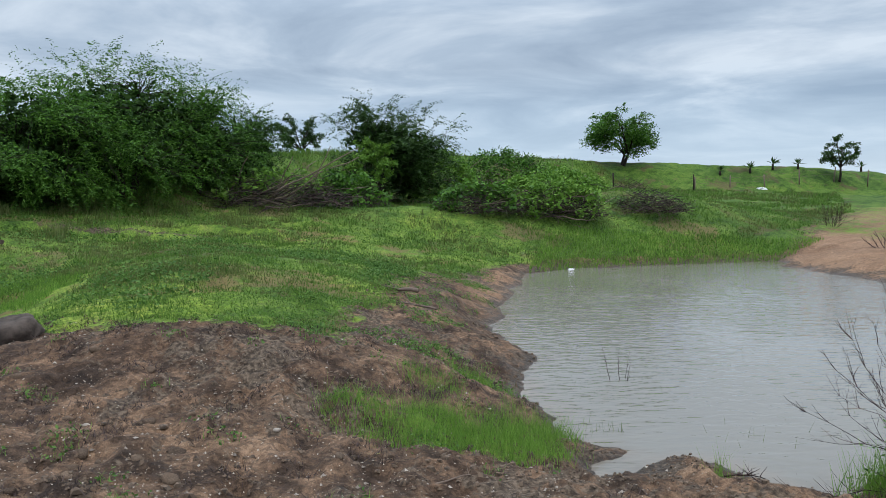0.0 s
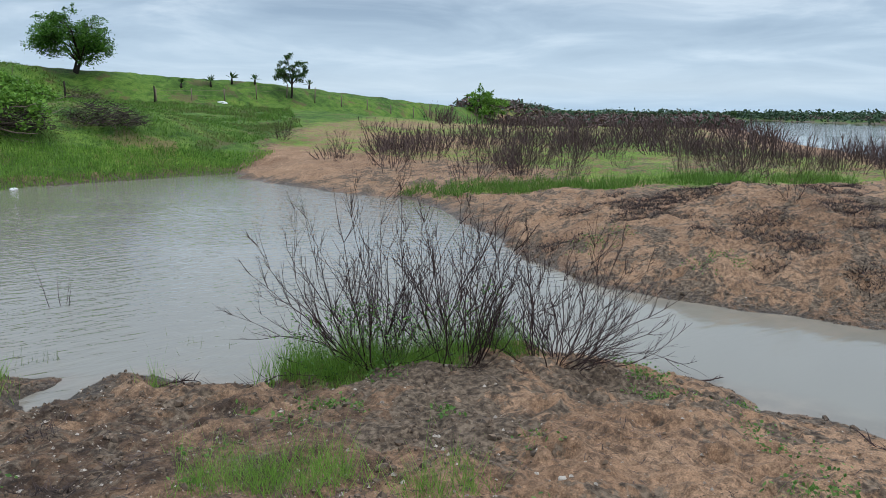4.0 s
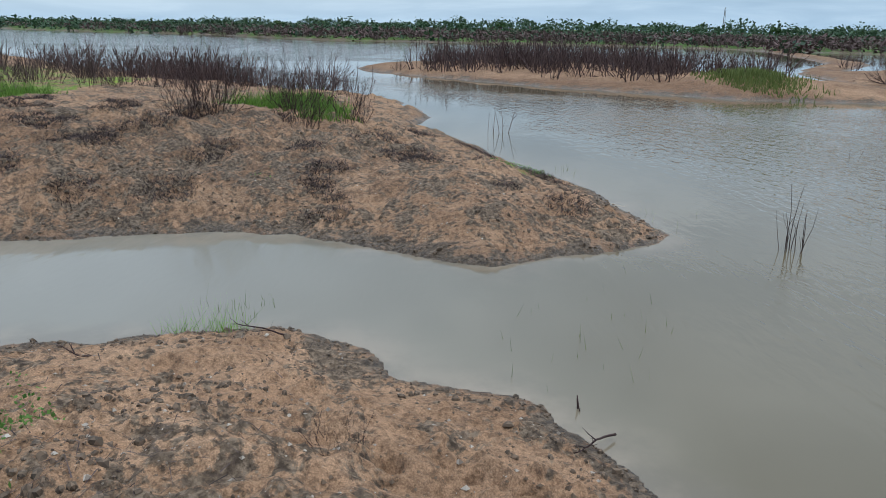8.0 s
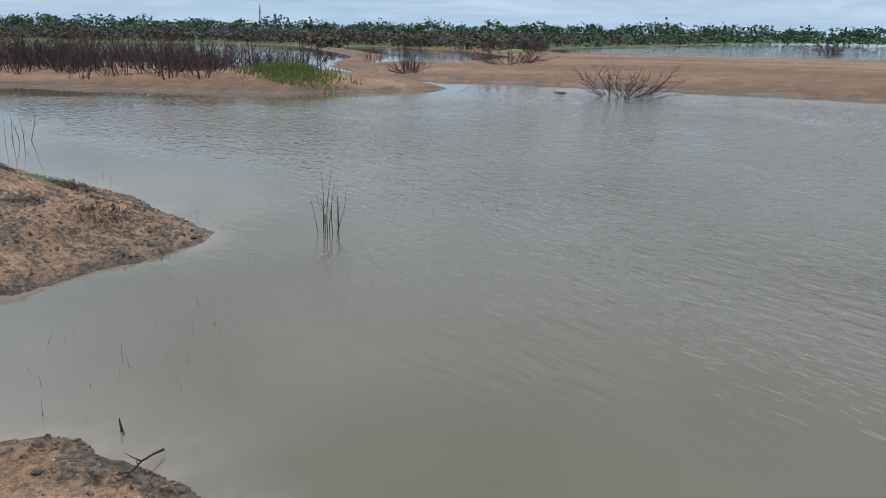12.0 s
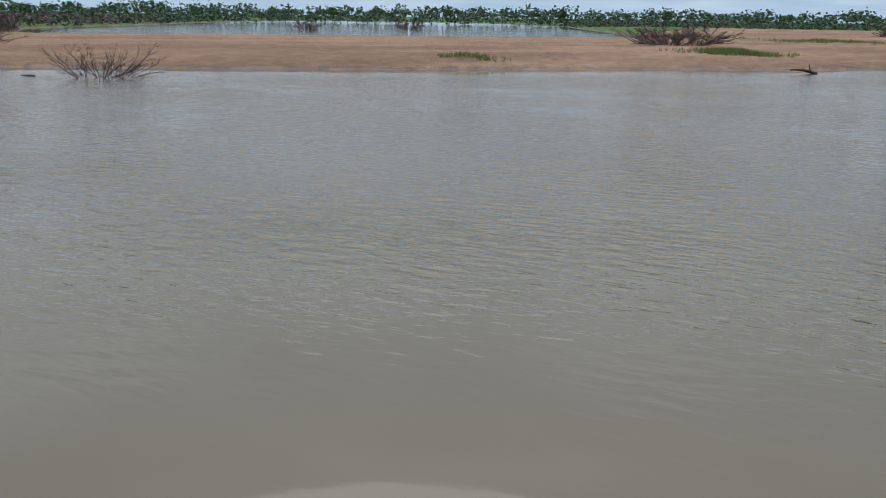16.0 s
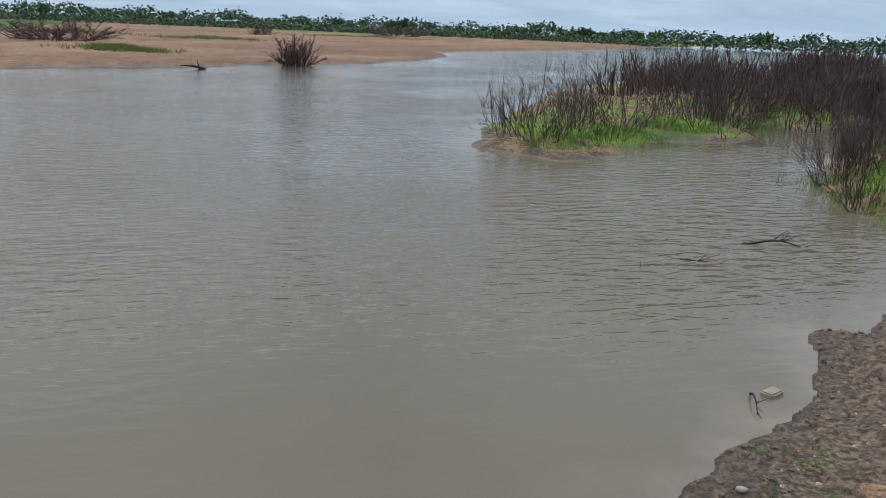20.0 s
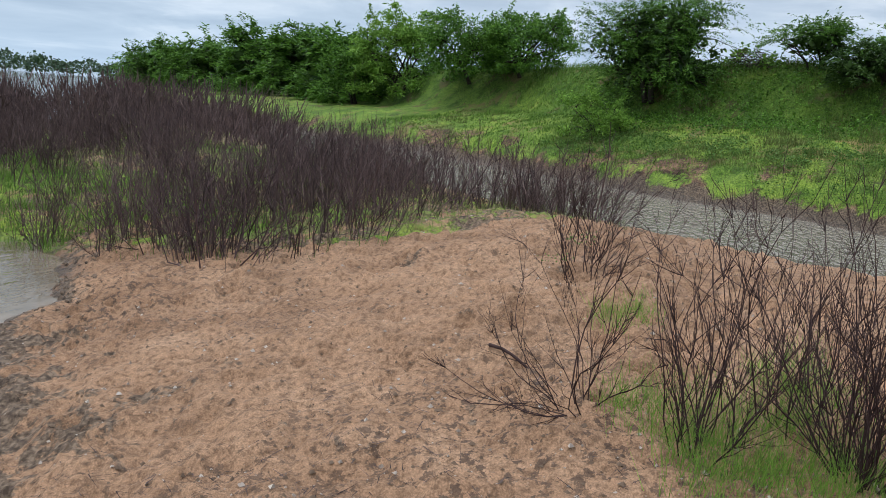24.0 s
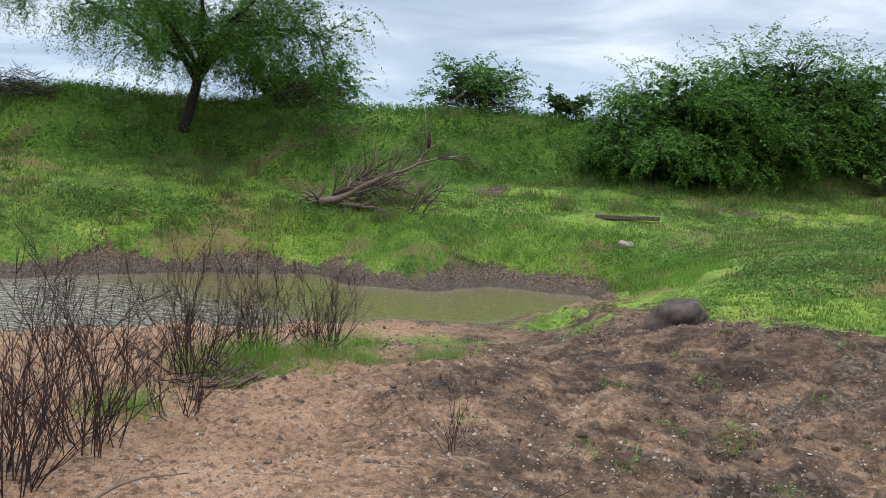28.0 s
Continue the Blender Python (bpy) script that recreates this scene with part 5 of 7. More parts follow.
def spreading_tree(seed, x, y, label):
    """A big thorn tree: leaning trunk, arching limbs, curtains of hanging feathery shoots."""
    rng, nr = random.Random(seed), np.random.RandomState(seed)
    root = thing("thorn_tree", label, "tree", x, y, group="trees on the bank", sink=0.05)
    line = grow(rng, (0, 0, -0.2), (0.24, 0.22, 1), 1.9, 6, 0.07, 0.04)
    part("trunk", tubes("trunk", [(line, 0.17, 0.12)], M_BARK, 9, True), None, root)
    fork = line[-1]
    starts, ways, twigs, inner = [], [], [], []
    for k in range(11):
        a = k * 2.4 + rng.uniform(-0.4, 0.4)
        e = rng.uniform(0.5, 1.25)
        L = rng.uniform(4.4, 6.4) * (1.15 - 0.25 * e)
        low = fork if k > 2 else line[-2]
        limb = grow(rng, low, (math.cos(a) * math.cos(e), math.sin(a) * math.cos(e), math.sin(e)), L, 10, 0.12, -0.035)
        part("limb", tubes("limb", [(limb, 0.11 if k < 4 else 0.075, 0.018)], M_BARK, 6, True), None, root)
        for _ in range(14):
            i = rng.randint(2, 10)
            way = side_way(rng, limb[i] - limb[i - 1], 25, 75)
            way.z += 0.15
            b = grow(rng, limb[i], way, rng.uniform(0.8, 1.9), 6, 0.16, -0.07)
            twigs.append((b, 0.022, 0.005))
            for q in range(1, 7):
                for _ in range(3):
                    d = side_way(rng, b[q] - b[q - 1], 15, 80)
                    starts.append(tuple(b[q])); ways.append(tuple(d))
                inner.append(tuple(b[q]))
    tagged(part("branchwork", tubes("branchwork", twigs, M_BARK, 3), None, root), kind="stuff")
    part("crown", quads_mesh("crown", sprays(nr, starts, ways, 1.0, 7, 6, 0.085, 0.24, 0.3, 0.04), M_LEAF), None, root)
    low = np.array([p for p in inner if math.hypot(p[0], p[1]) > 2.0])
    low = low[nr.rand(len(low)) < 0.4]
    part("hanging_foliage", quads_mesh("hanging_foliage", sprays(nr, low, nr.normal(0, 0.5, low.shape) + [0, 0, -0.2], 1.7, 9, 6, 0.085, 0.3, 0.3, 0.04), M_LEAF), None, root)
    # inner leaves take the dark leaf colour as painted shade
    part("inner_shade_foliage", quads_mesh("inner_shade_foliage", foliage(nr, inner, 0.15, 5, 0.25, 0.4, 0.4), M_LEAF_DARK_AND_SHADE), None, root)


spreading_tree(247, -20.7, 12.8, "large thorn tree with a leaning dark trunk and hanging feathery twigs")
tree(248, -26.6, -2.4, "vine_heap", "low heap of bramble and dead twigs by the creek", 2.8, 1.5, 0.0, 60, 60, 0.12, M_LEAF_BRIGHT, 3, 0.04, group="bushes on the bank")
# ---- heaps of cut brush, fallen wood ----
def brush_heap(seed, x, y, label, width, height, rz=0.0, logs=8, twigs=420, vines=0, deep=None):
    rng, nr = random.Random(seed), np.random.RandomState(seed)
    deep = deep or width * 0.55
    root = thing("brush_heap", label, "brush heap", x, y, rz=rz, group="heaps of cut brush")
    for _ in range(logs):
        a = rng.gauss(0, 0.45)
        L = width * rng.uniform(0.3, 0.75)
        p = (rng.uniform(-0.5, 0.1) * width, rng.uniform(-0.4, 0.4) * deep, rng.uniform(0.02, 0.35) * height)
        line = grow(rng, p, (math.cos(a), math.sin(a), rng.uniform(-0.05, 0.3)), L, 6, 0.2, 0.0)
        thick = min(0.035, 0.009 * width)
        part("branch", tubes("branch", [(line, thick, thick * 0.35)], M_DEADWOOD, 5, True), None, root)
    lines = []
    for _ in range(round(twigs * 1.3)):
        a, r = rng.uniform(0, 6.28), math.sqrt(rng.random())
        u, v = r * math.cos(a), r * math.sin(a)
        top = height * (1 - r**2) ** 0.6
        p = (u * width / 2, v * deep / 2, rng.uniform(0, 0.9) * top)
        b = rng.uniform(0, 6.28)
        lines.append((grow(rng, p, (math.cos(b) + 0.4 * u, math.sin(b) + 0.4 * v, rng.uniform(-0.25, 0.55)), width * rng.uniform(0.1, 0.24), 3, 0.16, -0.04), rng.uniform(0.006, 0.014), 0.004))
    tagged(part("brushwood", tubes("brushwood", lines, M_BRUSH, 3), None, root), kind="stuff")
    if vines:
        c = []
        for _ in range(vines * 3):
            a, r = rng.uniform(0, 6.28), math.sqrt(rng.random())
            c.append((r * math.cos(a) * width / 2, r * math.sin(a) * deep / 2, height * (1 - r**2) ** 0.6 * rng.uniform(0.75, 1.05)))
        part("creeper", quads_mesh("creeper", foliage(nr, c, 0.15, 22, 0.16, 0.2, 0.7), M_LEAF_BRIGHT if seed % 2 else M_LEAF), None, root, "leafy green creeper")
    return root


brush_heap(301, -4.3, 27.2, "heap of cut branches and dark brushwood on the meadow", 4.6, 1.25, 0.05, 16, 620, 8)
brush_heap(302, -2.3, 28.4, "heap of dark brushwood under green creeper", 3.0, 1.3, 0.2, 5, 420, 30)
brush_heap(303, 1.4, 38.5, "tall heap of brush overgrown with creeper", 3.6, 2.1, 0.1, 3, 420, 60)
brush_heap(304, 4.8, 43.5, "long heap of brush overgrown with green creeper", 6.0, 2.2, 0.1, 4, 420, 80)
brush_heap(305, 8.2, 47.5, "heap of brush with bare grey branches", 4.0, 1.6, -0.2, 12, 420, 40)
brush_heap(306, 2.2, 27.2, "low heap of dark twigs half under creeper", 2.9, 1.0, 0.0, 3, 560, 22)
brush_heap(307, 4.9, 27.7, "low heap of dark twigs with green creeper", 3.2, 1.25, -0.1, 8, 640, 26)
brush_heap(308, 8.5, 28.9, "low heap of dry dark brushwood on grass", 2.6, 1.0, -0.25, 3, 620, 0)
brush_heap(309, 6.3, 35.5, "green creeper spreading over a heap of brush", 6.0, 1.6, 0.1, 2, 260, 90)
brush_heap(310, 14.0, 52.0, "small heap of grey branches on the far meadow", 2.6, 1.0, 0.4, 8, 220, 0)
brush_heap(311, -23.9, 9.6, "domed heap of dead thorn twigs on the crest", 2.3, 0.9, 0.6, 4, 420, 0)
brush_heap(312, -19.2, 16.2, "tangle of dead branches under the bush on the crest", 2.4, 1.0, 0.6, 8, 420, 0)
brush_heap(313, -16.1, 20.4, "tangle of reddish dead twigs on the crest", 2.6, 1.4, 0.7, 4, 520, 0)
brush_heap(314, -5.4, 3.85, "heap of pale bleached roots on sand", 0.95, 0.2, 0.9, 16, 60, 0)
brush_heap(315, -29.5, 2.2, "low tangle of dead twigs on the crest", 2.2, 0.7, 0.4, 2, 260, 4)


def fallen_tree():
    rng = random.Random(330)
    root = thing("fallen_tree", "fallen bleached dead tree with splayed branches on the meadow", "fallen tree", -15.0, 12.95)
    ways = [(0.62, 0.72, 0.05, 3.4, 0.13), (0.70, 0.66, 0.14, 2.9, 0.10), (0.52, 0.80, 0.0, 2.8, 0.09), (0.75, 0.55, 0.22, 2.0, 0.07), (0.66, 0.72, -0.03, 3.9, 0.08), (0.4, 0.8, 0.20, 2.4, 0.06), (0.55, 0.78, 0.0, 3.0, 0.05), (0.6, 0.7, 0.36, 1.5, 0.06)]
    for wx, wy, wz, L, r in ways:
        line = grow(rng, (rng.gauss(0, 0.08), rng.gauss(0, 0.08), 0.16), (wx, wy, wz - 0.1), L, 9, 0.15, -0.02)
        mine = [(line, r * 0.72, 0.012)]
        for _ in range(26):
            i = rng.randint(2, 8)
            tw = grow(rng, line[i], side_way(rng, line[i] - line[i - 1], 20, 55), rng.uniform(0.5, 1.4), 5, 0.14, 0.01)
            mine.append((tw, 0.016, 0.005))
            mine.append((grow(rng, tw[2], side_way(rng, tw[2] - tw[1], 20, 60), rng.uniform(0.3, 0.7), 3, 0.14, 0.0), 0.012, 0.004))
        part("branch", tubes("branch", mine, M_DEADWOOD, 6, True), None, root)
    for _ in range(12):
        a = rng.uniform(0, 6.28)
        line = grow(rng, (0, 0, 0.18), (math.cos(a) - 0.6, math.sin(a) - 0.6, rng.uniform(-0.1, 0.8)), rng.uniform(0.3, 0.6), 4, 0.2, -0.05)
        part("root", tubes("root", [(line, 0.05, 0.012)], M_DEADWOOD, 5, True), None, root)


fallen_tree()


def branch_thing(seed, x, y, label, length, rz, thick, twigs, z=None, name="fallen_branch", lift=0.02, mat=None, rise=0.08):
    rng = random.Random(seed)
    root = thing(name, label, "branch", x, y, z, rz=rz, group="loose branches", sink=-0.01)
    line = grow(rng, (-length / 2, 0, 0.0), (1, 0, rise), length, 9, 0.10, -rise * 0.22)
    part("stem", tubes("stem", [(line, thick, thick * 0.3)], mat or M_TWIG_NEAR, 6, True), None, root)
    for _ in range(twigs):
        i = rng.randint(2, 8)
        d = side_way(rng, line[i] - line[i - 1], 25, 55)
        d.z = abs(d.z) * 0.8
        tw = grow(rng, line[i], d, length * rng.uniform(0.12, 0.32), 4, 0.12, lift)
        part("twig", tubes("twig", [(tw, thick * 0.45, thick * 0.12)], mat or M_TWIG_NEAR, 4, True), None, root)


branch_thing(341, -4.0, -6.8, "dark twig afloat near the bank", 0.35, 0.4, 0.012, 3, -0.02)
branch_thing(342, -4.85, -6.75, "bare dark branch half sunk in the river", 0.85, 2.6, 0.012, 7, -0.02)
branch_thing(343, -5.85, -7.2, "bare dark branch lying in shallow water", 0.75, 2.5, 0.014, 8, -0.02)
branch_thing(344, -3.1, -4.05, "small dry sprig at the waterline", 0.3, 0.9, 0.008, 5, 0.0, rise=0.5)
branch_thing(345, -3.76, 2.2, "dry stick lying on gravelly sand", 0.62, 1.9, 0.012, 2, mat=M_DEADWOOD)
branch_thing(346, -2.6, 3.3, "dark stick lying on gravelly sand", 0.8, 0.5, 0.014, 2)
branch_thing(347, -0.3, 12.6, "weathered log lying on the muddy bank", 1.0, 2.5, 0.034, 6, mat=M_DEADWOOD)
branch_thing(348, -0.1, 11.8, "dry branch lying on the muddy bank", 1.2, 2.4, 0.018, 6, mat=M_DEADWOOD)
branch_thing(349, 0.3, 5.35, "curved dry stick on damp ground", 0.5, 0.6, 0.008, 1, mat=M_DEADWOOD)
branch_thing(350, -4.9, -0.75, "dark dead branch lying on sand", 0.8, 1.4, 0.012, 3)
branch_thing(351, 5.0, 2.15, "dry twigs washed up at the water's edge", 0.5, 1.3, 0.007, 8)
branch_thing(352, 5.4, 1.2, "dry twigs caught at the water's edge", 0.35, 1.6, 0.007, 6)
branch_thing(353, 2.35, 6.1, "dark driftwood twigs on a spit of mud", 0.45, 0.3, 0.009, 9)
branch_thing(354, 4.25, -0.75, "dark driftwood twigs on the muddy shore", 0.4, 2.2, 0.008, 6)
branch_thing(355, 11.6, -1.5, "dry twigs reaching from the bar into the water", 0.7, 3.0, 0.008, 9, rise=0.2)
branch_thing(356, 23.4, -19.2, "driftwood afloat in the river", 0.9, 0.3, 0.05, 1, -0.02)
branch_thing(357, 0.1, -37.4, "driftwood stranded off the sand bank", 1.2, 0.2, 0.07, 2, -0.02)
branch_thing(358, 5.6, 3.7, "dark stick lying over the channel's edge", 0.4, -0.4, 0.012, 2)


# ---- stones ----
def stone_mesh(seed, sx, sy, sz, sub=2, rough=0.16, mat=None):
    bm = bmesh.new()
    bmesh.ops.create_icosphere(bm, subdivisions=sub, radius=1.0)
    off = Vector((seed * 3.1, seed * 1.7, seed * 0.9))
    for v in bm.verts:
        k = 1 + rough * 2 * noise.noise(v.co * 1.1 + off) + rough * 0.6 * noise.noise(v.co * 3.1 + off)
        v.co = Vector((v.co.x * sx, v.co.y * sy, max(v.co.z, -0.55) * sz)) * k
    me = bpy.data.meshes.new("stone")
    bm.to_mesh(me)
    bm.free()
    me.polygons.foreach_set("use_smooth", [True] * len(me.polygons))
    me.materials.append(mat or M_STONE)
    return me


def stone(x, y, label, me, rz=0.0, name="stone", sink=0.02, tilt=0.0, group=""):
    ob = part(name, me, None)
    ob.matrix_basis = Matrix.Translation((x, y, max(ground_at(x, y), -0.03) + 0.0 - sink)) @ Matrix.Rotation(rz, 4, "Z") @ Matrix.Rotation(tilt, 4, "Y")
    return tagged(ob, label, "stone", group)


stone(-3.8, 8.2, "large dark brown boulder half sunk at the turf's edge", stone_mesh(1, 0.30, 0.2, 0.19, 4, 0.14, M_ROCK), 0.5, "boulder", -0.05, -0.35)
stone(-7.95, 14.95, "pale angular stone lying in grass", stone_mesh(2, 0.13, 0.09, 0.10, 3, 0.25, M_PALE), 0.4, sink=-0.03)
STONE_SET = [stone_mesh(10 + k, 1.0, 0.8, 0.75, 2, 0.34) for k in range(4)]
PALE_SET = [stone_mesh(20 + k, 1.0, 0.75, 0.6, 1, 0.2, M_PALE) for k in range(2)]
for k, (sx, sy, r) in enumerate([(-2.36, 6.1, 0.065), (-2.75, 5.75, 0.05), (-1.62, 5.3, 0.06), (-1.35, 5.05, 0.075), (-1.9, 5.0, 0.07), (-2.1, 4.75, 0.06), (-1.7, 4.6, 0.07), (-2.05, 6.9, 0.06), (-0.6, 7.1, 0.05),
                                 (-2.6, 7.2, 0.08), (-3.0, 6.7, 0.07), (-2.45, 4.9, 0.05), (-3.3, 5.2, 0.06), (-3.0, 4.55, 0.05), (0.9, 16.8, 0.12), (-0.2, 9.7, 0.08), (0.35, 4.15, 0.05), (-0.2, 4.1, 0.06), (-1.2, 7.6, 0.09), (-2.9, 7.7, 0.08),
                                 (-2.84, 4.75, 0.06), (-1.97, 5.36, 0.07), (-1.77, 5.98, 0.07), (-2.85, 7.46, 0.06), (-2.73, 6.67, 0.06), (-2.99, 6.11, 0.06), (-2.08, 5.71, 0.05), (-1.44, 5.49, 0.09), (-2.41, 4.89, 0.05),
                                 (-3.04, 6.98, 0.05), (-3.11, 5.39, 0.04), (-3.17, 4.83, 0.045), (-2.32, 7.49, 0.06), (-1.86, 7.07, 0.05), (-2.92, 7.39, 0.06), (-2.77, 6.64, 0.055), (-1.77, 5.6, 0.06), (-1.96, 5.2, 0.055), (-1.17, 5.94, 0.045), (-1.52, 6.1, 0.05)]):
    s = stone(sx, sy, "rounded brown stone lying on gravelly soil" if r > 0.055 else "fist-sized brown stone among gravel", STONE_SET[k % 4], k * 1.3, "stone", 0.12 * r, 0.0, "stones on the soil")
    s.scale = (r * 0.7, r * 0.65, r * 0.65)
for k, (sx, sy, r) in enumerate([(-2.2, 6.0, 0.03), (0.6, 4.3, 0.03), (0.95, 4.2, 0.025), (2.75, 2.55, 0.025), (2.3, 3.1, 0.02), (-2.9, -3.9, 0.025), (-2.4, -3.2, 0.03), (5.45, 1.15, 0.025), (1.75, 6.35, 0.02), (-3.4, 3.4, 0.025), (-0.9, 5.9, 0.03)]):
    s = stone(sx, sy, "small pale pebble on damp sand", PALE_SET[k % 2], k * 0.9, "pebble", 0.0, 0.0, "pale pebbles")
    s.scale = (r, r, r)


def plank(x, y, z, label, size, rz, mat, name, category):
    bm = bmesh.new()
    bmesh.ops.create_cube(bm, size=1.0)
    for v in bm.verts:
        v.co = Vector((v.co.x * size[0], v.co.y * size[1], v.co.z * size[2]))
    bmesh.ops.bevel(bm, geom=list(bm.edges), offset=min(size) * 0.18, segments=2, affect="EDGES")
    bmesh.ops.subdivide_edges(bm, edges=[e for e in bm.edges if e.calc_length() > size[0] * 0.5], cuts=5)
    for v in bm.verts:
        v.co += Vector((0, noise.noise(v.co * 3 + Vector((x, y, 0))), noise.noise(v.co * 2 + Vector((y, x, 3))))) * min(size) * 0.25
    ob = part(name, bm, mat)
    ob.matrix_basis = Matrix.Translation((x, y, z)) @ Matrix.Rotation(rz, 4, "Z")
    return tagged(ob, label, category)


plank(-8.75, 16.5, ground_at(-8.75, 16.5) + 0.05, "weathered grey plank lying in the grass", (1.4, 0.16, 0.09), 0.5, M_DEADWOOD, "plank", "plank")
plank(-3.34, -4.15, 0.0, "worn broken brick lying at the waterline", (0.14, 0.08, 0.05), 0.4, M_PALEBROWN, "brick_piece", "brick")
plank(-2.95, -4.0, -0.02, "pale flat stone in the shallows", (0.09, 0.06, 0.03), 1.0, M_PALEBROWN, "flat_stone", "stone")


# ---- fence along the rise ----
def fence():
    root = thing("wire_fence", "old fence of thin wooden posts along the green rise", "fence", 30, 57.5)
    base = root.matrix_basis.translation.copy()
    rng = random.Random(77)
    tops = []
    for k in range(16):
        x, y = 20 + k * 2.6, 56.5 + 0.18 * k + (0.9 * max(0, k - 9))
        z = ground_at(x, y)
        p = Vector((x, y, z)) - base
        q = p + Vector((rng.gauss(0, 0.06), rng.gauss(0, 0.06), rng.uniform(0.9, 1.2)))
        part("post", tubes("post", [([p - Vector((0, 0, 0.2)), q], 0.05, 0.04)], M_DEADWOOD, 6, True), None, root)
        tops.append((p + (q - p) * 0.85, p + (q - p) * 0.5))
    for level in (0, 1):
        part("wire", tubes("wire", [([t[level] for t in tops], 0.007, 0.007)], M_DEADWOOD, 3), None, root)


fence()


def post(x, y, h, label):
    root = thing("fence_post", label, "post", x, y, group="single posts")
    part("stake", tubes("stake", [([Vector((0, 0, -0.2)), Vector((0.02, 0, h * 0.6)), Vector((0.0, 0.02, h))], 0.06, 0.05)], M_BARK, 7, True), None, root)


post(-15.5, 17.4, 0.42, "short dark wooden stake on the slope")
post(-24.9, 8.0, 0.5, "short dark stump on the crest")
post(12.8, 51, 1.1, "weathered fence post on the far meadow")
post(19.6, 55.6, 1.2, "weathered fence post on the far rise")


def spiky_palm(seed, x, y, h):
    rng = random.Random(seed)
    root = thing("fan_palm", "small spiky fan palm on the skyline", "palm", x, y, group="small palms on the rise")
    part("trunk", tubes("trunk", [([Vector((0, 0, -0.1)), Vector((0, 0, h * 0.35))], 0.09, 0.07)], M_BARK, 7, True), None, root)
    for _ in range(18):
        a, e = rng.uniform(0, 6.28), rng.uniform(0.1, 1.4)
        d = Vector((math.cos(a) * math.cos(e), math.sin(a) * math.cos(e), math.sin(e)))
        w = d.cross(Vector((0, 0, 1))).normalized() * 0.07 * h
        b, L = Vector((0, 0, h * 0.35)), h * rng.uniform(0.55, 0.8)
        q = [b, b + d * L * 0.55 - w, b + d * L - Vector((0, 0, 0.08 * h)), b + d * L * 0.55 + w]
        part("frond", quads_mesh("frond", np.array([[tuple(v) for v in q]]), M_LEAF_DARK_AND_SHADE), None, root)


for k, (px, py, ph) in enumerate([(24.75, 58.3, 0.9), (26.7, 58.9, 1.0), (28.6, 58.9, 0.9), (22.6, 58.5, 0.8), (34, 60, 0.8)]):
    spiky_palm(500 + k, px, py, ph)


def mast():
    root = thing("radio_mast", "slim grey lattice mast far beyond the river", "mast", 283, -100, sink=0)
    for a in (0, 2.1, 4.2):
        part("leg", tubes("leg", [([(math.cos(a) * 0.5, math.sin(a) * 0.5, 0), (math.cos(a) * 0.15, math.sin(a) * 0.15, 9.5)], 0.09, 0.06)], M_STONE, 4), None, root)
    for k in range(9):
        part("brace", tubes("brace", [([(0.48 - k * 0.03, 0, k * 1.05), (-0.24 + k * 0.015, 0.41 - k * 0.03, k * 1.05 + 0.9)], 0.05, 0.05)], M_STONE, 3), None, root)


mast()

# litter
def litter(x, y, label, r, mat=None):
    bm = bmesh.new()
    bmesh.ops.create_icosphere(bm, subdivisions=3, radius=1.0)
    for v in bm.verts:
        k = 1 + 0.5 * noise.noise(v.co * 2.3 + Vector((x, y, 1))) + 0.25 * noise.noise(v.co * 5 + Vector((y, x, 1)))
        v.co = Vector((v.co.x * r, v.co.y * r * 0.7, max(v.co.z, -0.2) * r * 0.45)) * k
    ob = part("plastic_bag", bm, mat or M_PLASTIC)
    ob.location = (x, y, max(ground_at(x, y), 0) + r * 0.05)
    tagged(ob, label, "litter")


litter(24.8, 56.5, "crumpled white plastic bag on the far meadow", 0.35)
litter(4.6, 23.5, "crumpled pale plastic bag at the pond's edge", 0.09)
litter(-8.3, -2.6, "scrap of pale litter under the shrubs", 0.05)
litter(-2.6, 2.55, "scrap of bluish plastic on gravel", 0.03, M_BLUE)
# ---- grass, herbs, gravel, far woods: past counting ----
def blades(seed, pts, height, width, lean=0.35, per=1, spread=0.0):
    """Triangular grass blades at points (n, 3)."""
    r = np.random.RandomState(seed)
    P = np.repeat(np.asarray(pts, float), per, 0)
    n = len(P)
    if spread:
        P[:, :2] += r.normal(0, spread, (n, 2))
    a, b = r.uniform(0, 6.283, n), r.uniform(0, 6.283, n)
    h = (np.repeat(np.atleast_1d(height) * np.ones(len(pts)), per) * r.uniform(0.55, 1.25, n))[:, None]
    w = (np.repeat(np.atleast_1d(width) * np.ones(len(pts)), per))[:, None]
    side = np.stack([np.cos(a), np.sin(a), 0 * a], -1) * w * 0.5
    tip = P + h * np.stack([np.cos(b) * lean * r.rand(n), np.sin(b) * lean * r.rand(n), np.ones(n)], -1)
    return np.stack([P - side, P + side, tip], 1)


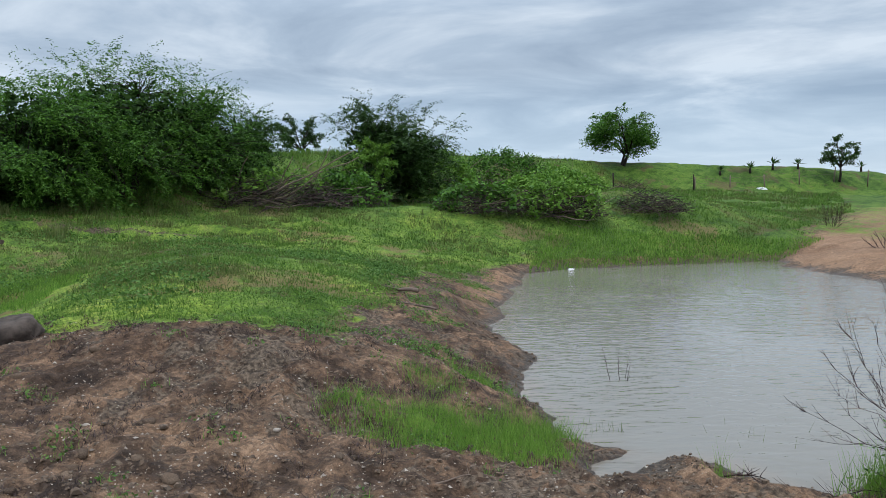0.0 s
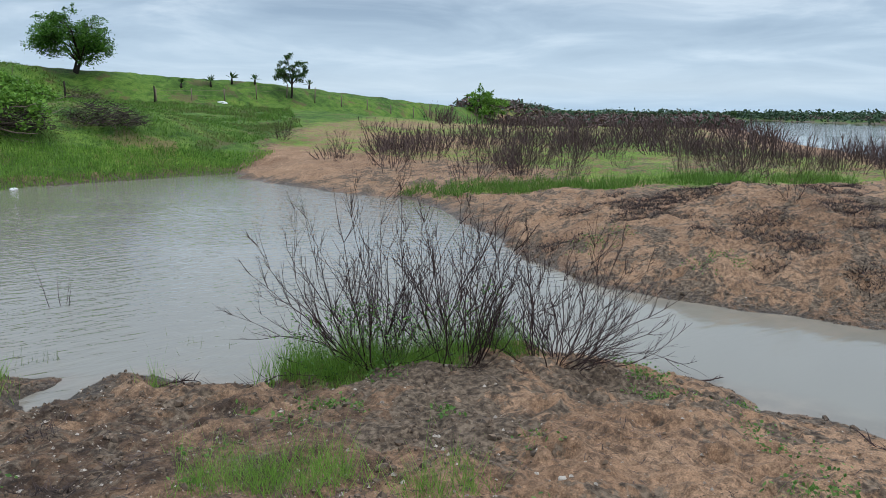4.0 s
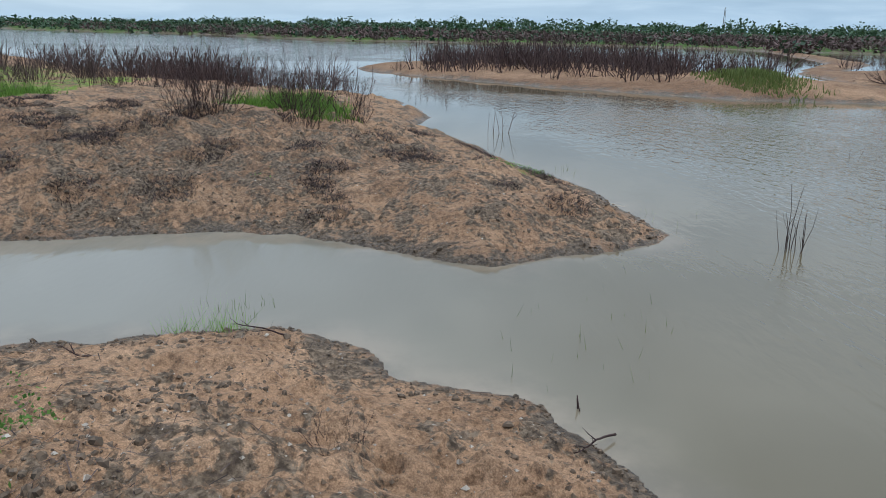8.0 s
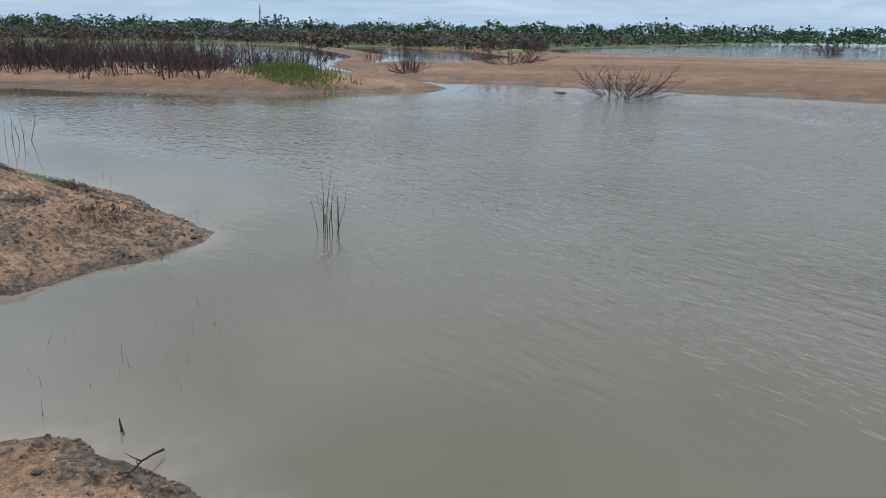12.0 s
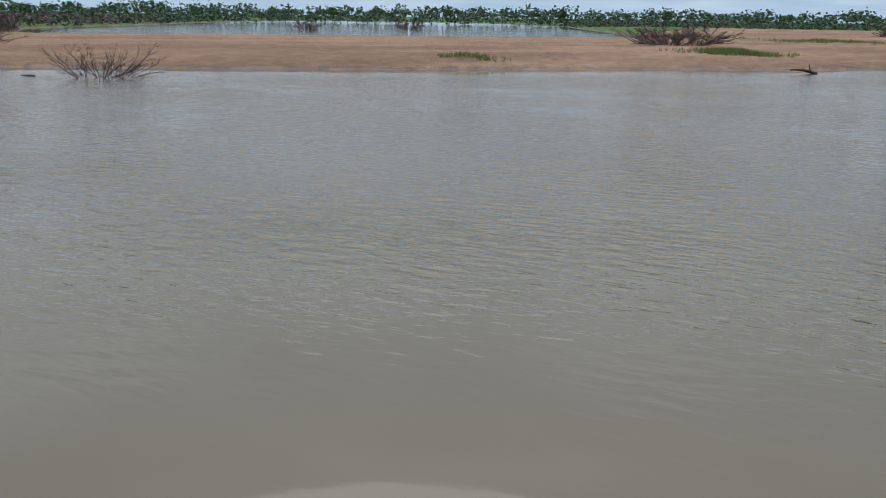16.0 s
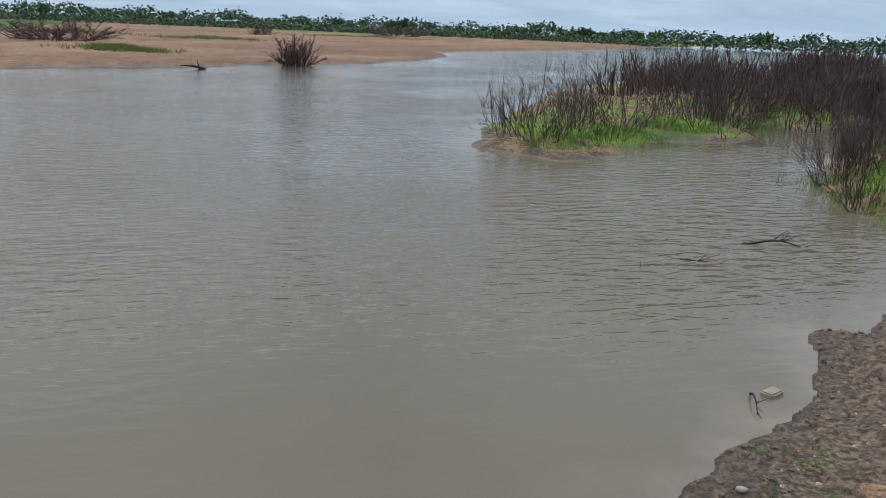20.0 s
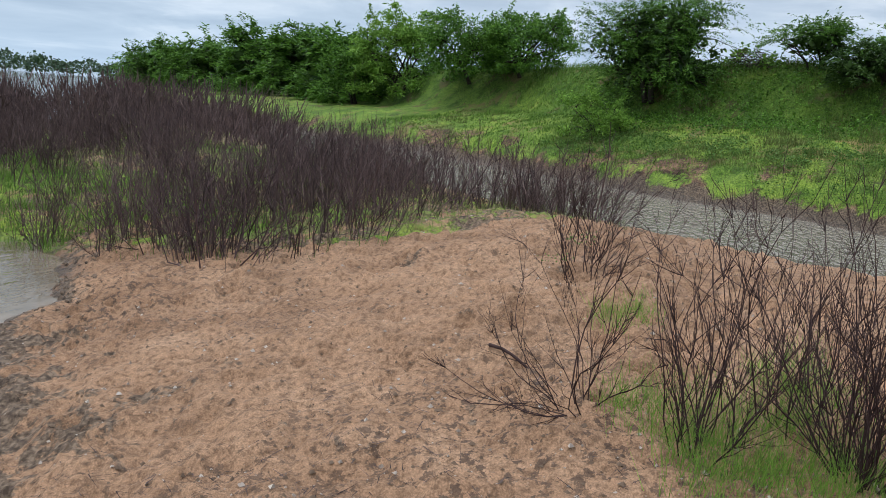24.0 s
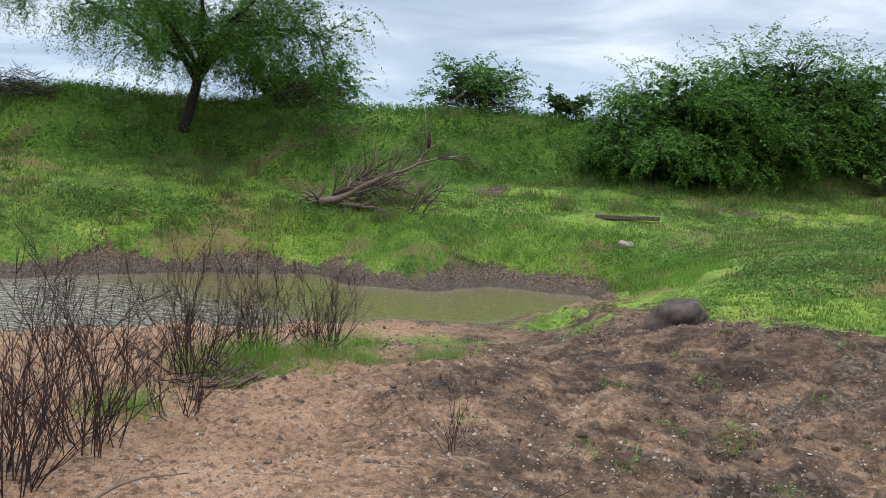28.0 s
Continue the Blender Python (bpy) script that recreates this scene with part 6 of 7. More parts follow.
def field(seed, poly, count, lo=0.05, green=None, far=None):
    """Random land points (n, 3) inside a polygon; green: keep where the turf is thick."""
    r = np.random.RandomState(seed)
    xs, ys = [p[0] for p in poly], [p[1] for p in poly]
    more = 26 if far else 3
    X, Y = r.uniform(min(xs), max(xs), count * more), r.uniform(min(ys), max(ys), count * more)
    ok = inside(X, Y, poly)
    if far:
        ok &= r.rand(len(X)) < np.clip((far / np.maximum(np.hypot(X, Y), 1)) ** 1.6, 0, 1)
    X, Y = X[ok], Y[ok]
    Z, D, G = land(X, Y, green is not None)
    ok = D > lo
    if green is not None:
        ok &= (G + 0.9 * fbm(X * 0.8, Y * 0.8, 21, 3)) > green
        ok &= fbm(X * 0.45, Y * 0.45, 31, 3) > -0.2 - 0.2 * r.rand(len(X))
    return np.stack([X, Y, Z - 0.005], -1)[ok][:count]


def stuff(name, data, mat, label, category, per=3):
    return tagged(part(name, quads_mesh(name, data, mat, per), None), label, category, kind="stuff")


def disc(seed, spots, count):
    r = np.random.RandomState(seed)
    out = []
    for x, y, rad in spots:
        k = max(4, int(count * rad * rad))
        a, q = r.uniform(0, 6.283, k), rad * np.sqrt(r.rand(k)) * r.uniform(0.7, 1.15, k)
        out.append(np.stack([x + q * np.cos(a), y + q * np.sin(a)], -1))
    XY = np.concatenate(out)
    Z, D, _ = land(XY[:, 0], XY[:, 1], False)
    return np.column_stack([XY, np.maximum(Z, -0.05)]), D


MEADOW = [(-4.6, 9.4), (-0.3, 7.6), (0.2, 12), (2.8, 22.4), (12, 25.8), (20, 36), (30, 56), (10, 60), (-10, 34), (-30, 10), (-36, -6), (-32, -15), (-24.6, -4.1), (-17.8, 5), (-13.4, 12), (-7.2, 13.2)]


def build_grass():
    p = field(701, MEADOW, 150000, 0.25, -0.05, 11)
    R = np.hypot(p[:, 0], p[:, 1])
    kind = fbm(p[:, 0] * 0.55, p[:, 1] * 0.55, 101, 4) + 0.35 * fbm(p[:, 0] * 3, p[:, 1] * 3, 103, 2)
    tall = 0.6 + 1.6 * np.clip(fbm(p[:, 0] * 0.9, p[:, 1] * 0.9, 105, 3) + 0.1, 0, 0.6)
    kind = kind + np.random.RandomState(709).normal(0, 0.12, len(kind))
    for flag, seed, mat, name, label in ((kind > -0.05, 702, M_GRASS, "meadow_grass", "short fresh green grass over the banks and meadow"), (kind <= -0.05, 704, M_GRASS_DULL, "yellowed_grass", "thin yellowish grass on the worn parts of the meadow")):
        q = p[flag]
        stuff(name, blades(seed, q, (0.035 + 0.0024 * R[flag]) * tall[flag], 0.0035 + 0.0008 * R[flag], 0.8, 2, 0.03), mat, label, "grass")
    q = field(703, MEADOW, 26000, 0.3, -0.1, 13)
    kind = fbm(q[:, 0] * 0.6, q[:, 1] * 0.6, 107, 4) + 0.3 * fbm(q[:, 0] * 2.5, q[:, 1] * 2.5, 109, 2)
    q = q[kind > 0.0 + 0.35 * np.random.RandomState(708).rand(len(q))]
    stuff("meadow_weeds", foliage(np.random.RandomState(704), q + [0, 0, 0.05], 0.055, 9, 0.06, -0.2, 0.6), M_HERB, "low leafy weeds among the grass", "weeds", 4)
    # scruffy weeds on the creek's far bank and round the heaps
    w = field(755, [(-26, -4.2), (-22.4, 0.8), (-18.8, 5.6), (-16.2, 9.6), (-14, 12.6), (-15.2, 13.4), (-18, 10.0), (-20.8, 6.2), (-24, 1.6), (-27.6, -3.0)], 5200, 0.4)
    kind = fbm(w[:, 0] * 0.8, w[:, 1] * 0.8, 111, 3)
    stuff("bank_weeds", foliage(np.random.RandomState(756), w[kind > -0.05] + [0, 0, 0.07], 0.085, 8, 0.1, -0.3, 0.45), M_HERB, "scruffy low weeds on the creek's bank", "weeds", 4)
    stuff("bank_straw", blades(757, w[kind < 0.1], 0.16, 0.016, 1.0, 4, 0.1), M_GRASS_DULL, "pale straggling grass on the creek's bank", "grass")
    tuft = field(705, [(-30, -4), (-36, 6), (-12, 30), (-2, 26), (-9, 17), (-17, 8)], 260, 0.8, 0.5)
    stuff("weed_tufts", blades(706, tuft, 0.32, 0.02, 0.7, 60, 0.16), M_GRASS_DULL, "taller pale weeds on the slope", "weeds")
    # tall fringe along the crest
    r0 = np.random.RandomState(751)
    f = []
    for (ax, ay, _), (bx, by, _) in zip(CREST[2:10], CREST[3:11]):
        k = int(60 * math.hypot(bx - ax, by - ay))
        t = r0.rand(k)
        f.append(np.stack([ax + t * (bx - ax) + r0.normal(0, 0.9, k), ay + t * (by - ay) + r0.normal(0, 0.9, k)], -1))
    f = np.concatenate(f)
    f = np.column_stack([f, land(f[:, 0], f[:, 1], False)[0]])
    stuff("crest_grass", blades(752, f, 0.3, 0.028, 0.7, 5, 0.1), M_GRASS, "tall fresh grass and weeds along the crest", "grass")
    slope = field(753, [(-33, -3), (-28.5, 6), (-24.2, 11.8), (-17, 19), (-12, 24), (-9.5, 23), (-14, 17.6), (-20.5, 11.6), (-24, 4.5), (-27, -3)], 6400, 0.8)
    stuff("slope_weeds", foliage(np.random.RandomState(754), slope + [0, 0, 0.08], 0.10, 9, 0.16, -0.2, 0.5), M_LEAF, "dense dark green weeds on the embankment's slope", "weeds", 4)
    # lush margin of the pond's far shore and the creek banks
    m = field(707, [(3.2, 22.6), (5, 23.8), (9.6, 24.7), (11.8, 25.2), (14, 27), (10, 27.5), (4.4, 26.5)], 9000, -0.2)
    stuff("shore_grass", blades(708, m, 0.15, 0.02, 0.5), M_GRASS_FRESH, "lush fresh grass along the pond's shore", "grass")
    c = field(709, [(-5, 11.2), (-7, 12.8), (-8, 13.8), (-9.8, 13.2), (-10.6, 11.8), (-11.8, 11.4), (-13.3, 11.9), (-14.6, 10.6), (-15.8, 11.6), (-13.6, 13.8), (-9, 15.8), (-5.4, 14)], 22000, 0.3)
    stuff("creek_grass", blades(710, c, 0.04 + 0.1 * np.random.RandomState(711).rand(len(c)), 0.012, 0.8), M_GRASS_FRESH, "fresh grass along the creek", "grass")
    # grass among the shrubs
    spots = [(0.62, 6.75, 0.42), (1.0, 7.1, 0.36), (0.2, 6.6, 0.3), (0.55, 8.0, 0.25), (0.2, 7.4, 0.25), (3.3, 5.1, 0.42), (3.75, 4.75, 0.4), (3.2, 5.15, 0.3), (4.2, 4.5, 0.3), (2.0, 3.4, 0.3), (2.35, 2.9, 0.22), (1.7, 3.6, 0.25), (2.2, 6.0, 0.12),
             (-4.0, 0.35, 0.45), (-4.3, -0.1, 0.35), (-3.7, 0.2, 0.3), (-4.5, 1.6, 0.35), (-5.6, 4.1, 0.5), (-5.3, 4.5, 0.4), (-5.1, 2.9, 0.3), (-5.8, 5.6, 0.3), (-5.2, 5.0, 0.3), (-4.7, 5.6, 0.3), (-5.6, -0.4, 0.25), (5.78, 1.5, 0.14), (5.7, 1.75, 0.1), (-3.6, 0.75, 0.3), (-4.6, 0.5, 0.3)]
    p, D = disc(711, spots, 800)
    hh = 0.05 + 0.2 * np.random.RandomState(713).rand(len(p)) ** 1.5
    stuff("tussock_grass", blades(712, p, hh, 0.0036, 0.9, 9, 0.05), M_GRASS_FRESH, "tufts of fresh grass round the shrubs", "grass")
    p, D = disc(727, [(-0.15, 6.15, 0.3), (0.25, 6.2, 0.4), (0.65, 6.3, 0.4), (0.95, 6.45, 0.3), (-0.4, 6.5, 0.3), (1.15, 6.75, 0.2)], 1100)
    stuff("lush_grass", blades(728, p, 0.05 + 0.13 * np.random.RandomState(729).rand(len(p)), 0.005, 0.8, 6, 0.06), M_GRASS_FRESH, "lush knee-low grass beside the pond", "grass")
    weeds = [(3.2, 5.25, 0.34), (3.5, 5.05, 0.3), (3.0, 5.4, 0.22), (3.9, 4.7, 0.28), (4.15, 4.45, 0.2), (-5.5, 4.2, 0.2)]
    p, D = disc(725, weeds, 500)
    stuff("tall_weeds", blades(726, p, 0.3, 0.006, 0.6, 8, 0.05), M_GRASS_FRESH, "tall thin weeds growing through the shrubs", "weeds")
    far = [(12.3, 14.4, 0.9), (12.9, 12.8, 1.1), (13.8, 11.6, 1.0), (15.5, 10.2, 1.2), (17, 8.6, 1.0), (14.6, 3.0, 0.8), (15.6, 2.6, 1.0), (17.2, 2.6, 0.9), (19, 3.0, 0.8), (13.4, 1.7, 0.5), (12.0, 15.8, 0.5)]
    p, D = disc(713, far, 190)
    p = p[D > 0.02]
    stuff("bar_grass", blades(714, p, 0.08 + 0.24 * np.random.RandomState(1).rand(len(p)) ** 2, 0.014, 0.8, 9, 0.05), M_GRASS, "green grass under the shrubs of the sand bar", "grass")
    marsh = [(-8.6, -7.4, 0.9), (-8.8, -8.6, 0.8), (-9.6, -6.4, 1.1), (-10.4, -8.2, 1.3), (-11.5, -10, 1.2), (-12.5, -12, 1.0), (-9.4, -10, 0.9), (-7.0, -14.2, 0.8), (-6.2, -13.9, 0.6), (-8.6, -15.0, 1.0), (-10.5, -16.4, 1.0), (-13, -17.6, 1.2), (-16, -20, 1.3), (-9.0, -5.0, 0.7), (-13.5, -6.5, 1.2), (-16, -9.5, 1.2), (-20, -22.5, 1.2)]
    p, D = disc(715, marsh, 150)
    stuff("marsh_grass", blades(716, p, 0.06 + 0.22 * np.random.RandomState(2).rand(len(p)) ** 2, 0.010, 0.8, 9, 0.07), M_GRASS, "green marsh grass flooded at its foot", "grass")
    m1 = field(717, SPIT_NEAR, 9000, 0.1)
    stuff("spit_grass", blades(718, m1, 0.16, 0.008, 0.7), M_GRASS_DULL, "thin dull grass among the shrubs of the spit", "grass")
    # sparse reeds in the shallows
    r = np.random.RandomState(719)
    reeds = []
    for x, y, s, k in [(6.25, 1.5, 0.22, 60), (5.6, -0.6, 0.4, 14), (6.4, -1.3, 0.4, 12), (5.4, -1.1, 0.25, 8), (2.2, 12, 0.5, 22), (3.5, 11.4, 0.8, 30), (2.0, 9, 0.3, 12), (1.6, 7.4, 0.2, 40), (4.4, 7.5, 0.5, 14), (9.2, -0.9 - 4, 0.5, 14), (6.0, 23.9, 2.2, 160), (9.5, 24.6, 1.6, 120), (3.0, 7.0, 0.4, 10), (12.6, -2.1, 0.3, 14), (9.5, -2.6, 0.3, 10)]:
        reeds.append(np.column_stack([r.normal(x, s, k), r.normal(y, s * 0.7, k), np.full(k, -0.03)]))
    stuff("reeds", blades(720, np.concatenate(reeds), 0.13, 0.005, 0.5), M_GRASS_DULL, "thin reeds standing in the shallows", "reeds")
    # creeping herbs on damp mud
    h = [(-0.3, 8.6, 0.3), (0.0, 9.6, 0.3), (-0.2, 11.4, 0.4), (0.3, 12.4, 0.35), (0.5, 14.6, 0.4), (0.2, 15.6, 0.5), (1.0, 17.6, 0.5), (1.5, 19.6, 0.6), (-0.4, 6.6, 0.25), (0.1, 5.9, 0.25), (-6.4, 10.0, 0.4), (-5.2, 9.0, 0.35), (-4.6, 7.6, 0.25), (-6.6, 8.4, 0.3), (4.25, 2.3, 0.22), (3.95, 2.05, 0.16), (3.8, 1.85, 0.16), (3.6, 1.75, 0.12), (4.5, 2.6, 0.2), (4.7, 3.3, 0.2), (4.9, 3.7, 0.22), (5.1, 4.0, 0.2), (4.4, 3.4, 0.15), (-2.6, -3.0, 0.25), (-2.9, -3.4, 0.2), (-2.2, -2.9, 0.18), (-5.5, 4.35, 0.25), (-5.55, 5.5, 0.28), (-6.2, 6.3, 0.3), (-7.5, -0.9, 0.2), (-6.9, -1.0, 0.16), (11.5, -1.2, 0.4), (12.2, -1.1, 0.4), (0.4, 9.2, 0.2), (0.2, 10.8, 0.3), (-0.2, 13.5, 0.5), (-1.0, 8.0, 0.35), (-3.8, 8.7, 0.3), (9.8, 2.0, 0.15), (8.6, 5.5, 0.4), (8.8, 7.4, 0.5), (5.4, 4.4, 0.15)]
    p, D = disc(721, h, 300)
    stuff("creeping_herbs", foliage(np.random.RandomState(722), p + [0, 0, 0.025], 0.022, 6, 0.03, -0.1, 0.85), M_HERB, "small round-leaved herbs creeping over damp mud", "herbs", 4)
    # dead tufts and sprouts on the bare soil by the meadow
    r = np.random.RandomState(741)
    dead = np.column_stack([r.uniform(-4.2, 1.4, 150), r.uniform(3.6, 9.5, 150), r.uniform(0.05, 0.2, 150)])
    p, D = disc(742, dead, 3200)
    stuff("dead_tufts", blades(743, p[D > 0.2], 0.045, 0.006, 2.2), M_BRUSH, "dark withered tufts strewn over trodden soil", "dead herbs")
    live = np.concatenate([np.column_stack([r.uniform(-4.0, 1.0, 60), r.uniform(4.2, 9.5, 60), r.uniform(0.05, 0.16, 60)]), np.column_stack([r.uniform(-1.6, 1.6, 70), r.uniform(8.2, 20, 70), r.uniform(0.1, 0.45, 70)]), np.column_stack([r.uniform(1.2, 5.2, 34), r.uniform(1.5, 5.0, 34), r.uniform(0.06, 0.18, 34)])])
    p, D = disc(744, live, 420)
    p = p[D > 0.1]
    stuff("sprouts", foliage(np.random.RandomState(745), p + [0, 0, 0.02], 0.03, 5, 0.03, -0.2, 0.6), M_HERB, "small green sprouts on trodden soil", "herbs", 4)
    stuff("thin_grass", blades(746, p[::2], 0.07, 0.004, 0.9, 4, 0.04), M_GRASS_FRESH, "thin young grass on trodden soil", "grass")
    # leafy weeds that fill the shrub beside the pond
    p, D = disc(747, [(3.15, 5.2, 0.36), (3.45, 5.05, 0.36), (3.8, 4.75, 0.32), (3.3, 5.0, 0.26), (4.1, 4.5, 0.24), (3.4, 4.75, 0.25)], 380)
    p[:, 2] += np.random.RandomState(748).uniform(0.02, 0.46, len(p))
    stuff("leafy_weeds", foliage(np.random.RandomState(749), p, 0.035, 7, 0.05, -0.3, 0.4), M_HERB, "leafy green weeds growing up through the shrub", "weeds", 4)
    # dark dead mats on the sand bar
    mats = [(9.9, 7.6, 0.5), (10.6, 7.9, 0.6), (11.4, 8.0, 0.6), (10.2, 5.9, 0.4), (11.3, 5.2, 0.5), (12.1, 6.1, 0.4), (10.6, 4.6, 0.35), (9.4, 6.2, 0.25), (9.6, 5.0, 0.3), (10.8, 2.75, 0.25), (11.4, 3.7, 0.3), (9.2, 4.0, 0.3), (9.3, 3.0, 0.35), (10.2, 1.3, 0.3), (11.2, 0.4, 0.4), (13.1, -0.6, 0.35), (11.5, -1.4, 0.25), (12.2, 4.7, 0.3), (13.2, 4.9, 0.3), (13.5, 6.6, 0.5), (12.3, 7.4, 0.5), (9.0, -1.4, 0.3), (8.6, 8.2, 0.3)]
    rm = np.random.RandomState(727)
    while len(mats) < 75:
        x, y = rm.uniform(8.6, 14.5), rm.uniform(-1.6, 9.5)
        mats.append((x, y, rm.uniform(0.08, 0.35)))
    p, D = disc(723, mats, 4200)
    stuff("dead_mats", blades(724, p[D > 0.15], 0.05, 0.010, 2.4), M_BRUSH, "flat mats of dead brown herbs on the sand", "dead herbs")


def build_gravel():
    r = np.random.RandomState(731)
    n = 90000
    a, q = r.uniform(0, 6.283, n), r.uniform(3.0, 10.0, n)
    X, Y = q * np.sin(a), q * np.cos(a)
    keep = (r.rand(n) < np.where((Y > 1.5) & (X < 2.2), 1.0, 0.45)) & (r.rand(n) < 4.0 / q + 0.25)
    X, Y = X[keep], Y[keep]
    Z, D, G = land(X, Y)
    ok = (D > 0.15) & (G < 0.2)
    X, Y, Z = X[ok], Y[ok], Z[ok]
    oct_v = np.array([(1, 0, 0), (0, 1, 0), (-1, 0, 0), (0, -1, 0), (0, 0, 0.8), (0.1, 0, -0.5)])
    oct_f = np.array([(0, 1, 4), (1, 2, 4), (2, 3, 4), (3, 0, 4)])
    s = 0.0035 + 0.016 * r.rand(len(X)) ** 3.5
    V = oct_v[None] * (s[:, None, None] * r.uniform(0.6, 1.4, (len(X), 6, 1))) + np.stack([X, Y, Z], -1)[:, None]
    pale = r.rand(len(X)) < 0.28
    for flag, mat, name, label in ((pale, M_PALE, "pale_gravel", "scattered pale pebbles on soil and sand"), (~pale, M_STONE, "brown_gravel", "scattered brown gravel on soil and sand")):
        T = V[flag][:, oct_f].reshape(-1, 3, 3)
        stuff(name, T, mat, label, "gravel")
    # clods of trodden mud along the shores
    n = 85000
    a, q = r.uniform(0, 6.283, n), r.uniform(3.0, 13, n)
    X, Y = q * np.sin(a), q * np.cos(a)
    Z, D, G = land(X, Y)
    ok = (D > 0.02) & (G < 0.1) & ((D < 0.15 + 0.5 * r.rand(n) ** 2) | ((fbm(X * 0.9, Y * 0.9, 61, 3) > 0.12 + 0.25 * r.rand(n)) & ((X > 2 * r.rand(n)) | (Y > 3.2 + 3 * r.rand(n)))) | ((Y > 3) & (X < 1.5) & (r.rand(n) < 0.3)))
    X, Y, Z = X[ok], Y[ok], Z[ok]
    s = 0.006 + 0.02 * r.rand(len(X)) ** 3
    w = np.arange(6) * math.pi / 3
    dome_v = np.concatenate([np.stack([np.cos(w), np.sin(w), 0 * w - 0.3], -1), np.stack([0.7 * np.cos(w + 0.5), 0.7 * np.sin(w + 0.5), 0 * w + 0.5], -1), [(0, 0, 0.8)]])
    dome_f = np.array([t for i in range(6) for t in ((i, (i + 1) % 6, 6 + i), ((i + 1) % 6, 6 + (i + 1) % 6, 6 + i), (6 + i, 6 + (i + 1) % 6, 12))])
    V = dome_v[None] * (s[:, None, None] * r.uniform(0.7, 1.35, (len(X), 13, 1))) * r.uniform(0.7, 1.5, (len(X), 1, 3)) + np.stack([X, Y, Z], -1)[:, None]
    stuff("mud_clods", V[:, dome_f].reshape(-1, 3, 3), M_MUDCLOD, "dark clods of trodden mud", "mud")


def build_litter():
    """Short dead twigs and straws lying flat on bare ground."""
    r = np.random.RandomState(735)
    n = 60000
    a, q = r.uniform(0, 6.283, n), r.uniform(3.2, 13.5, n)
    X, Y = q * np.sin(a), q * np.cos(a)
    Z, D, G = land(X, Y)
    ok = (D > 0.1) & (G < 0.3) & (fbm(X * 0.7, Y * 0.7, 63, 3) > -0.12 + 0.3 * r.rand(n))
    P = np.stack([X, Y, Z + 0.006], -1)[ok]
    k = len(P)
    b = r.uniform(0, 6.283, k)
    d = np.stack([np.cos(b), np.sin(b), r.normal(0, 0.12, k)], -1)
    w = np.stack([-np.sin(b), np.cos(b), 0 * b], -1)
    L = (0.015 + 0.09 * r.rand(k) ** 2)[:, None]
    t = (0.0012 + 0.0022 * r.rand(k))[:, None]
    stuff("plant_litter", np.stack([P - d * L - w * t, P + d * L, P - d * L + w * t], 1), M_BRUSH, "short dead twigs and straws strewn over bare ground", "litter")


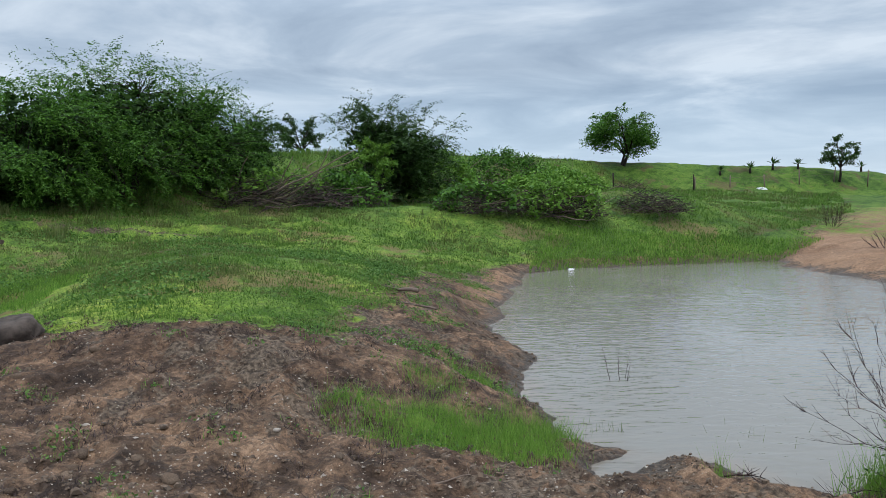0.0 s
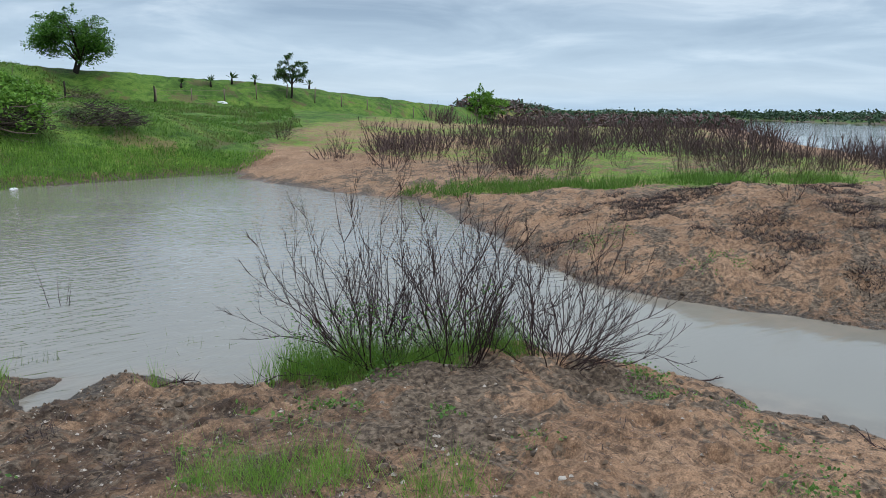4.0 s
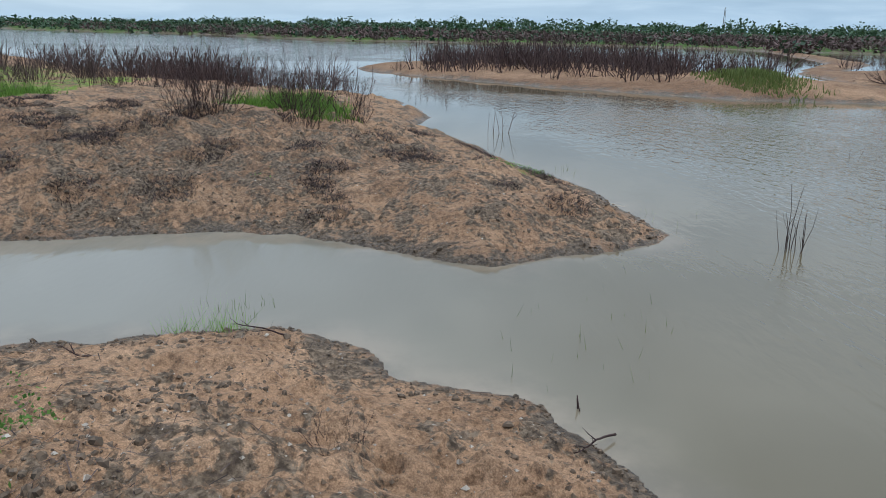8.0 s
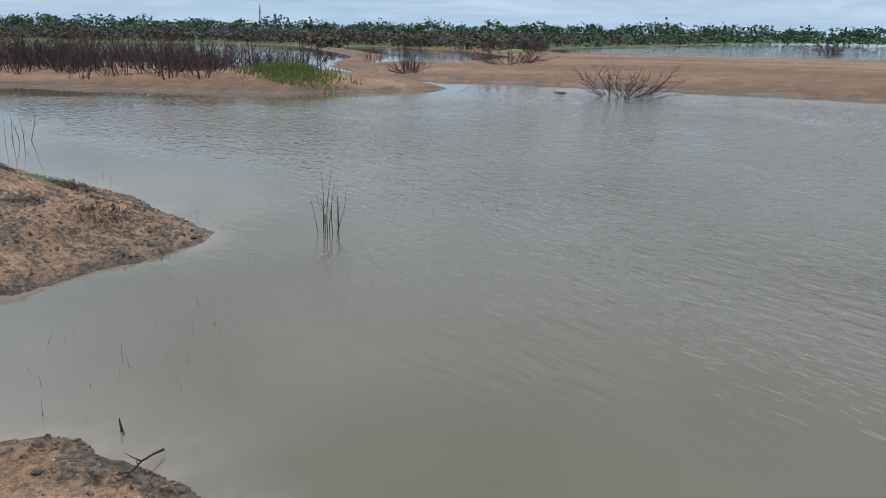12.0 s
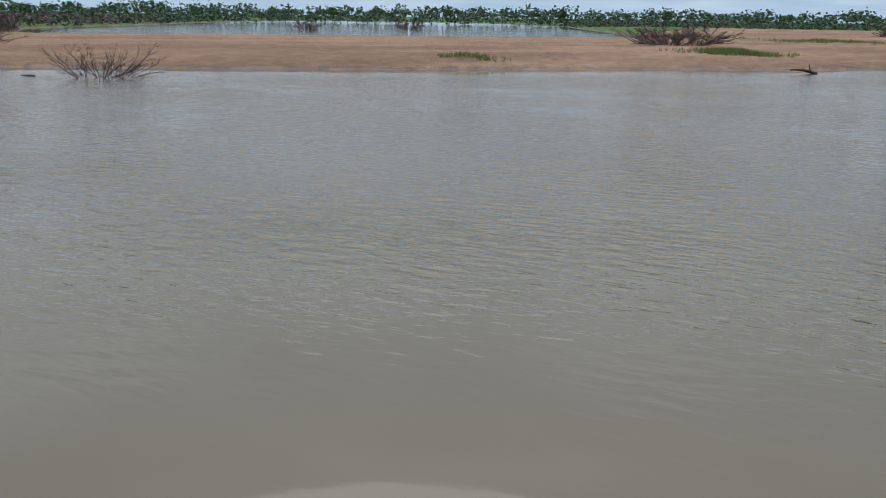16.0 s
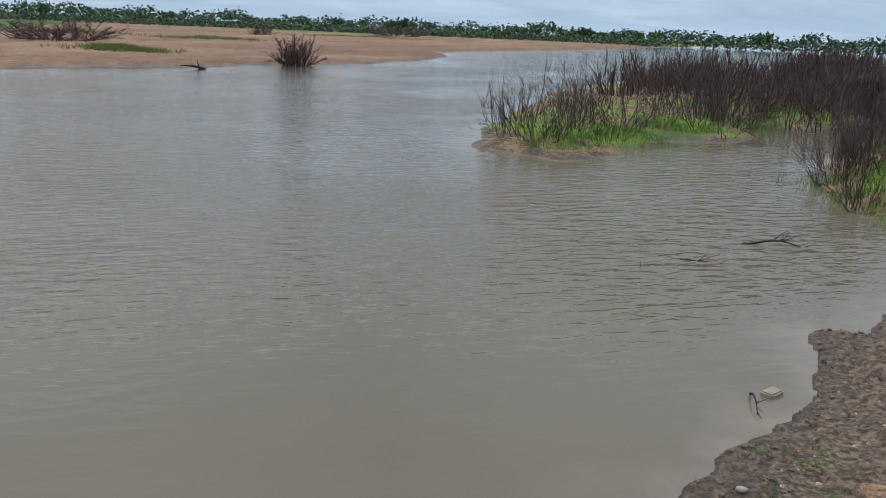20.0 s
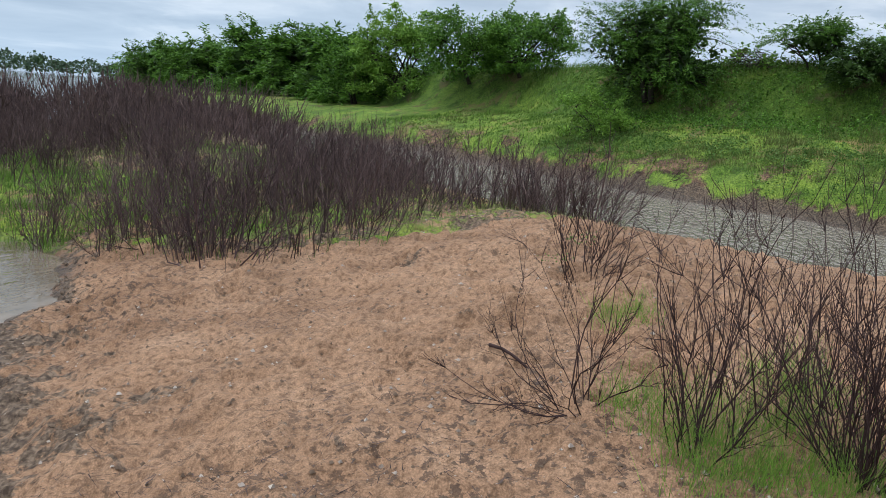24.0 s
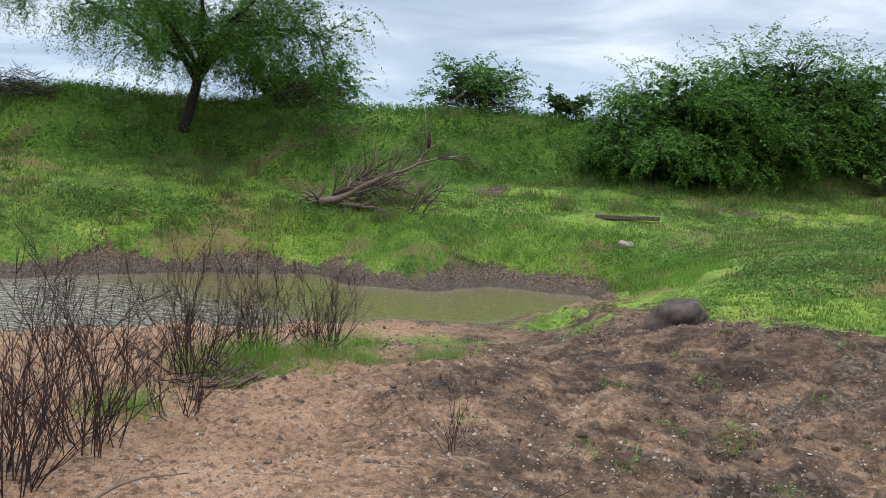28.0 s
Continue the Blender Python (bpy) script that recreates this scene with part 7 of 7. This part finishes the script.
def build_far():
    r = np.random.RandomState(741)
    # woods on the far plain: a belt of crowns that merge, and single trees over it
    n = 16000
    az, q = np.radians(r.uniform(38, 262, n)), r.uniform(215, 275, n)
    top = 2.0 + 2.2 * np.clip(0.5 + 1.3 * fbm(np.degrees(az) * 0.9, q * 0.02, 81, 3), 0, 1) + 0.004 * (q - 215)
    top = top * np.clip(0.42 + (np.degrees(az) - 72) / 40, 0.42, 1)
    belt = np.stack([q * np.sin(az), q * np.cos(az), 0.7 + top * r.rand(n)], -1)
    stuff("wood_belt", foliage(r, belt, 0.75, 5, 0.55, 0.0, 0.9), M_FAR_LEAF, "belt of distant green woods along the horizon", "woods", 4)
    C = []
    for k in range(240):
        az, q = radians(r.uniform(38, 262)), r.uniform(220, 420)
        h = r.uniform(1.3, 2.2) * (1.5 if r.rand() < 0.12 else 1.0)
        low = min(max(0.45 + (math.degrees(az) - 72) / 40, 0.45), 1.0)
        h *= low
        w = h * r.uniform(1.3, 2.3)
        m = 60
        d = r.normal(0, 1, (m, 3))
        d *= (r.rand(m) ** 0.4 / np.linalg.norm(d, axis=1))[:, None]
        C.append(np.stack([q * math.sin(az) + d[:, 0] * w * 0.5, q * math.cos(az) + d[:, 1] * w * 0.5, 0.5 + 1.8 * low + h * 0.4 + d[:, 2] * h * 0.5], -1))
    stuff("far_trees", foliage(r, np.concatenate(C), 0.6, 4, 0.25, 0.0, 0.85), M_LEAF_DARK_AND_SHADE, "distant dark round trees above the woods", "trees", 4)
    # continuous scrub under them
    n = 30000
    az, q = np.radians(r.uniform(40, 240, n)), 90 + 140 * r.rand(n) ** 1.2
    X, Y = q * np.sin(az), q * np.cos(az)
    Z, D, _ = land(X, Y, False)
    ok = (D > 0.5) & (inside(X, Y, SOUTH_BANK) | (Y > 0)) & ((np.degrees(az) < 165) | (q > 190))
    P = np.stack([X, Y, Z + 0.4], -1)[ok]
    half = r.rand(len(P)) < np.clip((np.hypot(P[:, 0], P[:, 1]) - 90) / 160, 0.15, 0.8)
    stuff("far_scrub", foliage(r, P[half], 0.7, 7, 0.5, 0.0, 0.8), M_FAR_LEAF, "distant low green scrub on the plain", "scrub", 4)
    stuff("far_dry_scrub", foliage(r, P[~half], 0.8, 9, 0.55, -0.3, 0.3), M_TWIG, "distant dry brown scrub on the plain", "scrub", 4)
    # green cushions on the sand banks
    for x, y, s, k in [(3.5, -45.2, 1.1, 420), (29.6, -11.4, 1.2, 500), (-1.6, -73, 2.2, 260), (10, -80, 2.5, 240), (-24, -120, 5, 260), (13.5, -33.8, 0.7, 60)]:
        u = r.normal(0, 1, (k, 2)) * [s, s * 0.6]
        z = land(x + u[:, 0], y + u[:, 1], False)[0]
        bump_z = 0.2 * np.exp(-(u[:, 0] / s) ** 2 - (u[:, 1] / (0.7 * s)) ** 2)
        pts = np.column_stack([x + u[:, 0], y + u[:, 1], z + bump_z * 0.8])
        tagged(part("green_cushion", quads_mesh("green_cushion", blades(int(abs(x) * 10), pts, 0.22, 0.05, 0.8, 5, 0.15), M_GRASS_DULL, 3), None), "cushion of bright green grass on a sand bank", "grass clump", kind="stuff")


build_grass()
build_gravel()
build_litter()
build_far()
